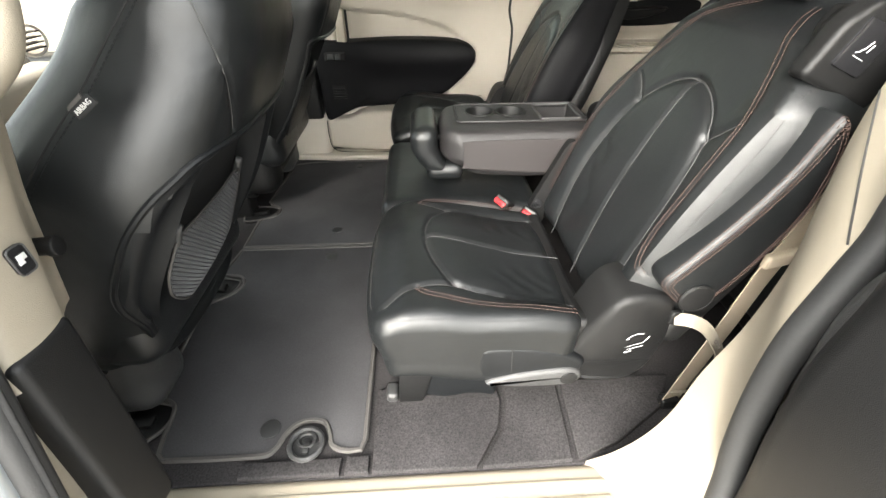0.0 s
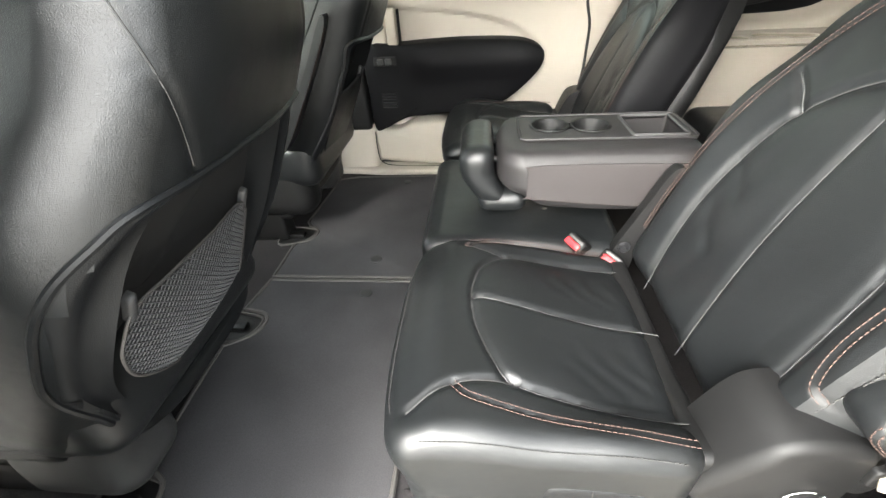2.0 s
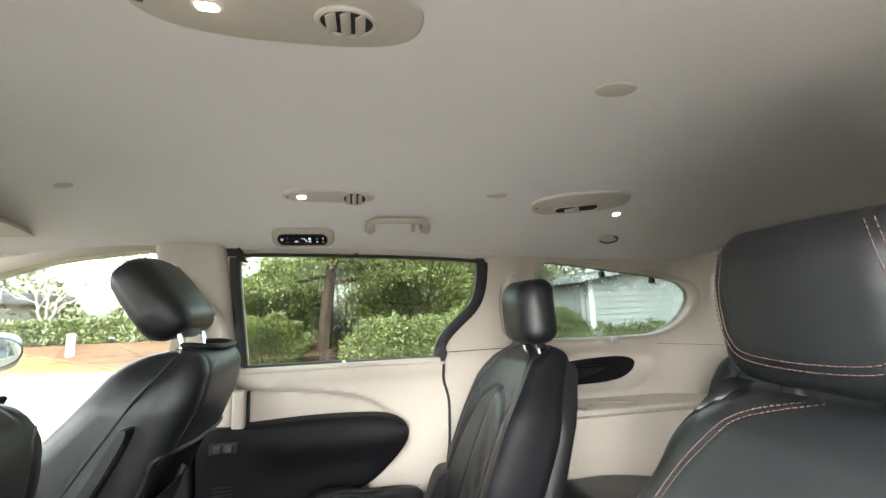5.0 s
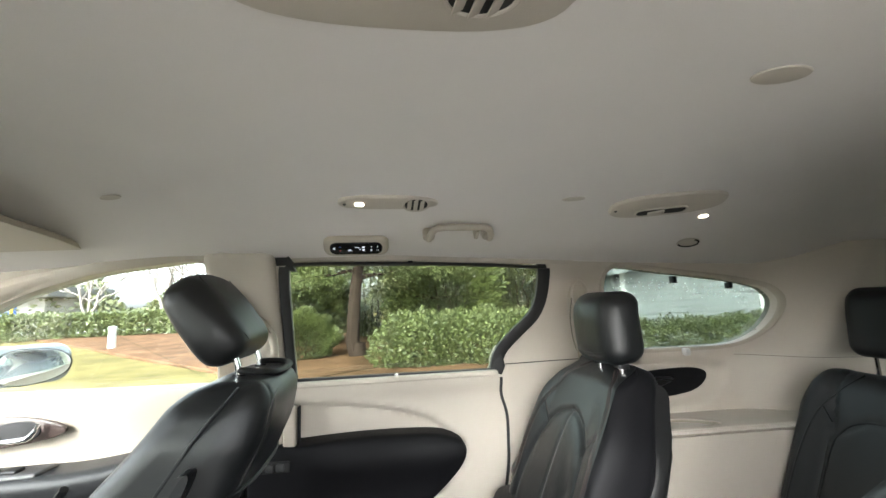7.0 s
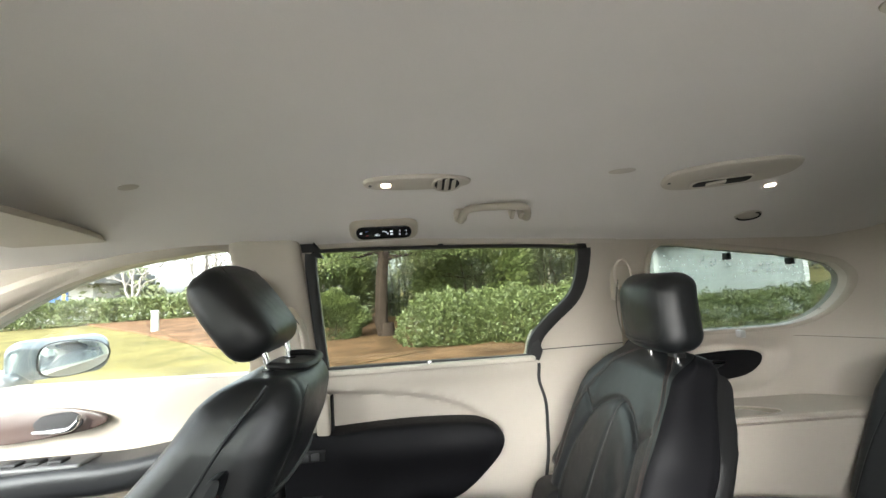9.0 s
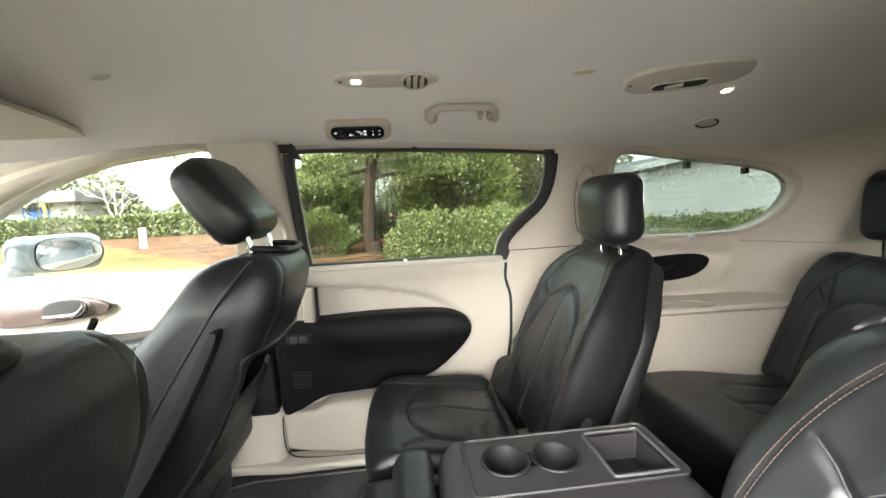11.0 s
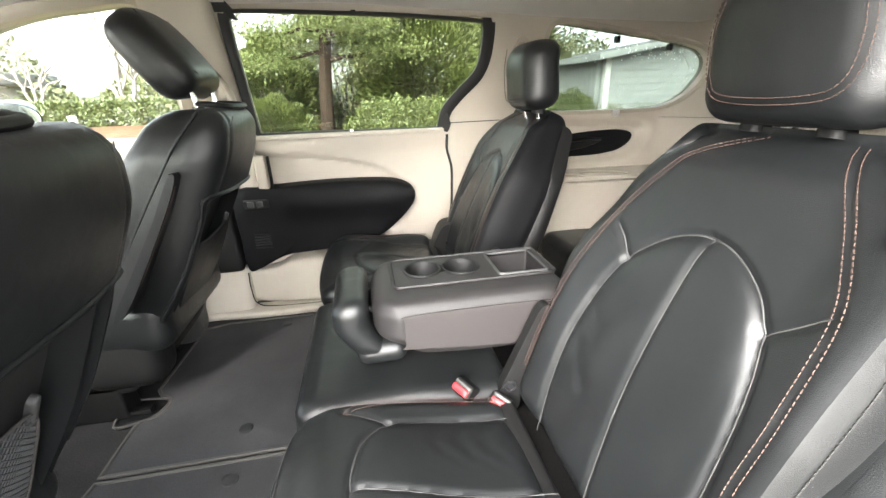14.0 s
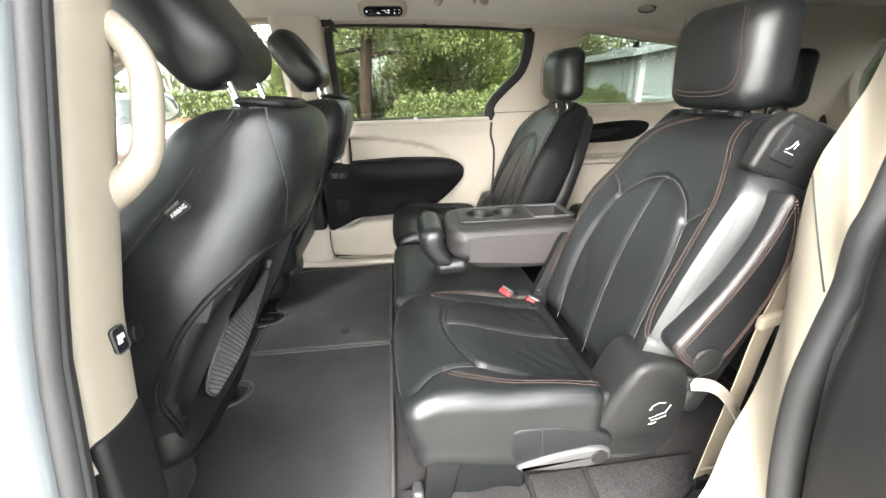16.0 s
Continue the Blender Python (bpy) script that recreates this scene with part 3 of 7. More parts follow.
part("gasket", ring_strip(WIN_QUARTER, lambda x, z: (x, quarter_y(x, z) + 0.02, z), 0.006, 0.004), RUBBER, window_1)
random.seed(4)
drops = []
for k in range(150):
    x = 2.2 + random.random() * 0.6
    z = 1.012 - 0.12 * max(0, x - 2.25) - abs(random.gauss(0, 0.03)) - 0.008
    if inside(np.array([(x, z)]), WIN_QUARTER)[0]:
        r = 0.0012 + 0.0014 * random.random()
        drops.append(moved(rbox((-r, -r * 0.5, -r), (r, r * 0.5, r), r * 0.49, 1), Matrix.Translation((x, float(quarter_y(np.array([x]), np.array([z]))[0]) + 0.0275, z))))
tagged(part("raindrops", join(*drops), DROPS, window_1), kind="stuff")
for cx in (1.46,):
    part("shade_hook", rbox((cx - 0.008, 1.99, 1.058), (cx + 0.008, 2.0, 1.074), 0.002, 0.02), PLASTIC, window_2)
    part("shade_hook", rbox((cx - 0.055, 2.137, 0.684), (cx - 0.04, 2.152, 0.70), 0.003, 0.02), SILVER, window_2)

# far sliding door
door_1 = thing("door_1", "beige and black sliding door trim, closed", "door", kind="structure")


RECESS = spline([(0.90, 0.628), (0.99, 0.626), (1.17, 0.617), (1.29, 0.604), (1.41, 0.582), (1.515, 0.548), (1.58, 0.508), (1.632, 0.466), (1.652, 0.43), (1.63, 0.36), (1.55, 0.29), (1.4, 0.25), (1.1, 0.22), (0.90, 0.22)], 5, True)


def door_y(x, z):
    """The inner skin of the sliding door: an arched ledge over a recess with the armrest."""
    q = np.column_stack([x, z])
    d, _ = nearest_on(q, RECESS)
    rec = np.where(inside(q, RECESS), smooth01(0.0, 0.02, d), 0.0)
    y = far_y(x, z) - 0.014 * smooth01(0.60, 0.66, z) * (1 - smooth01(0.68, 0.72, z))
    y = y + 0.026 * rec
    spk = np.hypot(x - 1.58, (z - 0.12) * 1.2)
    return y - 0.006 * smooth01(0.14, 0.13, spk)


xs, zs = np.arange(0.925, 1.800, 0.0125), np.arange(0.03, 1.075, 0.0125)
DOOR_OUT = spline([(0.93, 0.10), (0.93, 0.4), (0.935, 0.65), (1.03, 0.665), (1.035, 1.0), (1.05, 1.10), (1.4, 1.10), (1.9, 1.08), (1.95, 0.98), (1.93, 0.88), (1.83, 0.775), (1.797, 0.70), (1.792, 0.6), (1.796, 0.45), (1.785, 0.2), (1.76, 0.06), (1.5, 0.045), (1.2, 0.045), (0.96, 0.05)], 3, True)
part("door_skin", pierced(xs, zs, [WIN_SLIDE], lambda x, z: (x, door_y(x, z), z), 0.06, outline=DOOR_OUT), BEIGE_SOFT, door_1)
ARM = spline([(0.955, 0.490), (1.1, 0.500), (1.3, 0.507), (1.48, 0.503), (1.575, 0.492), (1.625, 0.470), (1.641, 0.438), (1.625, 0.388), (1.57, 0.325), (1.49, 0.268), (1.37, 0.236), (1.2, 0.224), (1.09, 0.216), (1.03, 0.194), (0.995, 0.178), (0.95, 0.175), (0.945, 0.3)], 5, True)


def arm_frame(v):
    bulge = 0.03 * np.exp(-((v[:, 1] - 0.44) / 0.07) ** 2) * smooth01(1.05, 1.25, v[:, 0]) * (v[:, 2] > 0.01)
    slab = 0.025 * (1 - smooth01(1.06, 1.16, v[:, 0] - 0.35 * (v[:, 1] - 0.3))) * (v[:, 2] > 0.01)
    return np.column_stack([v[:, 0], 2.19 - v[:, 2] - bulge - slab, v[:, 1]])


arm_n = len(ARM)
mid = np.array([1.28, 0.34])
arm_v, arm_f = [], []
A2 = ARM if area(ARM) > 0 else ARM[::-1]
for s, d in ((1.0, 0.0), (1.0, 0.05), (0.985, 0.062), (0.95, 0.066), (0.85, 0.068), (0.7, 0.069), (0.55, 0.07), (0.4, 0.07), (0.25, 0.07), (0.1, 0.07)):
    q = mid + (A2 - mid) * s
    arm_v.append(np.column_stack([q, np.full(arm_n, d)]))
for i in range(len(arm_v) - 1):
    for k in range(arm_n):
        arm_f.append([i * arm_n + k, i * arm_n + (k + 1) % arm_n, (i + 1) * arm_n + (k + 1) % arm_n, (i + 1) * arm_n + k])
arm_f.append([(len(arm_v) - 1) * arm_n + k for k in range(arm_n)])
armrest = part("armrest_panel", (arm_frame(np.concatenate(arm_v)), arm_f), DOOR_VINYL, door_1, "black soft armrest panel")
part("switch_recess", rbox((0.985, 2.088, 0.428), (1.075, 2.106, 0.462), 0.006, 0.03), DARK_GAP, armrest)
part("lock_button", rbox((1.0, 2.083, 0.434), (1.024, 2.094, 0.456), 0.003, 0.02), PLASTIC_GREY, armrest)
part("lock_button", rbox((1.032, 2.083, 0.434), (1.056, 2.094, 0.456), 0.003, 0.02), PLASTIC_GREY, armrest)
for k in range(6):
    part("vent_slot", rbox((1.0, 2.09, 0.268 + 0.011 * k), (1.06, 2.098, 0.272 + 0.011 * k), 0.001, 0.1), DARK_GAP, armrest)
part("pull_post", rbox((1.046, 2.105, 0.485), (1.086, 2.135, 0.622), 0.008, 0.03, lambda v: v), BEIGE, door_1)
# dark strip drawn in as the shadow beside the pull post
part("pull_shadow_gap", rbox((1.087, 2.125, 0.49), (1.094, 2.15, 0.615), 0.002, 0.05), DARK_GAP, door_1)
# the open map pocket at the door's foot
pocket_loop = spline([(0.958, 0.035), (0.95, 0.10), (0.955, 0.172), (1.0, 0.172), (1.06, 0.178), (1.12, 0.205), (1.22, 0.216), (1.4, 0.214), (1.5, 0.2), (1.6, 0.14), (1.62, 0.04), (1.4, 0.03), (1.1, 0.025)], 4, True)
part("map_pocket", plate(pocket_loop, 0.10, 0.02, lambda v: np.column_stack([v[:, 0], 2.165 - v[:, 2] * (0.55 + 0.45 * smooth01(0.95, 1.2, v[:, 0])), v[:, 1]]), 0.006), BEIGE_SOFT, door_1)
part("pocket_seam", tube(spline([(0.952, 2.09, 0.17), (0.95, 2.09, 0.1), (0.965, 2.085, 0.035), (1.05, 2.068, 0.022), (1.25, 2.058, 0.022)], 6), 0.0025, 5), DARK_GAP, door_1)
part("speaker_grille", plate(spline([(1.46, 0.2), (1.58, 0.222), (1.66, 0.19), (1.67, 0.1), (1.58, 0.06), (1.48, 0.1)], 5, True), 0.006, 0.003, lambda v: np.column_stack([v[:, 0], 2.16 - v[:, 2], v[:, 1]])), BEIGE, door_1)
for k in range(9):
    part("grille_rib", tube([(1.50, 2.1535, 0.085 + 0.013 * k), (1.645, 2.1535, 0.09 + 0.013 * k)], 0.0022, 5), BEIGE_DIM, door_1)
edge_line = spline([(1.785, 0.662), (1.786, 0.60), (1.803, 0.53), (1.803, 0.44), (1.799, 0.36), (1.78, 0.25), (1.752, 0.09)], 6)
part("rear_edge_gap", tube(np.column_stack([edge_line[:, 0], door_y(edge_line[:, 0], edge_line[:, 1]) - 0.004, edge_line[:, 1]]), 0.0055, 6), RUBBER, door_1)
part("front_edge_gap", tube(spline([(0.935, 2.135, 0.50), (0.93, 2.13, 0.35), (0.928, 2.12, 0.17)], 6), 0.006, 6), RUBBER, door_1)
part("step_seal", tube([(0.9, 2.12, 0.02), (1.8, 2.12, 0.02)], 0.008, 6), RUBBER, door_1)
part("sill_ledge", rbox((1.02, 2.125, 0.672), (1.77, 2.168, 0.69), 0.006, 0.05), BEIGE_SOFT, door_1)

# far step trim and B-pillar foot, beige
step = thing("trim_step", "beige plastic far door step and pillar foot", "trim", kind="structure")
part("step_plate", rbox((0.70, 2.02, -0.04), (1.95, 2.2, 0.022), 0.014, 0.04, lambda v: v + np.column_stack([v[:, 0] * 0, 0.02 * smooth01(1.0, 0.8, v[:, 0]), v[:, 0] * 0])), BEIGE_SOFT, step)
part("pillar_foot", rbox((0.66, 2.06, -0.02), (0.955, 2.16, 0.19), 0.03, 0.03, lambda v: v + np.column_stack([v[:, 0] * 0, 0.05 * smooth01(0.02, 0.15, v[:, 2]), v[:, 0] * 0])), BEIGE_SOFT, step)
part("foot_clip", rbox((0.69, 2.0, -0.01), (0.76, 2.05, 0.02), 0.006, 0.02), PLASTIC, step)
part("anchor", rbox((1.13, 2.03, 0.0), (1.2, 2.055, 0.012), 0.004, 0.02), PLASTIC, step)

# far B pillar trim with its grab handle and belt guide
pillar = thing("trim_pillar", "beige B-pillar trim with belt guide and grab handle", "pillar trim", kind="structure")
part("pillar_upper", rbox((0.845, 2.06, 0.66), (1.045, 2.16, 1.115), 0.03, 0.03, lambda v: np.column_stack([v[:, 0], far_y(v[:, 0], v[:, 2]) - 0.025 + (v[:, 1] - 2.06) * 0.7, v[:, 2]])), BEIGE_SOFT, pillar)
part("pillar_lower", rbox((0.80, 2.10, 0.17), (0.935, 2.2, 0.50), 0.02, 0.04), PLASTIC, pillar, "black lower pillar cover")
part("pillar_middle", rbox((0.80, 2.12, 0.49), (1.045, 2.2, 0.68), 0.02, 0.04), BEIGE_SOFT, pillar)
part("grab_handle", tube(spline([(0.985, 2.09, 0.905), (0.99, 2.055, 0.90), (1.012, 2.04, 0.875), (1.03, 2.05, 0.83), (1.032, 2.06, 0.74), (1.03, 2.09, 0.70), (1.025, 2.12, 0.69)], 6), 0.013, 10, False, 0.8), BEIGE, pillar)
part("belt_guide", rbox((0.87, 1.995, 0.90), (0.94, 2.03, 1.0), 0.02, 0.02), BEIGE, pillar)
part("guide_ring", tube([(0.905 + 0.03 * math.cos(a), 1.992, 0.955 + 0.045 * math.sin(a)) for a in np.linspace(0, 2 * np.pi, 20, endpoint=False)], 0.004, 6, True), BEIGE_SOFT, pillar)
part("belt", plate(np.array([(0.86, 0.5), (0.905, 0.5), (0.925, 0.93), (0.885, 0.93)]), 0.0015, 0.0005, lambda v: np.column_stack([v[:, 0], 2.03 + 0.1 * (0.93 - v[:, 1]) - v[:, 2], v[:, 1]])), BELT_WEB, pillar)

# far front door
door_2 = thing("door_2", "beige front passenger door with black armrest", "door", kind="structure")
xs, zs = np.arange(-0.45, 0.935, 0.0125), np.arange(0.0, 1.12, 0.0125)
part("door_skin", pierced(xs, zs, [WIN_FRONT], lambda x, z: (x, far_y(x, z) - 0.02 * smooth01(0.5, 0.66, z) * (1 - smooth01(0.68, 0.72, z)), z), 0.06), BEIGE, door_2)
part("window_moulding", ring_strip(WIN_FRONT, lambda x, z: (x, far_y(x, z) - 0.004, z), 0.03, 0.008), BEIGE, door_2)
part("handle_bezel", plate(spline([(0.02, 0.565), (0.06, 0.615), (0.16, 0.645), (0.3, 0.642), (0.395, 0.618), (0.415, 0.596), (0.37, 0.575), (0.25, 0.558), (0.1, 0.548)], 5, True), 0.01, 0.004, lambda v: np.column_stack([v[:, 0], 2.135 - v[:, 2], v[:, 1]])), WOODTONE, door_2)
part("handle_cup", plate(spline([(0.21, 0.60), (0.24, 0.625), (0.32, 0.63), (0.35, 0.60), (0.32, 0.575), (0.24, 0.572)], 5, True), 0.006, 0.002, lambda v: np.column_stack([v[:, 0], 2.127 - v[:, 2], v[:, 1]])), DARK_GAP, door_2)
part("door_handle", tube(spline([(0.22, 2.115, 0.582), (0.28, 2.105, 0.583), (0.33, 2.1, 0.588), (0.35, 2.1, 0.605), (0.353, 2.11, 0.622)], 6), (0.008, 0.012, 0.013, 0.01, 0.009), 10, False, 0.7), CHROME, door_2)
part("armrest", rbox((-0.2, 2.0, 0.42), (0.78, 2.15, 0.505), 0.03, 0.05, lambda v: v + np.column_stack([v[:, 0] * 0, v[:, 0] * 0, 0.035 * smooth01(0.45, 0.8, v[:, 0]) - 0.03 * smooth01(0.4, -0.2, v[:, 0])])), VINYL, door_2)
part("switch_panel", rbox((0.10, 2.02, 0.49), (0.42, 2.11, 0.513), 0.01, 0.04), PLASTIC_GREY, door_2)
for k in range(3):
    part("window_switch", rbox((0.2 + 0.06 * k, 2.035, 0.51), (0.24 + 0.06 * k, 2.07, 0.521), 0.005, 0.02), PLASTIC, door_2)

# wing mirror outside
mirror = thing("wing_mirror", "pale silver wing mirror wet with rain", "mirror")
MF = axes((0.185, 2.31, 0.775), (0.69, 0.72, 0), (0, 0, 1), (0.72, -0.69, 0))
part("housing", rbox((-0.17, -0.07, -0.11), (0.105, 0.068, -0.004), 0.05, 0.025, MF), PAINT, mirror)
part("stalk", rbox((-0.05, 2.17, 0.69), (0.09, 2.3, 0.75), 0.03, 0.03), PAINT, mirror)
MG = spline([(-0.085, -0.04), (-0.09, 0.02), (-0.065, 0.05), (0.0, 0.054), (0.06, 0.042), (0.09, 0.01), (0.08, -0.03), (0.03, -0.055), (-0.04, -0.06)], 5, True)
part("glass_surround", plate(MG * 1.07, 0.01, 0.003, lambda v: MF(v + np.array([0, 0, -0.008]))), PLASTIC, mirror)
part("mirror_glass", plate(MG, 0.004, 0.001, lambda v: MF(v)), MIRROR, mirror)

# windscreen pillars, dashboard and front end
front = thing("wall_front", "beige and black dashboard end of the cabin", "dashboard", kind="structure")
part("a_pillar", tube(spline([(0.62, 2.015, 1.105), (0.3, 2.04, 1.02), (0.0, 2.07, 0.91), (-0.35, 2.1, 0.76), (-0.6, 2.12, 0.64)], 8), (0.03, 0.045, 0.055, 0.06, 0.06), 10, False, 0.7), BEIGE, front)
part("a_pillar", tube(spline([(0.62, 0.625, 1.105), (0.3, 0.6, 1.02), (0.0, 0.57, 0.91), (-0.35, 0.54, 0.76), (-0.6, 0.52, 0.64)], 8), (0.03, 0.045, 0.055, 0.06, 0.06), 10, False, 0.7), BEIGE, front)
part("dashboard", rbox((-0.55, 0.55, 0.30), (-0.05, 2.1, 0.64), 0.08, 0.05, lambda v: v + np.column_stack([-0.25 * smooth01(0.4, 0.65, v[:, 2]), v[:, 0] * 0, -0.05 * (np.abs(v[:, 1] - 1.32) / 0.7) ** 2])), PLASTIC, front)
part("dash_band", rbox((-0.20, 0.56, 0.33), (-0.02, 2.09, 0.46), 0.04, 0.05), BEIGE, front)
for cy in (0.70, 1.94):
    vent = part("vent_frame", moved(join(tube([(0.0, 0.07 * math.cos(a), 0.05 * math.sin(a)) for a in np.linspace(0, 2 * np.pi, 20, endpoint=False)], 0.006, 6, True)), Matrix.Translation((-0.055, cy, 0.545))), SILVER, front)
    for k in range(4):
        part("slat", rbox((-0.085, cy - 0.055, 0.515 + 0.018 * k), (-0.05, cy + 0.055, 0.52 + 0.018 * k), 0.002, 0.05), PLASTIC, vent)
part("firewall", rbox((-0.62, 0.5, -0.06), (-0.5, 2.14, 0.6), 0.02, 0.3), PLASTIC, front)
part("glovebox", rbox((-0.1, 1.5, 0.1), (-0.02, 2.05, 0.33), 0.03, 0.08), BEIGE, front)
windscreen = thing("window_4", "curved clear windscreen", "window", kind="structure")
p = part("pane", sheet(np.linspace(0, 1, 12), np.linspace(0.54, 2.1, 24), lambda s, y: (-0.66 + 0.78 * s - 0.1 * (1 - ((y - 1.32) / 0.78) ** 2), y, 0.62 + 0.56 * s - 0.02 * ((y - 1.32) / 0.78) ** 2)), GLASS, windscreen)
p.visible_shadow = False
wheel = thing("steering_wheel", "black leather steering wheel", "steering wheel")
wm = pose(0.24, 0.90, 0.56, 0, -62, 0)
part("rim", moved(tube([(0.185 * math.cos(a), 0.185 * math.sin(a), 0) for a in np.linspace(0, 2 * np.pi, 40, endpoint=False)], 0.016, 10, True), wm), LEATHER, wheel)
part("hub", moved(rbox((-0.07, -0.08, -0.03), (0.07, 0.08, 0.02), 0.03, 0.03), wm), PLASTIC, wheel)
for a in (0, 180, 270):
    part("spoke", moved(rbox((0.05, -0.02, -0.012), (0.18, 0.02, 0.008), 0.008, 0.03), wm @ pose(0, 0, 0, 0, 0, a)), SILVER, wheel)
part("column", moved(tube([(0, 0, -0.35), (0, 0, -0.02)], 0.05, 12), wm), PLASTIC, wheel)

# near side: front door (closed), quarter wall, header over the door opening
wall_near = thing("wall_near", "beige near side trim round the open doorway", "van panel", kind="structure")
xs, zs = np.arange(-0.45, 0.86, 0.03), np.arange(0.0, 1.12, 0.03)
part("front_door_skin", pierced(xs, zs, [WIN_FRONT], lambda x, z: (x, near_y(x, z), z), -0.06), BEIGE, wall_near)
xs, zs = np.arange(1.96, 3.46, 0.03), np.arange(0.0, 1.09, 0.03)
part("quarter_trim", pierced(xs, zs, [WIN_QUARTER], lambda x, z: (x, 2 * MID - quarter_y(x, z), z), -0.05), BEIGE, wall_near)
part("door_header", rbox((0.86, 0.55, 1.06), (2.0, 0.66, 1.14), 0.02, 0.08), BEIGE, wall_near)
for nm, loop, fn in (("window_5", WIN_QUARTER, quarter_y), ("window_6", WIN_FRONT, far_y)):
    ob = thing(nm, "near side van window", "window", kind="structure")
    p = part("pane", plate(loop, 0.004, 0.001, lambda v: np.column_stack([v[:, 0], 2 * MID - fn(v[:, 0], v[:, 1]) - 0.03 - v[:, 2], v[:, 1]])), GLASS_DARK if fn is quarter_y else GLASS, ob)
    p.visible_shadow = False

# rear end with the tailgate window
rear = thing("wall_rear", "beige tailgate trim with rear window", "tailgate", kind="structure")
WIN_REAR = spline([(0.80, 0.68), (0.77, 0.8), (0.81, 0.93), (0.92, 0.98), (1.32, 1.0), (1.72, 0.98), (1.83, 0.93), (1.87, 0.8), (1.84, 0.68), (1.75, 0.64), (1.32, 0.63), (0.89, 0.64)], 4, True)
part("tailgate_trim", pierced(np.arange(0.5, 2.15, 0.03), np.arange(-0.03, 1.12, 0.03), [WIN_REAR], lambda y, z: (3.42 - 0.12 * np.clip(z - 0.65, 0, 1), y, z), 0.06, axis=0), BEIGE_SOFT, rear)
part("window_moulding", ring_strip(WIN_REAR, lambda y, z: (3.415 - 0.12 * np.clip(z - 0.65, 0, 1), y, z), 0.02, 0.01, axis=0), BEIGE_SOFT, rear)
GATE = offset_loop(WIN_REAR if area(WIN_REAR) > 0 else WIN_REAR[::-1], -0.13)
part("tailgate_seal", tube(np.column_stack([3.40 - 0.12 * np.clip(GATE[:, 1] - 0.65, 0, 1), GATE[:, 0], GATE[:, 1]]), 0.014, 8, True), RUBBER, rear)
window_7 = thing("window_7", "dark tinted rear window", "window", kind="structure")
p = part("pane", plate(WIN_REAR, 0.004, 0.001, lambda v: np.column_stack([3.45 - 0.12 * np.clip(v[:, 1] - 0.65, 0, 1) + v[:, 2], v[:, 0], v[:, 1]])), GLASS_DARK, window_7)
p.visible_shadow = False

# near B pillar: beige trim, rubber seal and body edge swept up the doorway, black foot cover
bp = thing("trim_pillar_near", "beige B-pillar trim with black foot cover and body edge", "pillar trim", kind="structure")


def lean_y(z):
    return 0.462 + 0.25 * (z - 0.6)


def pillar_sweep(profile, zs):
    """A profile of (x, dy) swept upwards along the lean of the near doorway."""
    pr = spline(profile, 5)
    return sheet(np.arange(len(pr)), np.asarray(zs), lambda k, z: (pr[k.astype(int), 0] + 0.115 * np.clip(z - 0.6, 0, 1), lean_y(z) + pr[k.astype(int), 1], z))


# trims in darkened beige against the strong doorway light
part("upper_trim", pillar_sweep([(0.86, 0.155), (0.93, 0.148), (0.947, 0.14), (0.953, 0.125), (0.968, 0.098), (0.985, 0.084), (0.998, 0.068), (1.001, 0.04), (0.998, 0.01), (0.992, 0.0), (0.985, -0.004)], np.linspace(0.47, 1.12, 34)), BEIGE_DIM, bp)
part("lower_trim", pillar_sweep([(0.80, 0.10), (0.92, 0.075), (0.955, 0.06), (0.972, 0.03), (0.976, 0.0)], np.linspace(-0.10, 0.48, 14)), BEIGE_DIM, bp)
part("body_seal", pillar_sweep([(0.985, 0.0), (0.993, -0.004), (0.999, -0.012), (0.999, -0.024), (0.994, -0.033), (0.982, -0.038)], np.linspace(-0.15, 1.12, 30)), RUBBER, bp)
part("seal_lip", pillar_sweep([(0.9985, -0.016), (1.002, -0.02), (1.0, -0.025)], np.linspace(-0.15, 1.12, 30)), RUBBER, bp)
part("body_edge", pillar_sweep([(0.986, -0.033), (0.985, -0.045), (0.975, -0.06), (0.95, -0.075), (0.8, -0.09), (0.5, -0.095)], np.linspace(-0.3, 1.2, 30)), PAINT, bp)


def cover_bend(v):
    top = smooth01(0.3, 0.47, v[:, 2])
    lean = 0.09 * (v[:, 2] - 0.5)
    return v + np.column_stack([v[:, 0] * 0, lean, 0.03 * top * smooth01(0.93, 0.86, v[:, 0])])


part("foot_cover", rbox((0.84, 0.434, 0.17), (1.004, 0.51, 0.502), 0.01, 0.02, cover_bend), PLASTIC, bp, "black plastic foot cover")
part("grab_handle", tube(spline([(0.975, 0.625, 0.935), (1.0, 0.606, 0.905), (1.035, 0.6, 0.884), (1.055, 0.592, 0.85), (1.054, 0.581, 0.805), (1.046, 0.57, 0.762), (1.024, 0.564, 0.738), (0.99, 0.558, 0.72), (0.96, 0.556, 0.712)], 6), (0.03, 0.022, 0.017, 0.0155, 0.0155, 0.0155, 0.018, 0.024, 0.028), 14, False, 0.85), BEIGE_DIM, bp)
part("latch_pin", join(tube([(0.90, 0.553, 0.556), (0.95, 0.561, 0.554), (0.979, 0.566, 0.552)], 0.0105, 14), moved(plate(disc(0.0122), 0.008, 0.002), pose(0.974, 0.565, 0.552, 0, 90, 8))), PLASTIC, bp)
part("latch_plate", rbox((0.86, 0.55, 0.485), (0.925, 0.60, 0.515), 0.006, 0.03), BEIGE, bp)
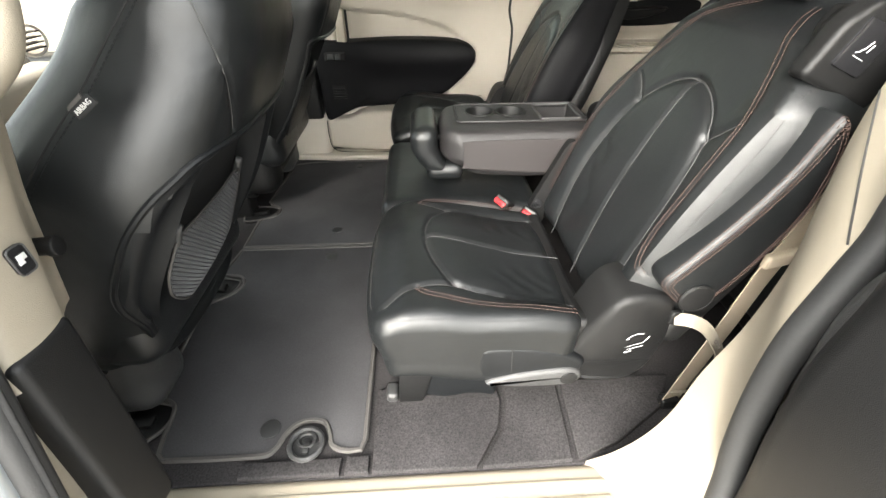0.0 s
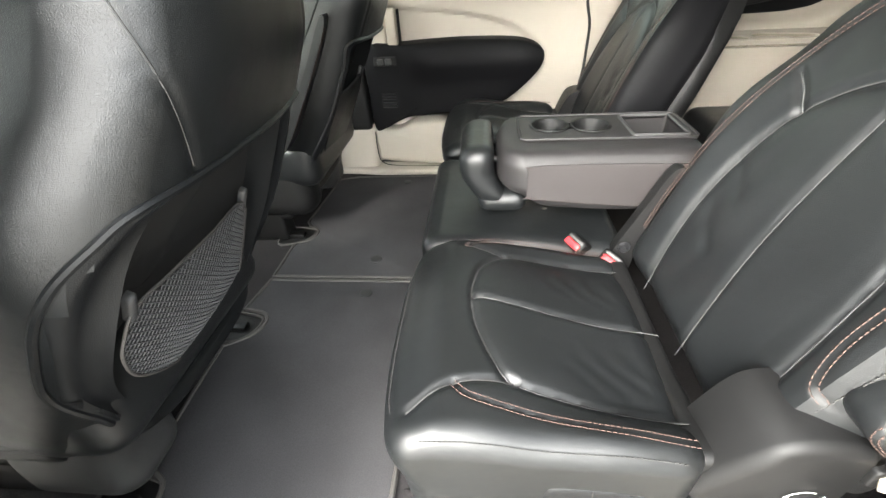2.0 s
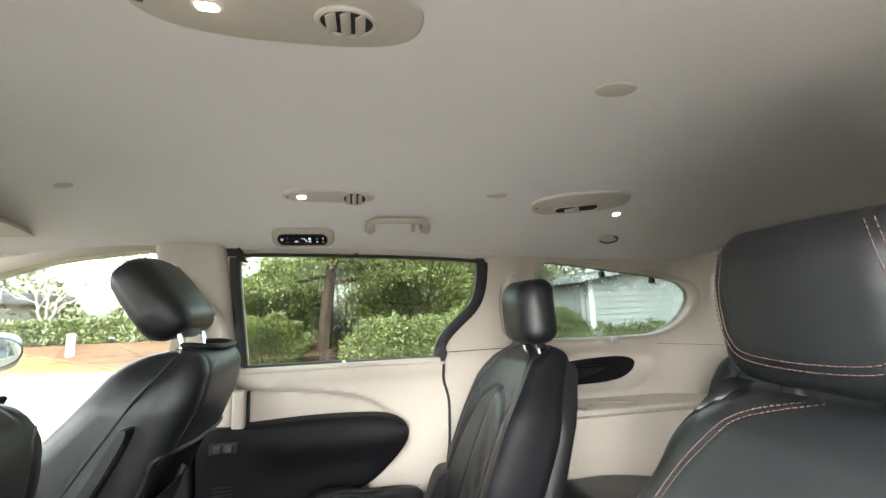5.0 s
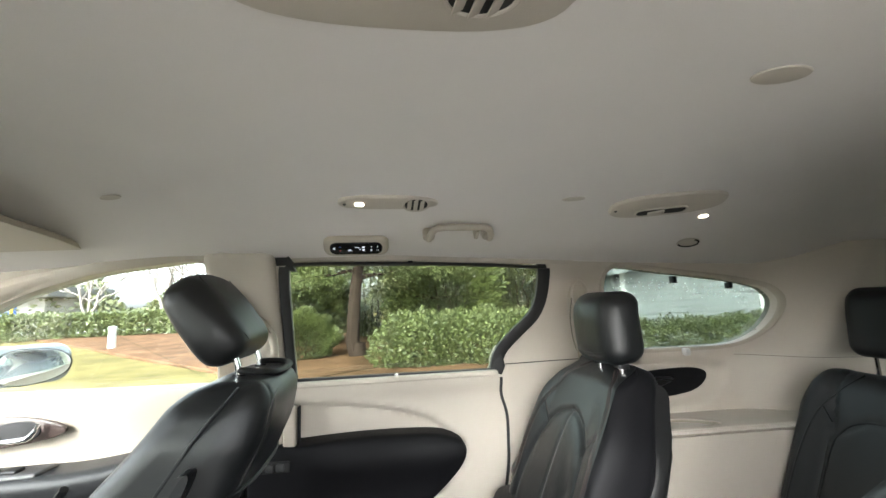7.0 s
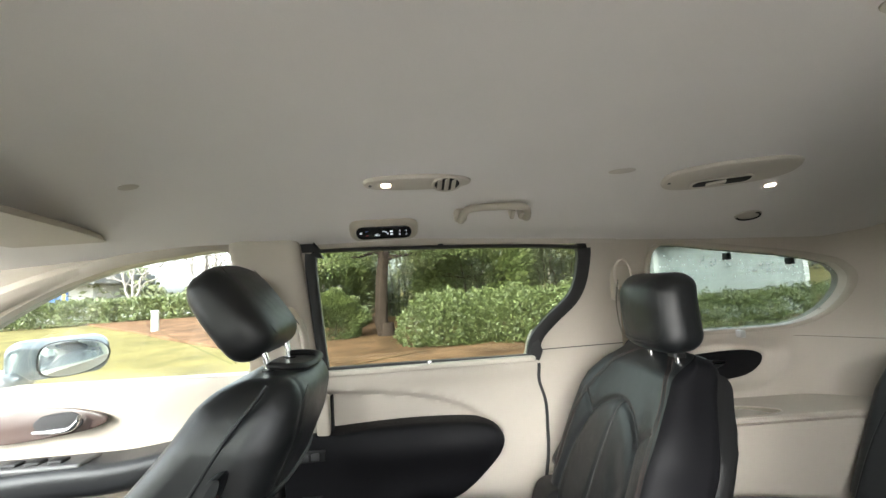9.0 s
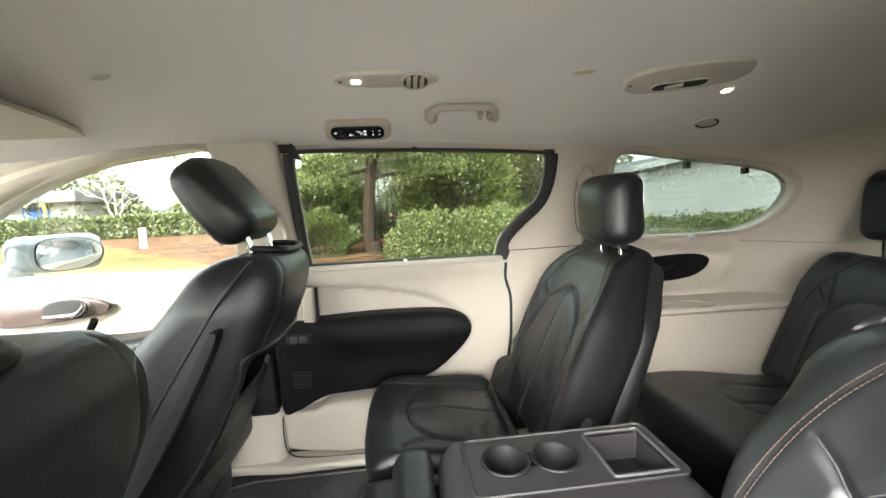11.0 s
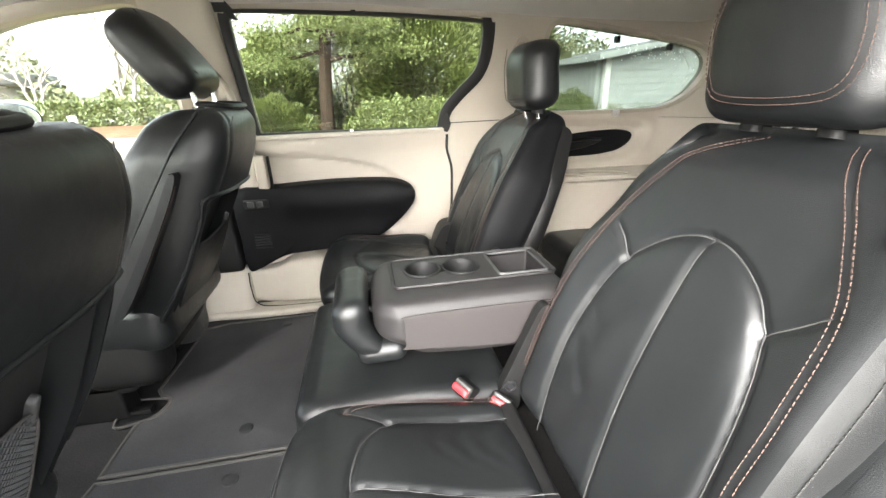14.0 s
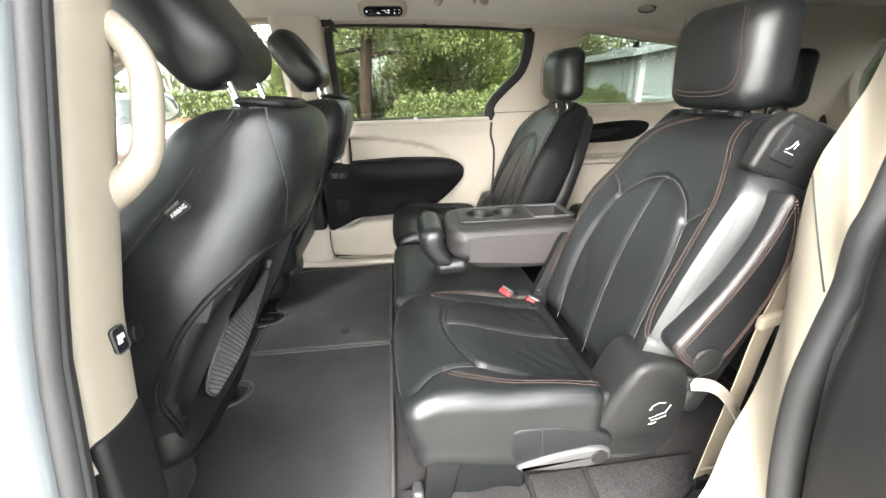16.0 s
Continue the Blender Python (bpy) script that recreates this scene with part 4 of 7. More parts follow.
BM = pose(1.0015, 0.503, 0.58, 0, 0, -6) @ pose(0, 0, 0, 0, 90, 0)
button = part("door_button", moved(plate(rrect(0.030, 0.018, 0.005), 0.004, 0.0015), BM), GLOSS, bp, "black door button with a white mark")
part("button_rim", moved(tube([(x, y, 0.004) for x, y in rrect(0.030, 0.018, 0.005)], 0.001, 5, True), BM), PLASTIC_GREY, button)
part("button_print", moved(join(rbox((-0.006, -0.004, 0), (0.0, 0.005, 0.0012), 0.0004, 1), rbox((0.0, -0.005, 0), (0.004, 0.001, 0.0012), 0.0004, 1)), BM @ pose(0, 0, 0.0042)), WHITE, button)

# near C pillar: beige trim between the cabin edge and the rubber seal
cp = thing("trim_pillar_rear_near", "beige C-pillar trim with black rubber door seal", "pillar trim", kind="structure")
C_IN = spline([(1.60, 0.556, -0.022), (1.70, 0.556, 0.002), (1.765, 0.55, 0.07), (1.806, 0.55, 0.16), (1.838, 0.565, 0.26), (1.88, 0.58, 0.35), (1.905, 0.594, 0.46), (1.905, 0.607, 0.56), (1.91, 0.62, 0.65), (1.925, 0.63, 0.71), (1.96, 0.638, 0.77), (2.0, 0.65, 0.85), (2.03, 0.66, 1.08)], 8)
C_OUT = spline([(1.62, 0.40, -0.07), (1.72, 0.40, -0.06), (1.79, 0.405, -0.02), (1.815, 0.425, 0.08), (1.82, 0.445, 0.17), (1.812, 0.458, 0.25), (1.806, 0.47, 0.345), (1.808, 0.48, 0.44), (1.828, 0.49, 0.52), (1.846, 0.498, 0.58), (1.852, 0.505, 0.64), (1.878, 0.514, 0.72), (1.99, 0.58, 1.08)], 8)


def c_trim(k, s):
    a, b = C_IN[k.astype(int)], C_OUT[k.astype(int)]
    p = a + (b - a) * np.clip(s, 0, 1)[:, None]
    bulge = 0.010 * np.sin(np.pi * np.clip(s, 0, 1)) ** 0.8
    p = p + np.column_stack([-0.75 * bulge, -0.55 * bulge, 0.5 * bulge * (k < 16)])
    inward = np.clip(-s, 0, 1)
    return (p[:, 0] + 0.16 * inward, p[:, 1] + 0.015 * np.sin(np.pi * inward) - 0.02 * inward, p[:, 2])


part("pillar_trim", sheet(np.arange(len(C_IN)), np.concatenate([[-1, -0.5, -0.25, -0.1], np.linspace(0, 1, 14)]), c_trim), BEIGE_DIM, cp)
part("seam", tube(np.column_stack(c_trim(np.full(16, 69), np.linspace(0.0, 0.95, 16))) + np.array([-0.001, -0.001, 0]), 0.0012, 5), PLASTIC_GREY, cp)
part("rubber_seal", tube(C_OUT + np.array([0.014, -0.012, 0]), 0.019, 10), RUBBER, cp)
door_3 = thing("door_3", "open near sliding door slid back, black inner trim", "door", kind="structure")
DOOR_EDGE = spline([(1.84, -0.1), (1.835, 0.05), (1.82, 0.15), (1.80, 0.25), (1.775, 0.36), (1.757, 0.48), (1.76, 0.58), (1.752, 0.66), (1.775, 0.73), (2.0, 0.75), (2.4, 0.75), (2.8, 0.74), (2.82, 0.4), (2.8, -0.1), (2.4, -0.14), (2.0, -0.14)], 5, True)
inner = part("inner_panel", plate(DOOR_EDGE, 0.21, 0.03, xz_at(0.205), 0.0), PLASTIC, door_3)
PAD = spline([(1.92, 0.05), (1.872, 0.2), (1.838, 0.31), (1.811, 0.377), (1.797, 0.453), (1.79, 0.53), (1.806, 0.59), (1.87, 0.63), (2.3, 0.64), (2.65, 0.62), (2.75, 0.45), (2.6, 0.2), (2.3, 0.05)], 6, True)
part("armrest_panel", plate(PAD, 0.04, 0.032, xz_at(0.405), 0.004), PLASTIC_GREY, door_3)
part("pull_cup", plate(spline([(1.99, 0.1), (1.935, 0.24), (1.895, 0.335), (1.872, 0.40), (1.90, 0.44), (2.0, 0.455), (2.4, 0.46), (2.4, 0.12), (2.2, 0.06)], 6, True), 0.012, 0.008, xz_at(0.438)), PLASTIC, door_3)
part("outer_skin", rbox((1.80, 0.12, -0.25), (2.85, 0.215, 0.74), 0.04, 0.1), PAINT, door_3)
part("window_frame", ring_strip(np.array([(1.83, 0.76), (2.86, 0.76), (2.8, 1.02), (1.98, 1.06)]), lambda x, z: (x, 0.40 + 0.2 * (z - 0.7), z), 0.05, 0.03), RUBBER, door_3)
dp = part("pane", plate(np.array([(1.83, 0.76), (2.86, 0.76), (2.8, 1.02), (1.98, 1.06)]), 0.004, 0.001, lambda v: np.column_stack([v[:, 0], 0.38 + 0.2 * (v[:, 1] - 0.7) + v[:, 2], v[:, 1]])), GLASS_TINT, door_3)
dp.visible_shadow = False

# ---- seats ----
RECLINE = radians(23)
V_DIR, W_DIR = np.array([math.sin(RECLINE), 0, math.cos(RECLINE)]), np.array([-math.cos(RECLINE), 0, math.sin(RECLINE)])
BACK_O = np.array([1.722, 0, 0.225])
U_DIR = np.array([0, 1.0, 0])

ARCH = spline([(0.098, 0.0), (0.112, 0.15), (0.108, 0.26), (0.092, 0.345), (0.062, 0.39), (0.018, 0.425), (-0.031, 0.438), (-0.08, 0.427), (-0.128, 0.395), (-0.156, 0.35), (-0.178, 0.285), (-0.192, 0.2), (-0.201, 0.1), (-0.206, 0.0)], 6)
CENTRE = spline([(-0.031, 0.437), (-0.035, 0.33), (-0.042, 0.2), (-0.055, 0.08), (-0.065, 0.0)], 6)
TICK_IN = spline([(0.085, 0.36), (0.108, 0.385), (0.134, 0.404)], 4)
TICK_OUT = spline([(-0.15, 0.366), (-0.175, 0.39), (-0.197, 0.412)], 4)
ST_IN = spline([(0.02, 0.591), (0.053, 0.570), (0.082, 0.549), (0.101, 0.521), (0.131, 0.465), (0.153, 0.395), (0.168, 0.29), (0.177, 0.17), (0.176, 0.08)], 8)
ST_OUT = spline([(-0.09, 0.59), (-0.098, 0.578), (-0.113, 0.558), (-0.143, 0.52), (-0.171, 0.475), (-0.204, 0.409), (-0.216, 0.305), (-0.219, 0.212), (-0.232, 0.162), (-0.25, 0.15)], 8)
BOLSTER_SEAM = spline([(-0.232, 0.488), (-0.248, 0.42), (-0.252, 0.3), (-0.25, 0.2), (-0.246, 0.12)], 8)


def back_left(v):
    """Outer edge of the backrest at height v: it draws in towards the top."""
    return -0.268 + 0.075 * smooth01(0.44, 0.57, v)


SHOULDER = [1.0]    # how full the inner shoulder is padded


def back_right(v):
    slim = 0.197 - 0.075 * smooth01(0.36, 0.60, v)
    full = 0.199 + 0.026 * smooth01(0.15, 0.38, v) - 0.055 * smooth01(0.47, 0.60, v)
    return slim + (full - slim) * SHOULDER[0]


def back_relief(u, v):
    """Height of the front cover over its plane: bolsters, sunk centre panel, seams."""
    p = np.column_stack([u, v])
    l, r = back_left(v), back_right(v)
    t = (u - l) / (r - l)
    w = 0.014 * smooth01(0.24, 0.10, t) * smooth01(-0.03, 0.07, t) * smooth01(0.0, 0.12, v) * smooth01(0.56, 0.42, v) + 0.020 * smooth01(0.72, 0.92, t) * smooth01(0.54, 0.36, v)
    w = w - 0.035 * SHOULDER[0] * smooth01(0.80, 1.0, t) * smooth01(0.30, 0.45, v)
    inside_arch = inside(p, np.vstack([ARCH, [(-0.206, -0.1), (0.098, -0.1)]]))
    w = w + np.where(inside_arch, 0.006 * (1 - groove(p, [ARCH], 0.02)), 0)
    w = w - 0.0058 * groove(p, [ARCH], 0.007) - 0.0045 * groove(p, [CENTRE], 0.006) - 0.005 * groove(p, [TICK_IN, TICK_OUT], 0.008)
    w = w - 0.0022 * groove(p, [ST_IN, ST_OUT], 0.0045) - 0.004 * groove(p, [BOLSTER_SEAM], 0.004)
    w = w + 0.0015 * np.sin(55 * u + 30 * v) * groove(p, [[(0.05, 0.05), (0.06, 0.3)]], 0.05)
    w = w - 0.0022 * groove(p, [[(0.085, 0.20), (0.05, 0.165), (0.03, 0.15)]], 0.014) - 0.0016 * groove(p, [[(0.09, 0.27), (0.05, 0.235)]], 0.012)
    w = w - 0.04 * smooth01(0.52, 0.60, v) - 0.012 * smooth01(0.07, 0.0, t)
    return w + 0.02 * np.sin(np.pi * np.clip(v / 0.55, 0, 1))


def back_point(u, v, w):
    """Seat-local place of the backrest's front cover."""
    return BACK_O + np.outer(u, U_DIR) + np.outer(v, V_DIR) + np.outer(w, W_DIR)


def back_line(line, lift=0.0008, even=0):
    l = np.array(line)
    w = back_relief(l[:, 0], l[:, 1]) - (0.04 - np.sqrt(0.0016 - np.clip(l[:, 1] - 0.56, 0, 0.036) ** 2))
    if even:
        w = np.convolve(np.pad(w, even, "edge"), np.ones(2 * even + 1) / (2 * even + 1), "valid") + 0.0006
    return back_point(l[:, 0], l[:, 1], w + lift)


def offset_line(line, d):
    p = np.array(line, float)
    e = np.gradient(p, axis=0)
    e /= np.maximum(np.linalg.norm(e, axis=1, keepdims=True), 1e-9)
    return p + d * np.stack([-e[:, 1], e[:, 0]], 1)


def backrest_geo():
    def bend(p):
        u, v, w = p[:, 0].copy(), p[:, 1], p[:, 2]
        t = np.clip((u + 0.29) / 0.487, 0, 1)
        over = u - (-0.29 + 0.487 * t)
        l, r = back_left(v), back_right(v)
        u2 = l + (r - l) * t + over
        front_side = smooth01(-0.05, 0.0, w)
        return back_point(u2, v, w + back_relief(u2, v) * front_side)
    return rbox((-0.29, 0.0, -0.115), (0.197, 0.60, 0.0), 0.04, 0.0040, bend)


CUSH_ARCH = spline([(1.69, 0.115), (1.60, 0.11), (1.52, 0.104), (1.452, 0.096), (1.412, 0.06), (1.397, 0.012), (1.393, -0.03), (1.402, -0.09), (1.425, -0.15), (1.452, -0.188), (1.52, -0.202), (1.60, -0.21), (1.69, -0.212)], 6)
CUSH_MID = spline([(1.396, -0.03), (1.46, -0.04), (1.55, -0.05), (1.69, -0.055)], 6)
CUSH_TICK_A = spline([(1.452, 0.096), (1.41, 0.118), (1.372, 0.135)], 5)
CUSH_TICK_B = spline([(1.452, -0.188), (1.40, -0.19), (1.355, -0.205), (1.315, -0.235)], 5)
CUSH_ST_A = spline([(1.378, 0.128), (1.40, 0.139), (1.46, 0.148), (1.56, 0.15), (1.66, 0.15)], 8)
CUSH_ST_B = spline([(1.372, -0.195), (1.395, -0.215), (1.46, -0.23), (1.56, -0.244), (1.665, -0.254)], 8)


def cushion_top(x, u):
    p = np.column_stack([x, u])
    z = 0.318 - 0.055 * smooth01(1.38, 1.68, x) - 0.012 * smooth01(0.0, 0.14, u) - 0.02 * smooth01(1.36, 1.29, x)
    z = z + 0.030 * smooth01(-0.19, -0.25, u) * smooth01(1.45, 1.62, x) + 0.012 * smooth01(0.10, 0.15, u) * smooth01(1.42, 1.6, x)
    ins = inside(p, CUSH_ARCH)
    z = z + np.where(ins, 0.004 * (1 - groove(p, [CUSH_ARCH], 0.02)), 0.0)
    z = z - 0.006 * groove(p, [CUSH_ARCH], 0.0055) - 0.005 * groove(p, [CUSH_MID], 0.005) - 0.005 * groove(p, [CUSH_TICK_A, CUSH_TICK_B], 0.006)
    z = z - 0.003 * groove(p, [CUSH_ST_A, CUSH_ST_B], 0.004)
    wr = groove(p, [[(1.55, 0.06), (1.66, 0.05)], [(1.58, -0.15), (1.68, -0.14)]], 0.045)
    z = z - 0.0016 * (0.5 + 0.5 * np.sin(150 * x + 60 * u + 3 * np.sin(40 * u))) * wr
    return z


def cushion_line(line, lift=0.0008):
    l = np.array(line)
    return np.column_stack([l[:, 0], l[:, 1], cushion_top(l[:, 0], l[:, 1]) + lift])


def cushion_geo():
    def bend(p):
        x, u, z = p[:, 0].copy(), p[:, 1].copy(), p[:, 2].copy()
        top = smooth01(0.22, 0.315, z)
        # the side panel stays upright nearly to its lower edge
        dz = np.clip(0.205 - z, 0, 0.045)
        grow = 0.6 * (0.045 - np.sqrt(0.045 ** 2 - dz ** 2))
        u = u + grow * np.sign(u + 0.0585) * smooth01(0.17, 0.2, np.abs(u + 0.0585))
        x = x - grow * smooth01(1.33, 1.3, x)
        # rounder nose and tucked underside
        x = x + 0.02 * smooth01(0.26, 0.17, z) * smooth01(1.45, 1.28, x) + 0.02 * (np.abs(u + 0.055) / 0.22) ** 3 * smooth01(1.4, 1.27, x)
        zz = z + (cushion_top(x, u) - 0.318) * top
        seam = np.exp(-((z - 0.303) / 0.003) ** 2)
        u = u - np.sign(u + 0.055) * 0.002 * seam
        x = x + 0.002 * seam * (x < 1.3)
        zz = zz - 0.025 * smooth01(0.25, 0.165, z) * smooth01(1.35, 1.5, x)
        return np.column_stack([x, u, zz])
    return rbox((1.272, -0.282, 0.160), (1.675, 0.165, 0.318), 0.034, 0.0042, bend)


def headrest_geo(cx, cz, w=0.245, h=0.185, d=0.105, lean=-4, slim=0.0):
    def bend(p):
        a = p.copy()
        top = (p[:, 2] + h / 2) / h
        a[:, 0] = p[:, 0] + 0.018 * (p[:, 1] / (w / 2)) ** 2 + 0.012 * smooth01(0.6, 1.05, top)
        a[:, 1] = p[:, 1] * (1 - 0.06 * smooth01(0.5, 1.0, top) - slim * smooth01(0.5, 0.0, top))
        if d > 0:
            g = groove(np.column_stack([p[:, 1], p[:, 2]]), [spline([(0.085, h / 2), (0.095, 0.0), (0.085, -0.045), (0.05, -0.06), (-0.05, -0.06), (-0.085, -0.045), (-0.095, 0.0), (-0.085, h / 2)], 5)], 0.004)
            a[:, 0] += 0.003 * g * (p[:, 0] < -d * 0.3)
        return a
    return moved(rbox((-d / 2, -w / 2, -h / 2), (d / 2, w / 2, h / 2), 0.042, 0.012, bend), pose(cx, 0, cz, 0, lean, 0))


def captain_seat(yc, s, name, label):
    """Second-row seat: u = 0 at the headrest's middle, the door on its minus side."""
    seat = thing(name, label, "car seat", "second-row seats")
    SHOULDER[0] = 1.0 if s > 0 else 0.0

    def put(nm, geo, mat, parent=seat, lab="", **k):
        return part(nm, flip_y(geo, yc, s), mat, parent, lab, **k)

    cushion = put("cushion", cushion_geo(), LEATHER)
    for ln in (CUSH_ST_A, CUSH_ST_B):
        for d in (-0.0045, 0.0045):
            put("stitching", stitches(cushion_line(offset_line(ln, d))), COPPER, cushion, "copper thread stitching")
    for ln in (CUSH_ARCH, CUSH_MID, CUSH_TICK_A, CUSH_TICK_B):
        put("seam", tube(cushion_line(ln, 0.0004), 0.0012, 5), SEAM, cushion)
    front = [(1.281 + 0.02 * (abs(u + 0.055) / 0.22) ** 3, u, 0.2875) for u in np.linspace(0.10, -0.22, 8)]
    side_x = np.linspace(1.345, 1.648, 9)
    side_z = cushion_top(side_x, np.full(9, -0.255)) - 0.0095
    edge = spline(front + [(1.314, -0.262, 0.293)] + [(x, -0.2735, z) for x, z in zip(side_x, side_z)], 6)
    put("piping", stitches(edge, 0.004, 0.002, 0.0009), GREY_THREAD, cushion)
    put("rear_strip", rbox((1.662, -0.262, 0.20), (1.698, 0.155, 0.252), 0.014, 0.03, lambda v: v + np.column_stack([v[:, 0] * 0, v[:, 0] * 0, 0.02 * smooth01(-0.1, -0.26, v[:, 1])])), PLASTIC)
    bv, bf = backrest_geo()
    mid = np.array([bv[list(f)].mean(0) for f in bf]) - BACK_O
    bl, br = back_left(mid @ V_DIR), back_right(mid @ V_DIR)
    flank = (mid[:, 1] - bl) / (br - bl) > (0.935 if s < 0 else 9.0)
    back = put("backrest", (bv, [f for f, k in zip(bf, flank) if not k]), LEATHER)
    if s < 0:
        put("side_panel", (bv, [f for f, k in zip(bf, flank) if k]), DOOR_VINYL, back, "matt black inner side panel")
    for ln in (ST_IN, ST_OUT):
        for d in (-0.0045, 0.0045):
            put("stitching", stitches(back_line(offset_line(ln, d), 0.0016, 2), up=tuple(W_DIR)), COPPER, back, "copper thread stitching")
    put("stitching", stitches(back_line(BOLSTER_SEAM, -0.004), 0.004, 0.002, 0.0008, tuple(W_DIR)), GREY_THREAD, back)
    for ln in (ARCH, CENTRE, TICK_IN, TICK_OUT):
        put("seam", tube(back_line(ln, 0.0004), 0.0012 if s > 0 else 0.002, 5), SEAM, back)
    put("stud", moved(plate(disc(0.004, 12), 0.004, 0.0015), pose(*back_line([(-0.165, 0.055)])[0], 0, -67, 0)), GLOSS, back)
    put("back_shell", rbox((-0.26, 0.02, -0.165), (0.19, 0.575, -0.10), 0.03, 0.04, lambda p: back_point(np.clip(p[:, 0], back_left(p[:, 1]) + 0.01, back_right(p[:, 1]) - 0.004), p[:, 1], p[:, 2] + 0.03 * smooth01(0.2, 0.55, p[:, 1]))), PLASTIC)
    # release box on the outer shoulder
    if s > 0:
        def box_bend(p):
            inner = smooth01(-0.22, -0.13, p[:, 0])
            front = smooth01(-0.06, -0.01, p[:, 2])
            ridge = 0.034 * smooth01(-0.145, -0.215, p[:, 0]) * front
            return back_point(p[:, 0] - 0.06 * inner * (0.585 - p[:, 1]) / 0.1 - 0.006 * (1 - front), p[:, 1], p[:, 2] + ridge - 0.022 * smooth01(0.545, 0.6, p[:, 1]))
        box = put("release_box", rbox((-0.238, 0.486, -0.085), (-0.135, 0.59, 0.0), 0.009, 0.006, box_bend), PLASTIC)
        put("release_handle", rbox((-0.249, 0.511, -0.032), (-0.232, 0.570, 0.014), 0.004, 0.02, lambda p: back_point(p[:, 0] + 0.006 * smooth01(-0.06, 0.0, p[:, 2]), p[:, 1], p[:, 2])), GLOSS, box)
        def ic(vs, ws, r):
            return tube(back_point(-0.2493 + 0.006 * smooth01(-0.06, 0.0, 0.45 * np.array(ws) + 0.018), 0.54 + 0.5 * (np.array(vs) - 0.54), 0.45 * np.array(ws) + 0.018), 0.42 * r, 5)
        icon = join(ic([0.56, 0.543, 0.53, 0.525], [-0.066, -0.06, -0.05, -0.04], 0.0018), ic([0.555, 0.535], [-0.075, -0.07], 0.0016), ic([0.518, 0.518], [-0.078, -0.04], 0.0013))
        put("icon", icon, WHITE, box)
    # folded armrest on the door side
    arm_loop = spline([(1.785, 0.363), (1.772, 0.39), (1.795, 0.426), (1.845, 0.5), (1.886, 0.578), (1.908, 0.643), (1.922, 0.650), (1.936, 0.625), (1.944, 0.58), (1.941, 0.51), (1.91, 0.425), (1.87, 0.353), (1.83, 0.331)], 6, True)

    def arm_map(v):
        return np.column_stack([v[:, 0], -0.296 + v[:, 2], v[:, 1]])

    A = arm_loop if area(arm_loop) > 0 else arm_loop[::-1]
    arm = put("armrest", join(plate(A, 0.03, 0.012, lambda v: np.column_stack([v[:, 0], -0.27 - v[:, 2] + 0.004, v[:, 1]])), plate(A, 0.026, 0.014, lambda v: np.column_stack([v[:, 0], -0.267 + v[:, 2], v[:, 1]]))), LEATHER, seat, "folded-up black leather armrest")
    k0 = int(np.argmin(A[:, 1]))
    for d, c in ((0.0135, -0.0006), (0.0085, -0.0002), (0.0035, 0.0035), (0.0006, 0.0085)):
        q = np.roll(offset_loop(A, d), -k0, 0)
        put("stitching", stitches(arm_map(np.column_stack([q, np.full(len(q), c)])), up=(0, -1, 0)), COPPER, arm, "copper thread stitching")
    put("pivot_cap", moved(plate(disc(0.027), 0.008, 0.003), pose(1.832, -0.294, 0.358, 90, 0, 0)), PLASTIC, arm)
    put("pivot_rim", moved(tube([(0.0275 * math.cos(a), 0.0275 * math.sin(a), 0.006) for a in np.linspace(0, 2 * np.pi, 28, endpoint=False)], 0.0015, 6, True), pose(1.832, -0.294, 0.358, 90, 0, 0)), PLASTIC, arm)
    # side cover with the recline lever
    cover_loop = spline([(1.655, 0.19), (1.675, 0.245), (1.702, 0.312), (1.725, 0.342), (1.76, 0.350), (1.80, 0.344), (1.826, 0.322), (1.840, 0.27), (1.846, 0.215), (1.832, 0.182), (1.80, 0.142), (1.77, 0.123), (1.66, 0.119), (1.58, 0.125), (1.53, 0.14), (1.515, 0.17), (1.55, 0.195), (1.60, 0.198)], 5, True)
    cover = put("side_cover", plate(cover_loop, 0.10, 0.013, lambda v: np.column_stack([v[:, 0], -0.185 - v[:, 2] * (0.82 + 0.18 * smooth01(1.66, 1.72, v[:, 0])) + 0.02 * smooth01(1.80, 1.85, v[:, 0]) * (v[:, 2] > 0.05), v[:, 1]])), PLASTIC)
    lev = spline([(1.502, 0.136), (1.515, 0.150), (1.56, 0.163), (1.62, 0.172), (1.66, 0.174), (1.684, 0.162), (1.685, 0.14), (1.66, 0.126), (1.6, 0.124), (1.55, 0.127)], 5, True)
    lever = put("recline_lever", plate(lev, 0.026, 0.01, lambda v: np.column_stack([v[:, 0], -0.266 - v[:, 2], v[:, 1]])), PLASTIC_GREY, cover)
    put("lever_cap", moved(plate(disc(0.0165), 0.003, 0.001), pose(1.661, -0.291, 0.150, 90, 0, 0)), PLASTIC, lever)
    put("lever_recess", plate(spline([(1.486, 0.165), (1.485, 0.212), (1.497, 0.232), (1.545, 0.233), (1.60, 0.226), (1.66, 0.205), (1.69, 0.18), (1.66, 0.14), (1.55, 0.14), (1.5, 0.148)], 5, True), 0.022, 0.010, lambda v: np.column_stack([v[:, 0], -0.262 - v[:, 2], v[:, 1]])), VINYL, cover)
    put("recess_seam", tube([(1.545, -0.2845, 0.232), (1.549, -0.2845, 0.165)], 0.001, 5), DARK_GAP, cover)
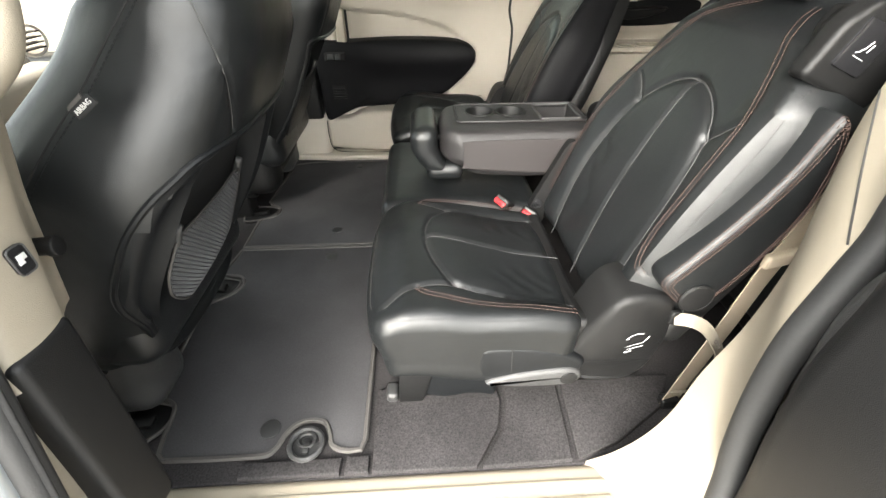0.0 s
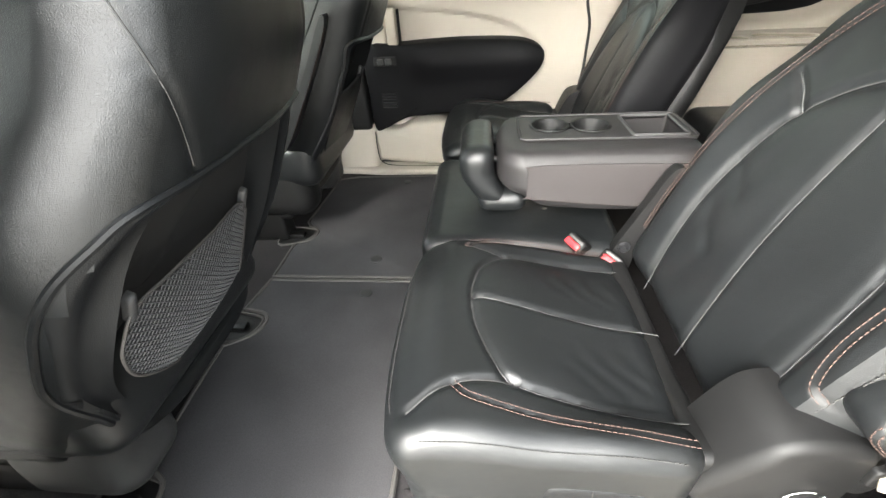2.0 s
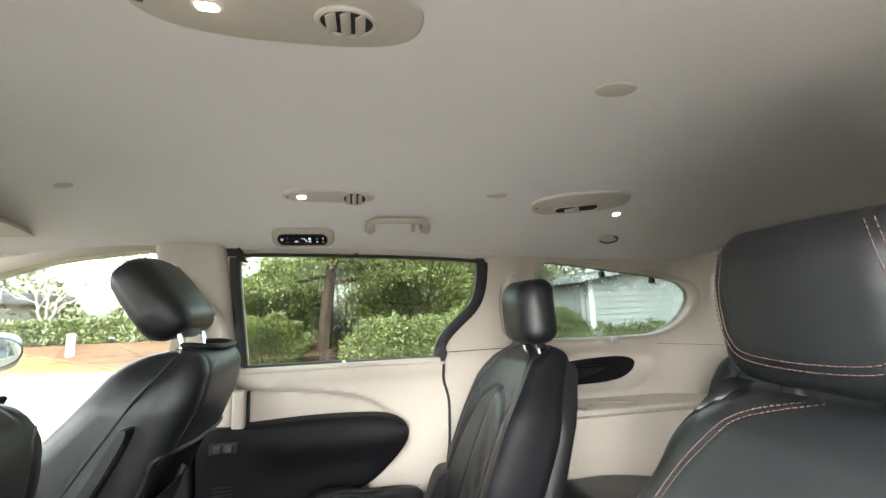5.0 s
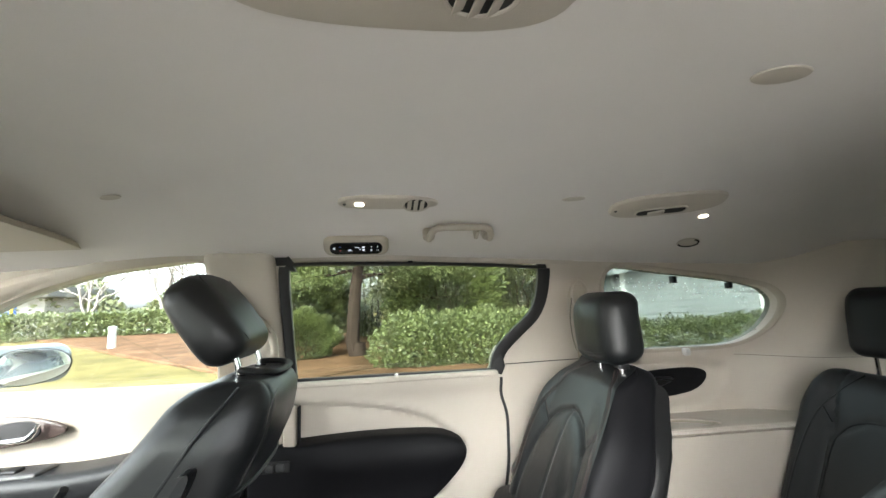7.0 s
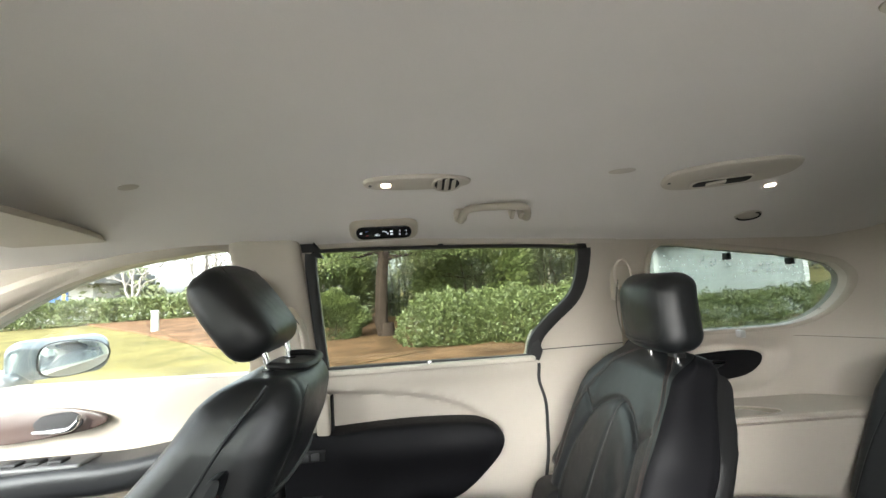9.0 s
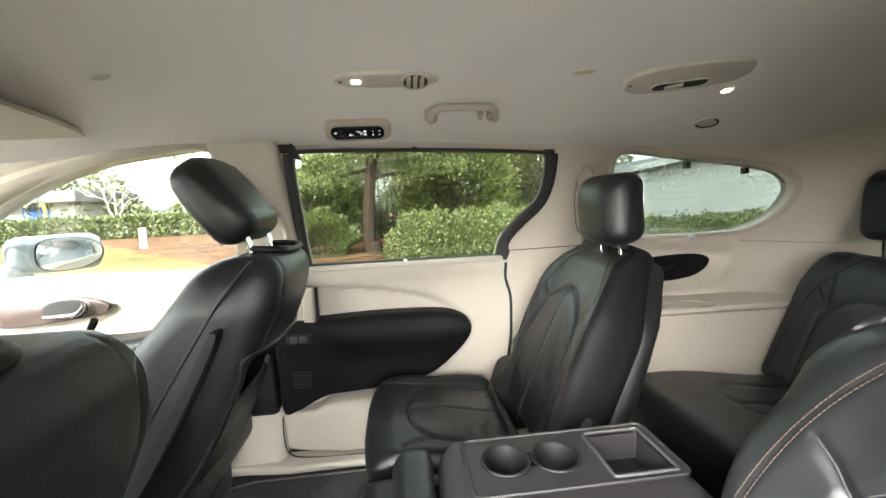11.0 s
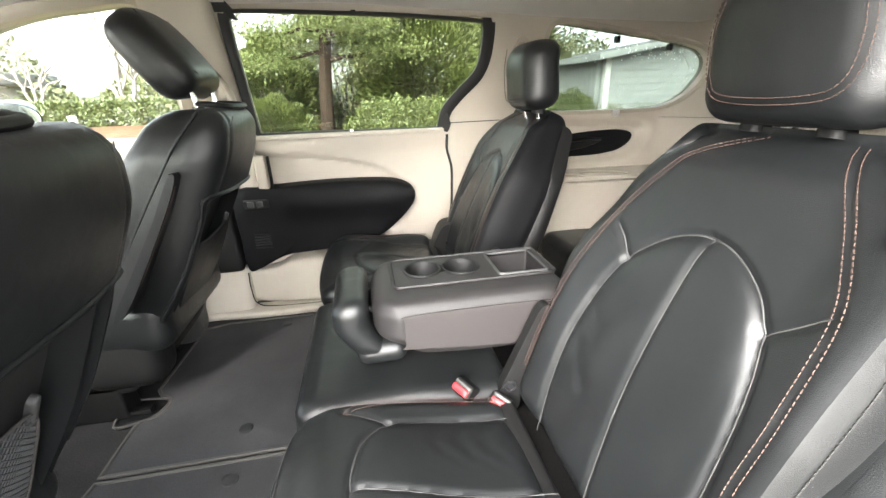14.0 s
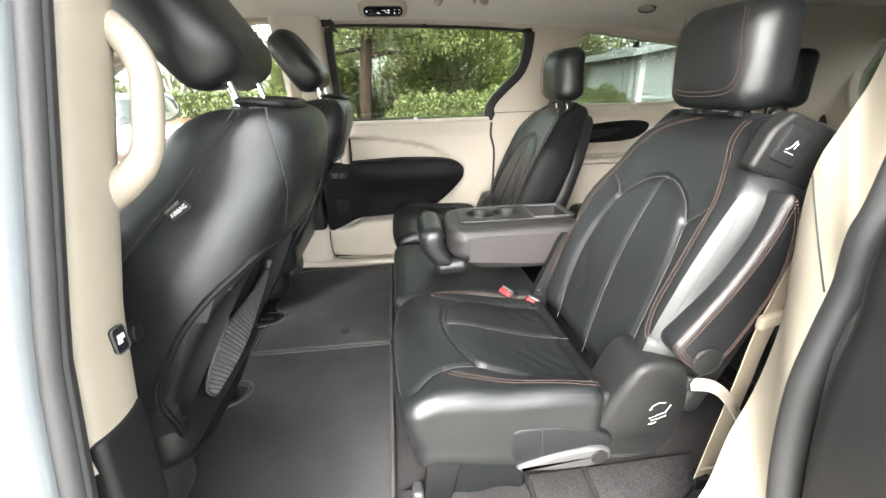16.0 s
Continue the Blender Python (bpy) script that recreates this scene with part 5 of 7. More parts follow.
    fold = lambda pts, r=0.0011: tube([(1.772 + 0.68 * (a - 1.772), -0.2855, 0.237 + 0.68 * (b - 0.237)) for a, b in pts], r * 0.38, 5)
    put("icon", join(fold([(1.745, 0.222), (1.79, 0.238)]), fold([(1.752, 0.212), (1.795, 0.226)]), fold([(1.79, 0.238), (1.803, 0.262)], 0.0014), fold([(1.742, 0.252), (1.752, 0.266), (1.768, 0.274), (1.785, 0.272)], 0.0013), fold([(1.748, 0.2), (1.768, 0.206)], 0.0022), fold([(1.742, 0.252), (1.75, 0.253)], 0.0013)), WHITE, cover)
    # folding base with its black fabric
    base = put("base", rbox((1.33, -0.225, 0.006), (1.54, 0.10, 0.19), 0.012, 0.03, lambda v: v + np.column_stack([0.07 * smooth01(0.04, 0.19, v[:, 2]) * (v[:, 0] > 1.4), v[:, 0] * 0 + 0.004 * np.sin(v[:, 0] * 60 + v[:, 2] * 45), v[:, 0] * 0])), VINYL)
    put("leg", plate(np.array([(1.322, 0.0), (1.375, 0.0), (1.42, 0.19), (1.335, 0.19)]), 0.02, 0.004, lambda v: np.column_stack([v[:, 0], -0.225 - v[:, 2] * 1.0 + 0.01, v[:, 1]])), PLASTIC, base)
    put("latch_foot", rbox((1.296, -0.235, 0.0), (1.322, -0.195, 0.035), 0.01, 0.012), PLASTIC_GREY, base)
    put("leg", rbox((1.60, -0.18, 0.0), (1.68, 0.1, 0.2), 0.02, 0.05), PLASTIC, base)
    # headrest on two posts
    hx, hz = (1.985, 0.862) if s > 0 else (1.957, 0.855)
    hu = 0.0 if s > 0 else 0.022
    hr = put("headrest", moved(headrest_geo(hx, hz, 0.25 if s > 0 else 0.212, 0.195 if s > 0 else 0.185), Matrix.Translation((0, hu, 0))), LEATHER)
    hl = spline([(0.087, 0.085), (0.097, 0.0), (0.087, -0.047), (0.05, -0.062), (-0.05, -0.062), (-0.087, -0.047), (-0.097, 0.0), (-0.087, 0.085)], 8)
    hm = pose(hx, hu, hz, 0, -4, 0)
    for d in (-0.004, 0.004):
        q = offset_line(hl, d)
        pts = np.column_stack([-0.0525 + 0.018 * (q[:, 0] / 0.122) ** 2 + 0.012 * smooth01(0.6, 1.05, (q[:, 1] + 0.0975) / 0.195), q[:, 0] * (1 - 0.06 * smooth01(0.5, 1, (q[:, 1] + 0.0975) / 0.195)), q[:, 1]])
        put("stitching", moved(stitches(pts, up=(-1, 0, 0)), hm), COPPER if s > 0 else VINYL, hr)
    for u in (-0.053, 0.053):
        put("post", tube([(hx + 0.02, u + hu, 0.70), (hx + 0.012, u + hu, 0.80)], 0.0065, 10), CHROME, hr)
        put("post_guide", moved(plate(rrect(0.035, 0.03, 0.01), 0.014, 0.005), pose(hx + 0.015, u + hu, 0.752, 0, 8, 0)), PLASTIC, hr)
    return seat


captain_seat(0.935, 1, "captain_seat", "black leather second-row seat with copper stitching, by the open door")
captain_seat(1.757, -1, "captain_seat", "black leather second-row seat with copper stitching, by the closed door")

# middle seat with its back folded down to a console
middle = thing("middle_seat", "black leather middle seat folded down as a console with cup holders", "car seat", "second-row seats")
part("cushion", rbox((1.275, 1.118, 0.10), (1.72, 1.575, 0.272), 0.035, 0.015, lambda p: p + np.column_stack([0.015 * smooth01(0.2, 0.1, p[:, 2]), p[:, 0] * 0, -0.02 * smooth01(1.5, 1.7, p[:, 0]) - 0.004 * np.exp(-((p[:, 0] - 1.30) / 0.004) ** 2)])), LEATHER, middle)
part("seat_leg", rbox((1.35, 1.2, 0.0), (1.65, 1.5, 0.12), 0.02, 0.05), PLASTIC, middle)


def console_bend(p):
    x, y, z = p[:, 0], p[:, 1], p[:, 2].copy()
    bottom = smooth01(0.40, 0.33, z)
    z = z + bottom * (0.03 * smooth01(1.55, 1.46, x) - 0.012 * smooth01(1.46, 1.70, x) + 0.06 * smooth01(1.72, 1.85, x))
    yy = y + np.sign(1.285 - y) * 0.004 * np.exp(-((p[:, 2] - 0.432) / 0.004) ** 2)
    return np.column_stack([x + 0.032 * ((y - 1.285) / 0.127) ** 4 * smooth01(1.53, 1.44, x), yy, z])


# the console body is open above its cup holders and bin
console = part("console", rbox((1.440, 1.158, 0.325), (1.852, 1.412, 0.447), 0.034, 0.012, console_bend), CONSOLE_VINYL, middle, "black padded console top, folded down")
part("tray_frame", moved(plate(rrect(0.352, 0.150, 0.014), 0.006, 0.003), Matrix.Translation((1.664, 1.305, 0.444))), CONSOLE_VINYL, console)


def cup(cx, cy, r, z):
    a = np.linspace(0, 2 * np.pi, 28, endpoint=False)
    rings = [(r + 0.005, 0.0), (r + 0.004, 0.0025), (r, 0.002), (r - 0.003, -0.012), (r - 0.006, -0.05), (r - 0.012, -0.056), (0.004, -0.057)]
    v = np.concatenate([np.column_stack([cx + q * np.cos(a), cy + q * np.sin(a), np.full(28, z + h)]) for q, h in rings])
    return v, [[i * 28 + k, i * 28 + (k + 1) % 28, (i + 1) * 28 + (k + 1) % 28, (i + 1) * 28 + k] for i in range(len(rings) - 1) for k in range(28)] + [[(len(rings) - 1) * 28 + k for k in range(28)]]


def captain_console_holes():
    """Cut the cup and bin openings clean through console and tray top."""
    cut = []
    for cx, cy in ((1.557, 1.312), (1.643, 1.308)):
        cut.append((plate(disc(0.039, 28) + np.array([cx, cy]), 0.2, 0.001)[0] + np.array([0, 0, 0.388]), plate(disc(0.039, 28), 0.2, 0.001)[1]))
    cut.append(moved(rbox((-0.02, -0.02, -0.03), (0.02, 0.02, 0.1), 0.002, 1), Matrix.Translation((1.60, 1.31, 0.45))))
    cut.append(rbox((1.718, 1.245, 0.385), (1.822, 1.362, 0.6), 0.006, 0.1))
    return cut


for ob in (console, console.children[0]):
    for g in captain_console_holes():
        c = mesh_object("cutter", g, PLASTIC, None)
        mod = ob.modifiers.new("cut", "BOOLEAN")
        mod.operation, mod.solver, mod.object, mod.use_self = "DIFFERENCE", "EXACT", c, True
        bpy.context.view_layer.update()
        me = bpy.data.meshes.new_from_object(ob.evaluated_get(bpy.context.evaluated_depsgraph_get()))
        ob.modifiers.clear()
        old = ob.data
        ob.data = me
        bpy.data.meshes.remove(old)
        bpy.data.objects.remove(c)
    ob.data.polygons.foreach_set("use_smooth", [True] * len(ob.data.polygons))
    ob.data.set_sharp_from_angle(angle=radians(35))
for cx, cy in ((1.557, 1.312), (1.643, 1.308)):
    part("cup_holder", cup(cx, cy, 0.0375, 0.4505), PLASTIC, console, "deep black cup holder")
part("side_panel", plate(spline([(1.502, 0.424), (1.60, 0.4275), (1.80, 0.4255), (1.812, 0.415), (1.79, 0.375), (1.755, 0.345), (1.70, 0.336), (1.505, 0.352), (1.50, 0.36), (1.4995, 0.415)], 3, True), 0.003, 0.001, lambda v: np.column_stack([v[:, 0], 1.1585 - v[:, 2], v[:, 1]])), CONSOLE_SIDE, console, "grained grey vinyl side panel")
part("tray_rim", moved(tube([(x, y, 0) for x, y in rrect(0.350, 0.148, 0.014)], 0.0032, 6, True), Matrix.Translation((1.664, 1.305, 0.4500))), CONSOLE_VINYL, console)
for cx, cy in ((1.557, 1.312), (1.643, 1.308)):
    a0 = 0.55 if cx < 1.6 else math.pi + 0.55
    part("cup_rim", moved(tube([(0.0415 * math.cos(a), 0.0415 * math.sin(a), 0) for a in np.linspace(a0, a0 + 2 * math.pi - 1.1, 32)], 0.0026, 6), Matrix.Translation((cx, cy, 0.4512))), PLASTIC, console)
part("bin", join(rbox((1.72, 1.247, 0.39), (1.82, 1.36, 0.394), 0.001, 0.1)), PLASTIC, console)
part("bin_rim", moved(tube([(x, y, 0) for x, y in rrect(0.108, 0.122, 0.006)], 0.0035, 6, True), Matrix.Translation((1.77, 1.3035, 0.4505))), PLASTIC_GREY, console)


def flap_bend(p):
    return np.column_stack([p[:, 0] + 0.045 * smooth01(0.40, 0.305, p[:, 2]) + 0.008 * smooth01(0.42, 0.46, p[:, 2]), p[:, 1], p[:, 2]])


flap = part("headrest", join(rbox((1.362, 1.180, 0.318), (1.434, 1.395, 0.450), 0.03, 0.010, flap_bend), rbox((1.402, 1.182, 0.302), (1.505, 1.393, 0.352), 0.024, 0.016)), LEATHER, middle)
for cy in (1.24, 1.335):
    part("post", tube([(1.425, cy, 0.41), (1.447, cy, 0.405)], 0.007, 10), PLASTIC, flap)
for cy in (1.135, 1.435):
    part("hinge_arm", plate(spline([(1.680, 0.20), (1.680, 0.25), (1.704, 0.31), (1.730, 0.37), (1.752, 0.42), (1.768, 0.434), (1.782, 0.42), (1.766, 0.36), (1.742, 0.295), (1.726, 0.25), (1.718, 0.20)], 5, True), 0.03, 0.01, lambda v: np.column_stack([v[:, 0], cy - 0.015 + v[:, 2], v[:, 1]])), PLASTIC, middle)
    part("hinge_cap", moved(join(plate(disc(0.011), 0.006, 0.002), tube([(0.012 * math.cos(a), 0.012 * math.sin(a), 0.005) for a in np.linspace(0, 2 * np.pi, 20, endpoint=False)], 0.0022, 6, True)), pose(1.699, cy - 0.014, 0.262, 90, 0, 0)), GLOSS, middle)


def buckle(x, y, z, rx, ry, rz, label):
    b = thing("belt_buckle", label, "seat belt buckle", "seat belt buckles")
    m = pose(x, y, z, rx, ry, rz) @ Matrix.Scale(1.15, 4)
    body = part("body", moved(rbox((-0.014, -0.02, -0.075), (0.014, 0.02, 0.0), 0.007, 0.012), m), PLASTIC, b)
    part("button", moved(rbox((-0.0095, -0.016, -0.006), (0.003, 0.016, 0.003), 0.003, 0.01), m), RED, body, "red release button")
    part("slot", moved(rbox((0.0045, -0.016, -0.004), (0.010, 0.016, 0.0015), 0.0015, 0.01), m), PLASTIC_GREY, body, "dull silver slot plate")
    part("stalk", moved(tube([(0, 0, -0.07), (0.01, 0, -0.14)], 0.011, 8), m), VINYL, b)
    return b


buckle(1.60, 1.125, 0.268, 20, -48, 20, "black seat belt buckle with red button, lying towards the cushion")
buckle(1.672, 1.095, 0.246, 25, -42, 30, "black seat belt buckle with red button, beside the backrest")


# front seats, seen from behind and beside
def front_seat(yc, s, name, label, net, th=0.118):
    seat = thing(name, label, "car seat", "front seats")

    def put(nm, geo, mat, parent=seat, lab="", **k):
        return part(nm, flip_y(geo, yc, s), mat, parent, lab, **k)

    tilt = radians(25)
    vd, wd = np.array([math.sin(tilt), 0, math.cos(tilt)]), np.array([math.cos(tilt), 0, -math.sin(tilt)])
    o = np.array([0.79, 0, 0.17])

    def P(u, v, w):
        return o + np.outer(u, U_DIR) + np.outer(v, vd) + np.outer(w, wd)

    def half_left(v):
        return 0.25 - 0.02 * smooth01(0.12, 0.0, v) - 0.10 * smooth01(0.40, 0.72, v)

    def half_right(v):
        return 0.222 - 0.035 * smooth01(0.60, 0.75, v) - 0.02 * smooth01(0.40, 0.05, v)

    def leather_w(u, v):
        raw = np.abs(u) / np.where(u < 0, half_left(v), half_right(v)) * 0.25
        w = th - 0.06 + np.sqrt(np.clip(0.0036 - np.clip(raw - 0.19, 0, 0.06) ** 2, 0, 1))
        return w - np.where(u < 0, 0.05, 0.02) * (raw / 0.25) ** 3 - 0.03 * smooth01(0.35, 0.0, v) - 0.02 * smooth01(0.6, 0.73, v)

    # the leather's lower edge and the inner rim of the band under it: (u, v, w)
    WELT = spline([(0.192, 0.52), (0.07, 0.522), (-0.06, 0.521), (-0.13, 0.515), (-0.18, 0.503), (-0.209, 0.475), (-0.23, 0.443), (-0.241, 0.41), (-0.2455, 0.37), (-0.247, 0.33), (-0.2475, 0.29), (-0.2465, 0.255), (-0.241, 0.222), (-0.225, 0.18), (-0.19, 0.09), (-0.15, 0.035), (0.0, 0.02), (0.15, 0.03), (0.19, 0.12), (0.198, 0.3), (0.198, 0.45)], 6, True)
    RIM = spline([(0.152, 0.50), (0.07, 0.505), (-0.03, 0.505), (-0.105, 0.50), (-0.145, 0.482), (-0.168, 0.455), (-0.182, 0.425), (-0.19, 0.395), (-0.196, 0.36), (-0.2, 0.33), (-0.203, 0.29), (-0.203, 0.25), (-0.198, 0.21), (-0.185, 0.165), (-0.155, 0.09), (-0.11, 0.05), (0.0, 0.04), (0.11, 0.05), (0.15, 0.13), (0.16, 0.3), (0.165, 0.45)], 6, True)
    WELT = np.column_stack([WELT, leather_w(WELT[:, 0], WELT[:, 1]) + 0.001])
    RIM = np.column_stack([RIM, leather_w(RIM[:, 0], RIM[:, 1]) - 0.016])

    def bend(p):
        u, v, w = p[:, 0], p[:, 1], p[:, 2]
        k = np.where(u < 0, half_left(v) / 0.25, half_right(v) / 0.25)
        uu = u * k
        t = np.abs(u) / 0.25
        rear = smooth01(-0.03, 0.10, w)
        ww = w - np.where(u < 0, 0.05, 0.02) * t ** 3 * rear - 0.03 * smooth01(0.35, 0.0, v) * rear - 0.02 * smooth01(0.6, 0.73, v) * rear
        ww = ww - (1 - rear) * 0.07 * smooth01(0.55, 1.0, t) * smooth01(0.74, 0.36, v)
        q = np.column_stack([uu, v])
        seam = groove(q, [spline([(-0.155, 0.73), (-0.145, 0.66), (-0.122, 0.57), (-0.112, 0.52)], 5), spline([(0.14, 0.73), (0.155, 0.66), (0.165, 0.57), (0.168, 0.52)], 5)], 0.005)
        ww = ww - 0.003 * seam * rear
        v = v + smooth01(0.35, 0.735, v) * ((0.63 + 0.4226 * ww) / 0.9063 - 0.735)
        return P(uu, v, ww)

    # the leather stops at the welt: the shell behind it stays open there
    bv, bf = rbox((-0.25, 0.0, -0.088), (0.25, 0.735, th), 0.06, 0.0042, bend)
    mid = np.array([bv[list(f)].mean(0) for f in bf]) - o
    mu, mv, mw = mid[:, 1], mid @ vd, mid @ wd
    hem = WELT[:, :2] if area(WELT[:, :2]) > 0 else WELT[::-1, :2]
    gone = inside(np.column_stack([mu, mv]), offset_loop(hem, 0.006)) & (mw > 0.0)
    back = put("backrest", (bv, [f for f, g in zip(bf, gone) if not g]), LEATHER)
    for ln in ([(-0.155, 0.715), (-0.145, 0.66), (-0.122, 0.57), (-0.112, 0.53)], [(0.14, 0.71), (0.155, 0.66), (0.165, 0.57), (0.168, 0.53)]):
        sl = spline(ln, 8)
        tt = np.abs(sl[:, 0] / np.where(sl[:, 0] < 0, half_left(sl[:, 1]), half_right(sl[:, 1])))
        put("seam", tube(P(sl[:, 0], sl[:, 1], th - 0.0025 - np.where(sl[:, 0] < 0, 0.05, 0.02) * tt ** 3 - 0.02 * smooth01(0.6, 0.73, sl[:, 1])), 0.0011, 5), SEAM, back)
    # side seam with stitches from the shoulder down the bolster
    sv = np.linspace(0.695, 0.22, 50)
    seam_u = -half_left(sv) - 0.0005
    ww = np.interp(sv, (0.10, 0.30, 0.42, 0.49, 0.55, 0.62, 0.71), (-0.125, -0.096, -0.064, -0.044, -0.026, -0.012, 0.012))
    put("stitching", stitches(P(seam_u, sv, ww), 0.0048, 0.0026, 0.0011, (0, -1, 0)), VINYL, back)
    put("side_seam", tube(P(seam_u, sv, ww - 0.008), 0.0014, 5), DARK_GAP, back)
    iv = np.linspace(0.70, 0.25, 40)
    put("side_seam", tube(P(half_right(iv) - 0.001, iv, np.interp(iv, (0.25, 0.45, 0.60, 0.70), (-0.055, -0.028, -0.004, 0.02))), 0.0035, 6), VINYL, back)

    # vinyl band under the leather's edge, round the hollow of the back
    nb = len(WELT)
    rows = [P(WELT[:, 0] * 0.996, WELT[:, 1], WELT[:, 2] - 0.07)]
    for k, f in enumerate((0, 0.17, 0.33, 0.5, 0.67, 0.83, 1.0, 1.04)):
        q = WELT + (RIM - WELT) * f
        rows.append(P(q[:, 0], q[:, 1], q[:, 2] + (0.007 * math.sin(math.pi * f / 0.5) if f < 0.5 else -0.004 * math.sin(math.pi * (min(f, 1) - 0.5) / 0.5)) - 0.06 * (f > 1)))
    band = np.concatenate(rows)
    shell = put("back_panel", (band, [[i * nb + k, i * nb + (k + 1) % nb, (i + 1) * nb + (k + 1) % nb, (i + 1) * nb + k] for i in range(8) for k in range(nb)]), VINYL, seat, "black vinyl band round the hollow seat back")
    put("welt", tube(P(WELT[:, 0], WELT[:, 1], WELT[:, 2] - 0.001), 0.0052, 8, True), VINYL, shell)
    mid_r = RIM.mean(0)
    rings = [P(*(mid_r[:2, None] + (RIM[:, :2] - mid_r[:2]).T * f), RIM[:, 2] - 0.045 - 0.02 * (1 - f)) for f in (0.995, 0.8, 0.5, 0.2)]
    # near-black sheet paints the unlit depth of the seat back
    put("pocket_hollow", (np.concatenate(rings), [[i * nb + k, i * nb + (k + 1) % nb, (i + 1) * nb + (k + 1) % nb, (i + 1) * nb + k] for i in range(3) for k in range(nb)] + [[3 * nb + k for k in range(nb)]]), DARK_GAP, shell)
    for u, v in ((-0.168, 0.345), (0.108, 0.336)):
        put("hook", plate(rrect(0.013, 0.042, 0.006), 0.012, 0.005, lambda q: P(q[:, 0] + u, q[:, 1] + v + 0.5 * q[:, 0], th - 0.053 + q[:, 2])), PLASTIC_GREY, shell)
    loop2 = spline([(-0.164, 0.340), (-0.186, 0.31), (-0.192, 0.269), (-0.168, 0.205), (-0.073, 0.125), (0.042, 0.10), (0.115, 0.12), (0.122, 0.237), (0.104, 0.332), (0.0, 0.335), (-0.1, 0.338)], 6, True)

    def on_net(u, v):
        sag = 0.018 * np.sin(np.pi * np.clip((v - 0.1) / 0.24, 0, 1)) * np.sin(np.pi * np.clip((u + 0.2) / 0.33, 0, 1))
        return P(u, v, th - 0.045 + sag)

    if net:
        geos = []
        for sgn in (1, -1):
            for c in np.arange(-0.62, 0.65, 0.0115):
                uu = np.linspace(-0.195, 0.13, 90)
                vv = 0.24 + sgn * (uu - c) * 0.9
                keep = inside(np.column_stack([uu, vv]), loop2)
                if keep.sum() > 3:
                    geos.append(tube(on_net(uu[keep][::2], vv[keep][::2]), 0.0011, 4, cap=False))
        netting = put("mesh_pocket", join(*geos), PLASTIC_GREY, seat, "stretchy grey net map pocket")
        put("net_hem", tube(on_net(loop2[:, 0], loop2[:, 1]), 0.0024, 6, True), BINDING, netting)
    else:
        put("map_pocket", plate(loop2 if area(loop2) > 0 else loop2[::-1], 0.006, 0.002, lambda v: on_net(v[:, 0], v[:, 1]) + np.outer(v[:, 2], wd)), VINYL, shell)
    # cushion, base covers and tracks
    put("cushion", rbox((0.36, -0.240, 0.20), (0.92, 0.212, 0.36), 0.05, 0.03, lambda p: p + np.column_stack([p[:, 0] * 0, p[:, 0] * 0, 0.04 * smooth01(0.7, 0.4, p[:, 0])])), LEATHER)
    put("base_cover", rbox((0.64, -0.228, 0.04), (0.85, -0.08, 0.33), 0.05, 0.02, lambda p: p + np.column_stack([0.03 * smooth01(0.12, 0.24, p[:, 2]), p[:, 0] * 0, p[:, 0] * 0])), PLASTIC_GREY)
    put("base_cover", rbox((0.66, 0.07, 0.09), (0.80 if net else 0.875, 0.21, 0.31), 0.06, 0.02), PLASTIC)
    put("lower_shell", rbox((0.66, -0.236, 0.18), (0.82, 0.19, 0.34), 0.03, 0.05), VINYL)
    put("seat_track", rbox((0.35, -0.2, 0.0), (0.75, -0.13, 0.12), 0.01, 0.05), PLASTIC)
    put("seat_track", rbox((0.35, 0.12, 0.0), (0.75, 0.19, 0.12), 0.01, 0.05), PLASTIC)
    put("under_tray", rbox((0.4, -0.2, 0.08), (0.79, 0.19, 0.22), 0.02, 0.06), PLASTIC)
    # headrest leaning forwards
    def hr_bend(p):
        a = p.copy()
        h = (p[:, 2] + 0.1) / 0.2
        a[:, 1] = p[:, 1] * (1 - 0.06 * smooth01(0.45, 1.0, h) - 0.10 * smooth01(0.35, 0.0, h))
        a[:, 0] = p[:, 0] * (1 - 0.12 * smooth01(0.6, 1.0, h)) - 0.01 * (p[:, 1] / 0.13) ** 2
        a[:, 2] = p[:, 2] + 0.014 * (1 - (p[:, 1] / 0.135) ** 2) * smooth01(0.5, 1.0, h)
        g = np.exp(-((np.abs(p[:, 1]) - 0.098) / 0.004) ** 2)
        a[:, 0] -= 0.003 * g * np.sign(p[:, 0])
        return a

    hm = pose(1.004, 0, 0.930, 0, -35, 0) if net else pose(1.004, 0, 0.919, 0, -35, 0) @ Matrix.Scale(0.94, 4)
    hr = put("headrest", moved(rbox((-0.054, -0.135, -0.106), (0.054, 0.135, 0.106), 0.042, 0.008, hr_bend), hm), LEATHER)
    for sgn in (-1, 1):
        for w in (-0.098, 0.098):
            zz = np.linspace(-0.088, 0.088, 24)
            line = hr_bend(np.column_stack([np.full(24, sgn * 0.0545), np.full(24, w), zz]))
            put("seam", moved(tube(line, 0.0011, 5), hm), VINYL, hr)
    for u in (-0.074, 0.074):
        put("post", tube([(1.068, u, 0.76), (1.062, u, 0.82), (1.045, u, 0.87)], 0.0065, 10), CHROME, hr)
        put("post_collar", moved(tube([(0, 0, -0.008), (0, 0, 0.006)], 0.014, 12), pose(1.066, u, 0.797)), PLASTIC, hr)
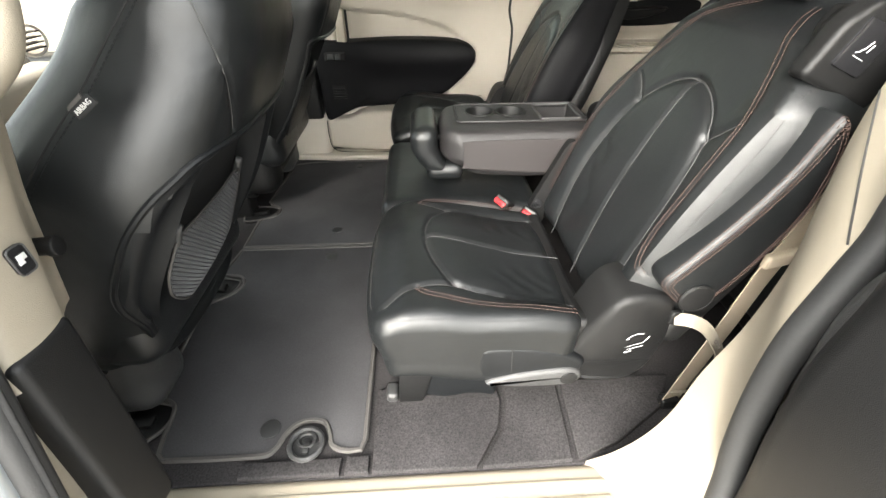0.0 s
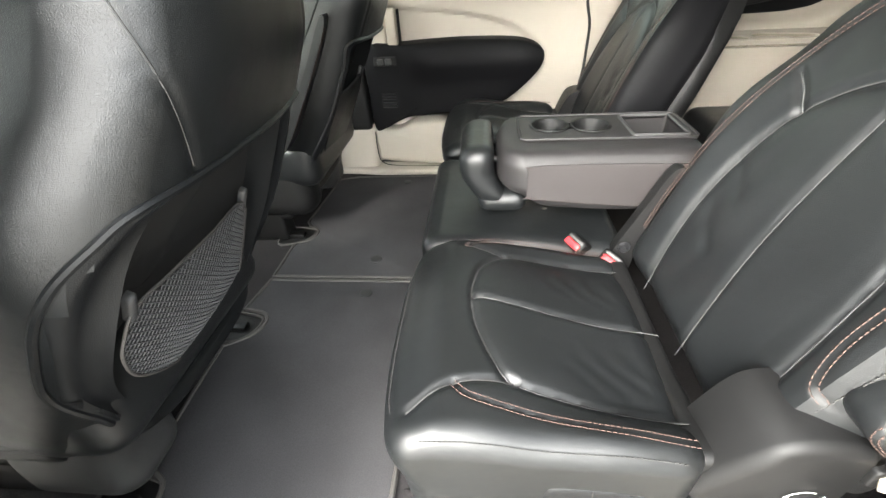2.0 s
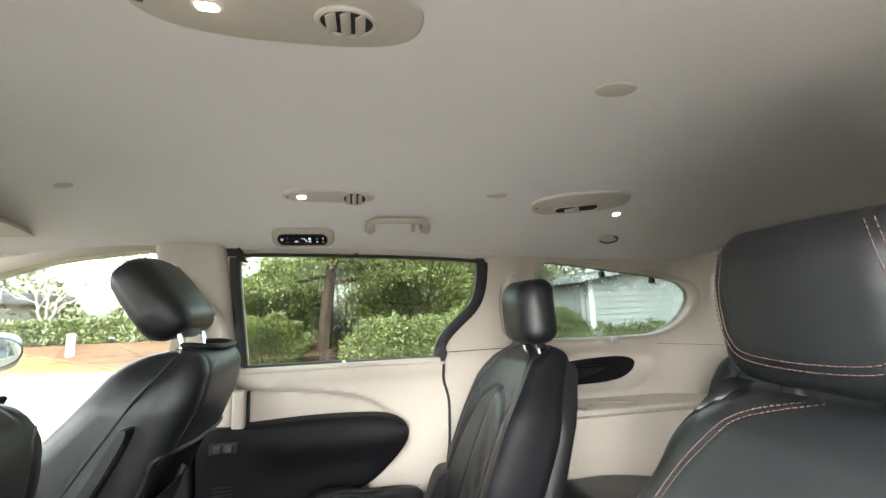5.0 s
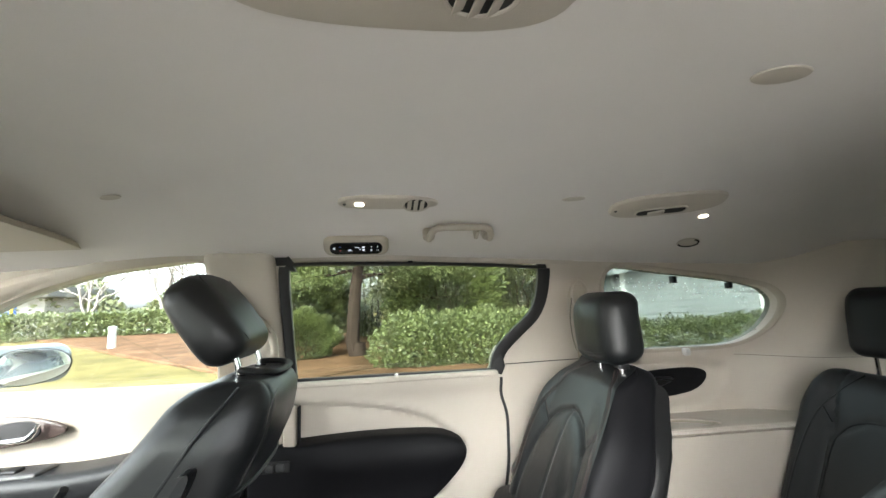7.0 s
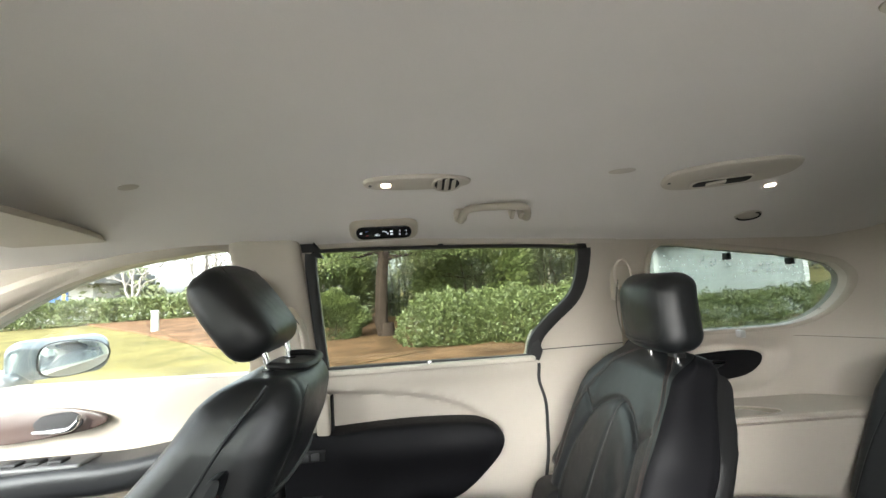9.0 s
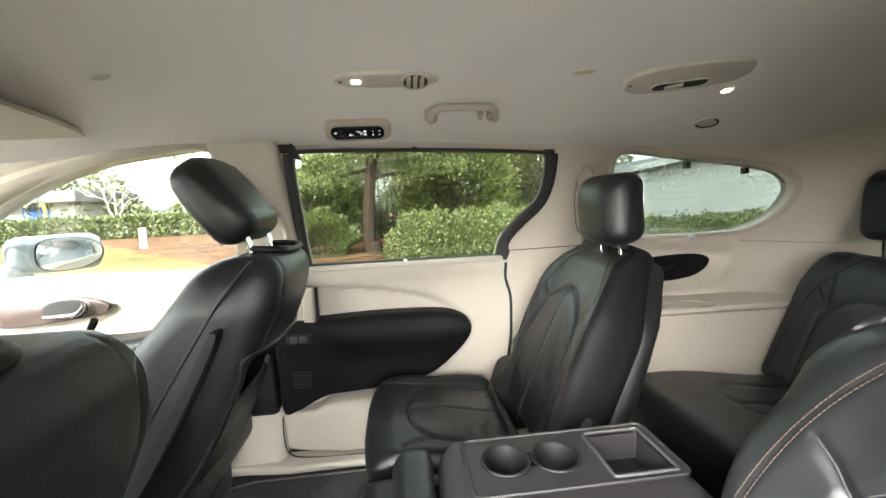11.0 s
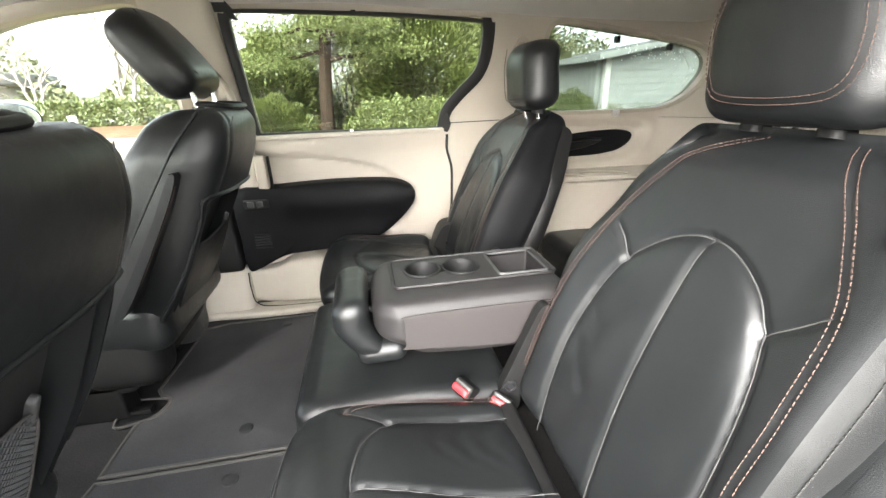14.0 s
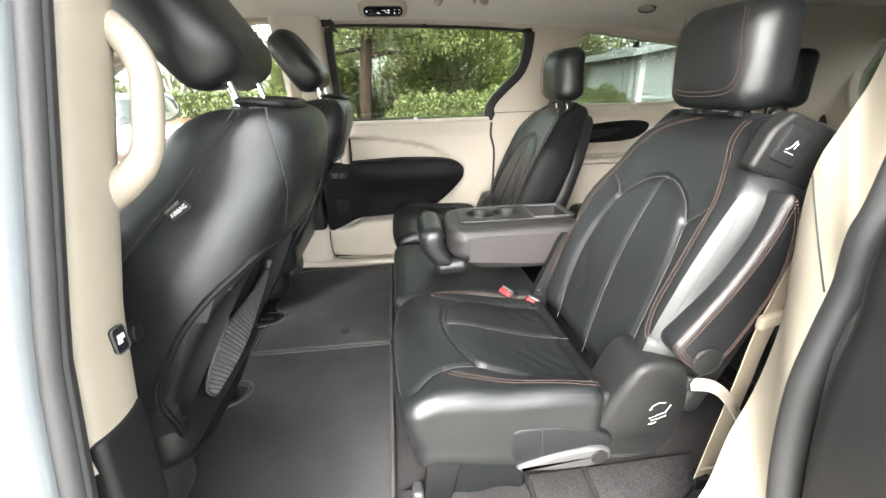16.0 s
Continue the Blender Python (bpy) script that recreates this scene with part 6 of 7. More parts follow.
    put("grab_bar", tube(spline([(1.066, -0.074, 0.810), (1.09, -0.083, 0.809), (1.118, -0.084, 0.806), (1.137, -0.064, 0.803), (1.143, 0.0, 0.801), (1.137, 0.064, 0.803), (1.118, 0.084, 0.806), (1.09, 0.083, 0.809), (1.066, 0.074, 0.810)], 6), 0.0085, 10, False, 0.85), PLASTIC, hr)
    return seat


driver = front_seat(0.895, 1, "driver_seat", "black leather driver seat with net pocket behind", True)
passenger = front_seat(1.705, -1, "passenger_seat", "black leather passenger seat with folded armrest", False, 0.105)
# airbag tag in the driver seat's side seam
tm = Matrix(((0.83, -0.555, 0, 1.024), (0, 0, -1, 0.6465), (0.555, 0.83, 0, 0.681), (0, 0, 0, 1))) @ Matrix.Scale(1.2, 4)
tag = part("airbag_tag", moved(plate(rrect(0.028, 0.0105, 0.0015), 0.002, 0.0006), tm), DARK_GAP, driver, "black AIRBAG tag with white lettering")
part("lettering", text_geo("AIRBAG", 0.0064, tm @ pose(0, 0, 0.0024)), WHITE, tag, smooth=False)
part("tag_fold", moved(plate(np.array([(-0.015, 0.0052), (0.006, 0.0052), (0.008, 0.009), (-0.012, 0.0085)]), 0.0015, 0.0005), tm), BINDING, tag)
# the passenger's folded inner armrest
arm_loop = spline([(-0.012, 0.0), (-0.008, 0.1), (-0.003, 0.22), (0.002, 0.30), (0.012, 0.325), (0.024, 0.315), (0.030, 0.25), (0.033, 0.12), (0.031, 0.02), (0.010, -0.03)], 6, True)
pa = part("armrest", plate(arm_loop, 0.06, 0.011, axes((0.848, 1.432, 0.375), (0.86, 0, -0.51), (0.55, 0.06, 0.93), (0, 1, 0))), LEATHER, passenger, "folded-up black leather armrest")
arm_at = axes((0.848, 1.432, 0.375), (0.86, 0, -0.51), (0.55, 0.06, 0.93), (0, 1, 0))
strip_loop = spline([(0.014, 0.0), (0.016, 0.1), (0.017, 0.22), (0.013, 0.30), (0.016, 0.328), (0.027, 0.318), (0.034, 0.25), (0.037, 0.12), (0.035, 0.02), (0.022, -0.025)], 6, True)
strip = part("rear_strip", plate(strip_loop, 0.064, 0.004, lambda v: arm_at(v + np.array([0, 0, -0.002]))), VINYL, pa, "dark armrest edge with copper stitching")
for c in (0.004, 0.010, 0.050, 0.056):
    q = spline([(0.0355, 0.03, c), (0.0373, 0.12, c), (0.0345, 0.25, c), (0.029, 0.312, c)], 10)
    part("stitching", stitches(arm_at(q), up=(1, 0, 0)), COPPER, strip)


# third-row seats
def third_seat(yc, w, name, label):
    seat = thing(name, label, "car seat", "third-row seats")
    def pad(p):
        pl = groove(p[:, :2], [[(2.7, yc + w * 0.26), (2.40, yc + w * 0.24), (2.33, yc + w * 0.1), (2.33, yc - w * 0.1), (2.40, yc - w * 0.24), (2.7, yc - w * 0.26)], [(2.33, yc), (2.7, yc)]], 0.007)
        top = smooth01(0.2, 0.27, p[:, 2])
        return p + np.column_stack([0.03 * smooth01(0.22, 0.1, p[:, 2]) * (p[:, 0] < 2.3), p[:, 0] * 0, top * (-0.05 * smooth01(2.25, 2.7, p[:, 0]) - 0.007 * pl)])

    part("cushion", rbox((2.115, yc - w / 2, 0.10), (2.74, yc + w / 2, 0.292), 0.045, 0.012, pad), LEATHER, seat)
    lean = radians(24)
    o = np.array([2.70, yc, 0.20])
    vd, wd = np.array([math.sin(lean), 0, math.cos(lean)]), np.array([-math.cos(lean), 0, math.sin(lean)])

    def bend(p):
        u, v, ww = p[:, 0], p[:, 1], p[:, 2]
        f = smooth01(-0.03, 0.04, ww)
        t = np.abs(u) / (w / 2)
        k = np.column_stack([u / w, v])
        rel = 0.03 * smooth01(0.6, 0.95, t) - 0.006 * groove(k, [[(-0.3, 0.0), (-0.3, 0.27), (-0.12, 0.34), (0.12, 0.34), (0.3, 0.27), (0.3, 0.0)], [(-0.36, 0.5), (-0.28, 0.3)], [(0.36, 0.5), (0.28, 0.3)], [(-0.43, 0.50), (-0.33, 0.41)], [(0.43, 0.50), (0.33, 0.41)]], 0.012)
        uu = u * (1 - 0.16 * smooth01(0.34, 0.52, v))
        return o + np.outer(uu, U_DIR) + np.outer(v, vd) + np.outer(ww + rel * f - 0.03 * smooth01(0.42, 0.52, v), wd)

    back = part("backrest", rbox((-w / 2, 0.0, -0.06), (w / 2, 0.505, 0.06), 0.045, 0.008, bend), LEATHER, seat)
    for side in (-1, 1):
        for ln in ([(0.24, 0.485), (0.29, 0.44), (0.36, 0.36), (0.40, 0.27), (0.42, 0.15), (0.425, 0.02)], [(0.36, 0.36), (0.30, 0.315)], [(0.0, 0.345), (0.12, 0.34), (0.22, 0.31), (0.27, 0.25), (0.285, 0.12), (0.29, 0.02)]):
            l = spline([(side * a * w, b, 0.0595) for a, b in ln], 6)
            part("seam", tube(bend(l), 0.0028, 6), VINYL, back)
    hr = part("headrest", moved(headrest_geo(0, 0, 0.215, 0.225, 0.10, 0), Matrix.Translation((2.935, yc + (0.08 if yc > MID else 0.0), 0.82))), VINYL, seat)
    for u in ((0.03, 0.13) if yc > MID else (-0.05, 0.05)):
        part("post", tube([(2.95, yc + u, 0.62), (2.945, yc + u, 0.75)], 0.0065, 8), CHROME, hr)
    part("pull_strap", tube(spline([(2.865, yc + 0.02, 0.66), (2.85, yc + 0.0, 0.70), (2.855, yc - 0.03, 0.715), (2.87, yc - 0.045, 0.69), (2.85, yc - 0.05, 0.64)], 6), 0.009, 8, False, 0.3), RUBBER, seat)
    part("riser", rbox((2.22, yc - w / 2 + 0.02, 0.0), (2.8, yc + w / 2 - 0.02, 0.14), 0.02, 0.1), PLASTIC, seat)
    return seat


third_seat(1.69, 0.52, "third_row_seat", "black leather third-row seat by the far quarter window")
third_seat(0.90, 0.52, "third_row_seat", "black leather third-row seat behind the near backrest")

# ---- floor mats and small things ----


def floor_mat(name, loop, label):
    mat = thing(name, label, "floor mat", "floor mats")
    part("carpet", plate(loop, 0.010, 0.004), MAT_PILE, mat)
    A = loop if area(loop) > 0 else loop[::-1]
    q = offset_loop(A, 0.002)
    part("binding", tube(np.column_stack([q, np.full(len(q), 0.0085)]), 0.0058, 6, True), BINDING, mat)
    return mat


NOTCH = spline([(1.04, 0.594), (1.065, 0.597), (1.08, 0.612), (1.092, 0.64), (1.11, 0.66), (1.138, 0.667), (1.166, 0.66), (1.18, 0.636), (1.188, 0.612), (1.205, 0.6), (1.225, 0.596)], 4)
mat_near_loop = densify(np.vstack([NOTCH, [(1.25, 0.598), (1.258, 0.62), (1.252, 1.28), (1.245, 1.298), (0.78, 1.298), (0.76, 1.17)], spline([(0.79, 1.165), (0.825, 1.155), (0.842, 1.125), (0.828, 1.085), (0.79, 1.055), (0.765, 1.04)], 4), [(0.775, 0.76)], spline([(0.80, 0.735), (0.825, 0.72), (0.835, 0.69), (0.838, 0.65), (0.845, 0.61)], 4), [(0.86, 0.596), (0.95, 0.594)]]), 0.02)
mat_a = floor_mat("floor_mat", mat_near_loop, "charcoal carpet floor mat with bound edge, by the open door")
mat_far_loop = densify(np.vstack([[(0.78, 1.312), (1.245, 1.312), (1.25, 1.33), (1.252, 1.96), (1.24, 1.985), (0.88, 1.985), (0.80, 1.96), (0.78, 1.62)], spline([(0.80, 1.59), (0.83, 1.57), (0.838, 1.54), (0.825, 1.505), (0.79, 1.49)], 4), [(0.78, 1.47)]]), 0.02)
mat_b = floor_mat("floor_mat", mat_far_loop, "charcoal carpet floor mat with bound edge, by the closed door")
for m, x, y, r in ((mat_a, 1.056, 0.652, 0.021), (mat_a, 1.085, 1.243, 0.018), (mat_b, 1.08, 1.40, 0.018), (mat_b, 1.1, 1.93, 0.016)):
    part("fixing", moved(plate(disc(r), 0.003, 0.0012), Matrix.Translation((x, y, 0.0095))), RUBBER, m)

# floor lock ring in the mat's notch
lock = thing("floor_lock", "round grey stowage lock ring set in the carpet", "floor latch")
part("ring", moved(tube([(0.032 * math.cos(a), 0.032 * math.sin(a), 0.008) for a in np.linspace(0, 2 * np.pi, 28, endpoint=False)], 0.006, 8, True), Matrix.Translation((1.138, 0.614, 0.006))), PLASTIC_GREY, lock)
part("plate", moved(plate(disc(0.03), 0.008, 0.002), Matrix.Translation((1.138, 0.614, 0.001))), PLASTIC_GREY, lock)
part("pull", moved(join(rbox((-0.008, -0.02, 0.0), (0.008, 0.006, 0.008), 0.003, 0.01), tube([(0.018 * math.cos(a), 0.008 + 0.014 * math.sin(a), 0.006) for a in np.linspace(0, 2 * np.pi, 18, endpoint=False)], 0.004, 6, True)), Matrix.Translation((1.138, 0.614, 0.008))), RUBBER, lock)
part("keyhole", moved(plate(disc(0.009), 0.002, 0.0005), Matrix.Translation((1.138, 0.62, 0.0092))), DARK_GAP, lock)

# front seat anchor wells along the mats' edge
for k, (x, y) in enumerate(((0.79, 0.68), (0.785, 1.105), (0.785, 1.535))):
    well = thing("anchor_well", "black plastic seat anchor cover in the floor", "floor cover", "anchor covers")
    loop = spline([(-0.06, -0.05), (0.0, -0.046), (0.032, -0.025), (0.046, 0.012), (0.032, 0.042), (-0.06, 0.046)], 4, True)
    part("dish", moved(plate(loop, 0.006, 0.002), Matrix.Translation((x, y, 0.0))), PLASTIC, well)
    part("lip", moved(tube(np.column_stack([loop, np.full(len(loop), 0.006)]), 0.004, 6, True), Matrix.Translation((x, y, 0.002))), BINDING, well)
    part("stop", moved(rbox((-0.045, -0.012, 0.0), (0.015, 0.016, 0.014), 0.004, 0.02), Matrix.Translation((x, y, 0.005))), PLASTIC, well)

# pull strap on the near seat's side, with its lettering
strap = thing("pull_strap", "beige webbing pull strap printed STOW, looped from the seat", "strap")
SP = spline([(1.822, 0.648, 0.300), (1.846, 0.636, 0.304), (1.872, 0.632, 0.290), (1.900, 0.632, 0.258), (1.925, 0.634, 0.222), (1.942, 0.638, 0.185), (1.950, 0.643, 0.160)], 8)


def ribbon(path, width, t=0.0022):
    p = np.array(path)
    tan = np.gradient(p, axis=0)
    tan /= np.linalg.norm(tan, axis=1, keepdims=True)
    n = np.cross(tan, np.array([0.25, -0.85, 0.5]))
    n /= np.linalg.norm(n, axis=1, keepdims=True)
    b = np.cross(tan, n)
    ring = [p + n * width / 2 + b * t / 2, p - n * width / 2 + b * t / 2, p - n * width / 2 - b * t / 2, p + n * width / 2 - b * t / 2]
    m = len(p)
    fs = [[i * m + k, i * m + k + 1, ((i + 1) % 4) * m + k + 1, ((i + 1) % 4) * m + k] for i in range(4) for k in range(m - 1)] + [[i * m for i in range(4)], [i * m + m - 1 for i in range(4)]]
    return np.concatenate(ring), fs


part("webbing", ribbon(SP, 0.022, 0.0035), STRAP_WEB, strap)
part("lettering", text_geo("STOW", 0.011, pose(1.903, 0.629, 0.255, 62, 0, 0) @ pose(0, 0, 0.0, 0, 0, -54)), DIM_PRINT, strap, smooth=False)
part("anchor", moved(plate(rrect(0.02, 0.03, 0.006), 0.008, 0.003), pose(1.826, 0.656, 0.298, 90, 0, 0)), PLASTIC, strap)

# near seat belt hanging beside the C pillar
belt = thing("seat_belt", "beige seat belt webbing beside the near C pillar", "seat belt")
part("webbing", ribbon(spline([(1.918, 0.668, 0.012), (1.930, 0.668, 0.11), (1.948, 0.668, 0.25), (1.962, 0.668, 0.38), (1.978, 0.665, 0.47), (2.005, 0.66, 0.62), (2.045, 0.655, 0.85), (2.06, 0.65, 1.0)], 8), 0.048), BELT_WEB, belt)
part("tongue", rbox((1.938, 0.652, 0.405), (2.0, 0.668, 0.432), 0.006, 0.02, lambda v: v + np.column_stack([v[:, 0] * 0, v[:, 0] * 0, 0.25 * (v[:, 0] - 1.97)])), BELT_WEB, belt)
part("stop_seam", rbox((1.902, 0.660, 0.052), (1.948, 0.667, 0.056), 0.0015, 0.02), STRAP_WEB, belt)
part("anchor", rbox((1.895, 0.655, 0.0), (1.935, 0.68, 0.03), 0.006, 0.02), PLASTIC, belt)

# far belt guide behind the far headrest
guide = thing("belt_guide", "beige belt height guide on the far C pillar", "belt guide")
GY = float(far_y(np.array(2.06), np.array(0.93)))
part("cover", rbox((2.02, GY - 0.025, 0.86), (2.09, GY + 0.01, 1.0), 0.02, 0.02), BEIGE, guide)
part("loop", tube([(2.05 + 0.028 * math.cos(a), GY - 0.035, 0.945 + 0.05 * math.sin(a)) for a in np.linspace(0, 2 * np.pi, 20, endpoint=False)], 0.004, 6, True), BEIGE_SOFT, guide)
part("webbing", ribbon(spline([(2.05, GY - 0.04, 0.91), (2.055, GY - 0.02, 0.75), (2.06, GY, 0.5)], 5), 0.045), BELT_WEB, guide)

# ---- ceiling fittings ----


def on_roof(x, y, drop=0.0):
    """A frame under the headliner at x, y: a along x, b across, c downwards."""
    e = 0.01
    z = float(roof_z(np.array(x), np.array(y)))
    dx = (float(roof_z(np.array(x + e), np.array(y))) - z) / e
    dy = (float(roof_z(np.array(x), np.array(y + e))) - z) / e
    a, b = Vector((1, 0, dx)).normalized(), Vector((0, 1, dy)).normalized()
    c = a.cross(b)
    c = -c if c.z > 0 else c
    b = c.cross(a)
    return Matrix(((a.x, b.x, c.x, x), (a.y, b.y, c.y, y), (a.z, b.z, c.z, z - drop), (0, 0, 0, 1)))


def vent_lamp(x, y, length, width, lamp_at, vent_at, label, turn=0, slats=True, lamp_side=0.0, vent_side=0.0):
    ob = thing("ceiling_lamp", label, "ceiling lamp", "ceiling lamps")
    m = on_roof(x, y) @ pose(0, 0, 0, 0, 0, turn)
    a = np.linspace(0, 2 * np.pi, 40, endpoint=False)
    loop = np.column_stack([length / 2 * np.sign(np.cos(a)) * np.abs(np.cos(a)) ** 0.75, width / 2 * np.sign(np.sin(a)) * np.abs(np.sin(a)) ** 0.75])
    part("bezel", moved(plate(loop, 0.010, 0.006), m), BEIGE_SOFT, ob)
    part("lens", moved(plate(rrect(0.022, 0.014, 0.005), 0.003, 0.001), m @ pose(lamp_at, lamp_side, 0.0095 if not lamp_side else 0.001)), LAMP_LENS, ob, "warm lit lamp lens")
    v = m @ pose(vent_at, vent_side, 0.0095)
    if slats:
        part("vent_cup", moved(plate(disc(0.031), 0.003, 0.001), v), DARK_GAP, ob)
        vr = part("vent_ring", moved(tube([(0.032 * math.cos(t), 0.032 * math.sin(t), 0.002) for t in np.linspace(0, 2 * np.pi, 28, endpoint=False)], 0.0035, 8, True), v), BEIGE_SOFT, ob)
        for c in (-0.017, -0.001, 0.015):
            h = math.sqrt(0.029 ** 2 - c * c) - 0.001
            part("slat", moved(rbox((-0.0062, -h, -0.001), (0.0062, h, 0.001), 0.0008, 0.1), v @ pose(c, 0, 0.005, 0, 28, 0)), BEIGE_SOFT, vr)
    else:
        part("vent_slot", moved(plate(rrect(0.125, 0.034, 0.016), 0.003, 0.001), v), DARK_GAP, ob)
        vr = part("vent_ring", moved(tube([(a, b, 0.002) for a, b in rrect(0.13, 0.038, 0.018)], 0.003, 6, True), v), BEIGE_SOFT, ob)
        part("slat", moved(rbox((-0.022, -0.012, 0.0), (0.02, 0.013, 0.006), 0.002, 0.02), v @ pose(-0.012, 0.0, 0.002, 12, 0, 14)), BEIGE_SOFT, vr)
    part("button", moved(plate(disc(0.004, 12), 0.002, 0.0006), m @ pose(-length / 2 + 0.016, 0, 0.0095)), PLASTIC_GREY, ob)
    return ob


vent_lamp(1.39, 1.69, 0.25, 0.06, -0.073, 0.068, "beige ceiling console with lit lamp and round air vent")
vent_lamp(1.39, 0.985, 0.31, 0.165, -0.075, 0.068, "large beige ceiling console with lit lamp and round air vent")
vent_lamp(2.118, 1.64, 0.29, 0.125, 0.132, -0.009, "oval beige ceiling console with open vent and lit lamp", 19, False, -0.112, -0.024)

# climate panel over the far window
panel = thing("climate_panel", "black rear climate display panel in a beige surround", "control panel")
cm = Matrix(((1, 0, 0, 1.297), (0, -0.77, -0.64, 1.884), (0, 0.64, -0.77, 1.109), (0, 0, 0, 1)))
part("surround", moved(plate(rrect(0.188, 0.074, 0.028), 0.058, 0.012), cm @ pose(0, 0, -0.05)), BEIGE, panel)
face = part("display", moved(plate(rrect(0.150, 0.044, 0.019), 0.004, 0.0015), cm @ pose(0, 0, 0.0075)), GLOSS, panel)
fm = cm @ pose(0, 0, 0.0117, 180, 0, 0)
part("readout", text_geo("70°", 0.0095, fm @ pose(-0.018, 0.004, 0)), SCREEN_TEXT, face, smooth=False)
marks = [rbox((x - w / 2, y - h / 2, 0), (x + w / 2, y + h / 2, 0.0006), 0.0002, 1) for x, y, w, h in ((0.0, -0.006, 0.009, 0.0018), (0.006, -0.004, 0.003, 0.004), (0.0105, 0.002, 0.0025, 0.007), (0.0205, 0.0045, 0.007, 0.005), (0.0205, -0.006, 0.0075, 0.006), (0.043, 0.006, 0.004, 0.004), (0.061, 0.006, 0.006, 0.0012), (0.043, -0.007, 0.002, 0.003), (0.061, -0.007, 0.003, 0.003), (-0.062, -0.001, 0.006, 0.003), (-0.061, -0.0045, 0.008, 0.0012))]
for mark in marks:
    part("display_mark", moved(mark, fm), SCREEN_TEXT, face, smooth=False)
for y, m in ((0.007, RED), (-0.008, BLUE)):
    part("display_mark", moved(rbox((-0.049, y - 0.0008, 0), (-0.042, y + 0.0008, 0.0006), 0.0002, 1), fm), m, face, smooth=False)

handle = thing("grab_handle", "beige folding grab handle on the headliner", "grab handle")
gm = Matrix(((1, 0, 0, 1.588), (0, -0.85, -0.53, 1.789), (0, 0.53, -0.85, 1.136), (0, 0, 0, 1)))
part("bar", moved(tube(spline([(-0.086, -0.030, -0.004), (-0.087, -0.020, 0.014), (-0.080, 0.014, 0.018), (-0.056, 0.030, 0.018), (0.056, 0.030, 0.018), (0.080, 0.014, 0.018), (0.087, -0.020, 0.014), (0.086, -0.030, -0.004)], 6), 0.0095, 10), gm), BEIGE, handle)
for e in (-0.086, 0.086):
    part("mount", moved(plate(rrect(0.034, 0.03, 0.012), 0.026, 0.006), gm @ pose(e, -0.026, -0.02)), BEIGE, handle)
part("coat_hook", moved(rbox((0.04, -0.02, -0.012), (0.052, 0.012, 0.02), 0.005, 0.01), gm), BEIGE, handle)

for x, y, w, h in ((1.858, 1.64, 0.06, 0.022), (1.868, 1.093, 0.064, 0.056), (0.77, 1.672, 0.05, 0.02)):
    cap = thing("headliner_cap", "beige oval cover cap in the headliner", "cover cap", "headliner caps")
    part("cap", moved(plate(np.column_stack([w / 2 * np.cos(np.linspace(0, 2 * np.pi, 24, endpoint=False)), h / 2 * np.sin(np.linspace(0, 2 * np.pi, 24, endpoint=False))]), 0.0025, 0.002), on_roof(x, y) @ pose(0, 0, 0, 0, 0, 14)), BEIGE_SOFT, cap)
hook = thing("belt_outlet", "beige round belt outlet in the headliner", "belt outlet")
hm2 = on_roof(2.342, 1.848)
part("rim", moved(plate(np.column_stack([0.038 * np.cos(np.linspace(0, 2 * np.pi, 24, endpoint=False)), 0.026 * np.sin(np.linspace(0, 2 * np.pi, 24, endpoint=False))]), 0.003, 0.002), hm2), BEIGE_SOFT, hook)
part("slot", moved(tube([(0.033 * math.cos(a), 0.021 * math.sin(a), 0.0035) for a in np.linspace(-2.6, 1.3, 26)], 0.0028, 6), hm2), DARK_GAP, hook)

for cy, side in ((1.72, 1), (0.92, -1)):
    visor = thing("sun_visor", "beige sun visor folded against the headliner", "sun visor", "sun visors")
    def flat(v):
        y = cy + side * (v[:, 1] - 1.72)
        return np.column_stack([v[:, 0], y, 1.113 + 0.075 * (1.9 - v[:, 1]) - 0.03 * (0.58 - v[:, 0]) + v[:, 2]])
    loop = spline([(0.572, 1.9), (0.598, 1.78), (0.605, 1.6), (0.603, 1.45), (0.57, 1.40), (0.42, 1.40), (0.37, 1.45), (0.36, 1.7), (0.365, 1.9), (0.42, 1.95), (0.52, 1.935)], 6, True)
    part("pad", plate(loop, 0.016, 0.007, flat), BEIGE_SOFT, visor)

# ---- outside ----
GZ = -0.45
# unseen ground: pale slab added to bounce light onto the headliner
tagged(mesh_object("pavement", rbox((-14, -9, GZ - 0.1), (16, 3.2, GZ + 0.03), 0.02, 2.0), BOUNCE_CONCRETE), "unseen concrete slab under the van, added to bounce light", "driveway", kind="structure")
bed_loop = spline([(0.3, 7.7), (2.0, 6.9), (4.5, 6.4), (9, 6.3), (14, 6.6), (16, 12), (12, 17), (2, 22), (-8, 30), (-18, 34), (-20, 30), (-14, 23), (-9.5, 18.2), (-5, 13.3), (-2.2, 10.3)], 6, True)
bed = tagged(mesh_object("mulch_bed", plate(bed_loop, 0.12, 0.05, lambda v: np.column_stack([v[:, 0], v[:, 1], GZ - 0.02 + v[:, 2]]), 0.05), MULCH), "reddish pine-straw mulch bed", "mulch bed", kind="structure")
road = tagged(mesh_object("road", rbox((-90, 33, GZ), (-16, 45, GZ + 0.06), 0.02, 20), CONCRETE), "pale street beyond the lawn", "road", kind="structure")


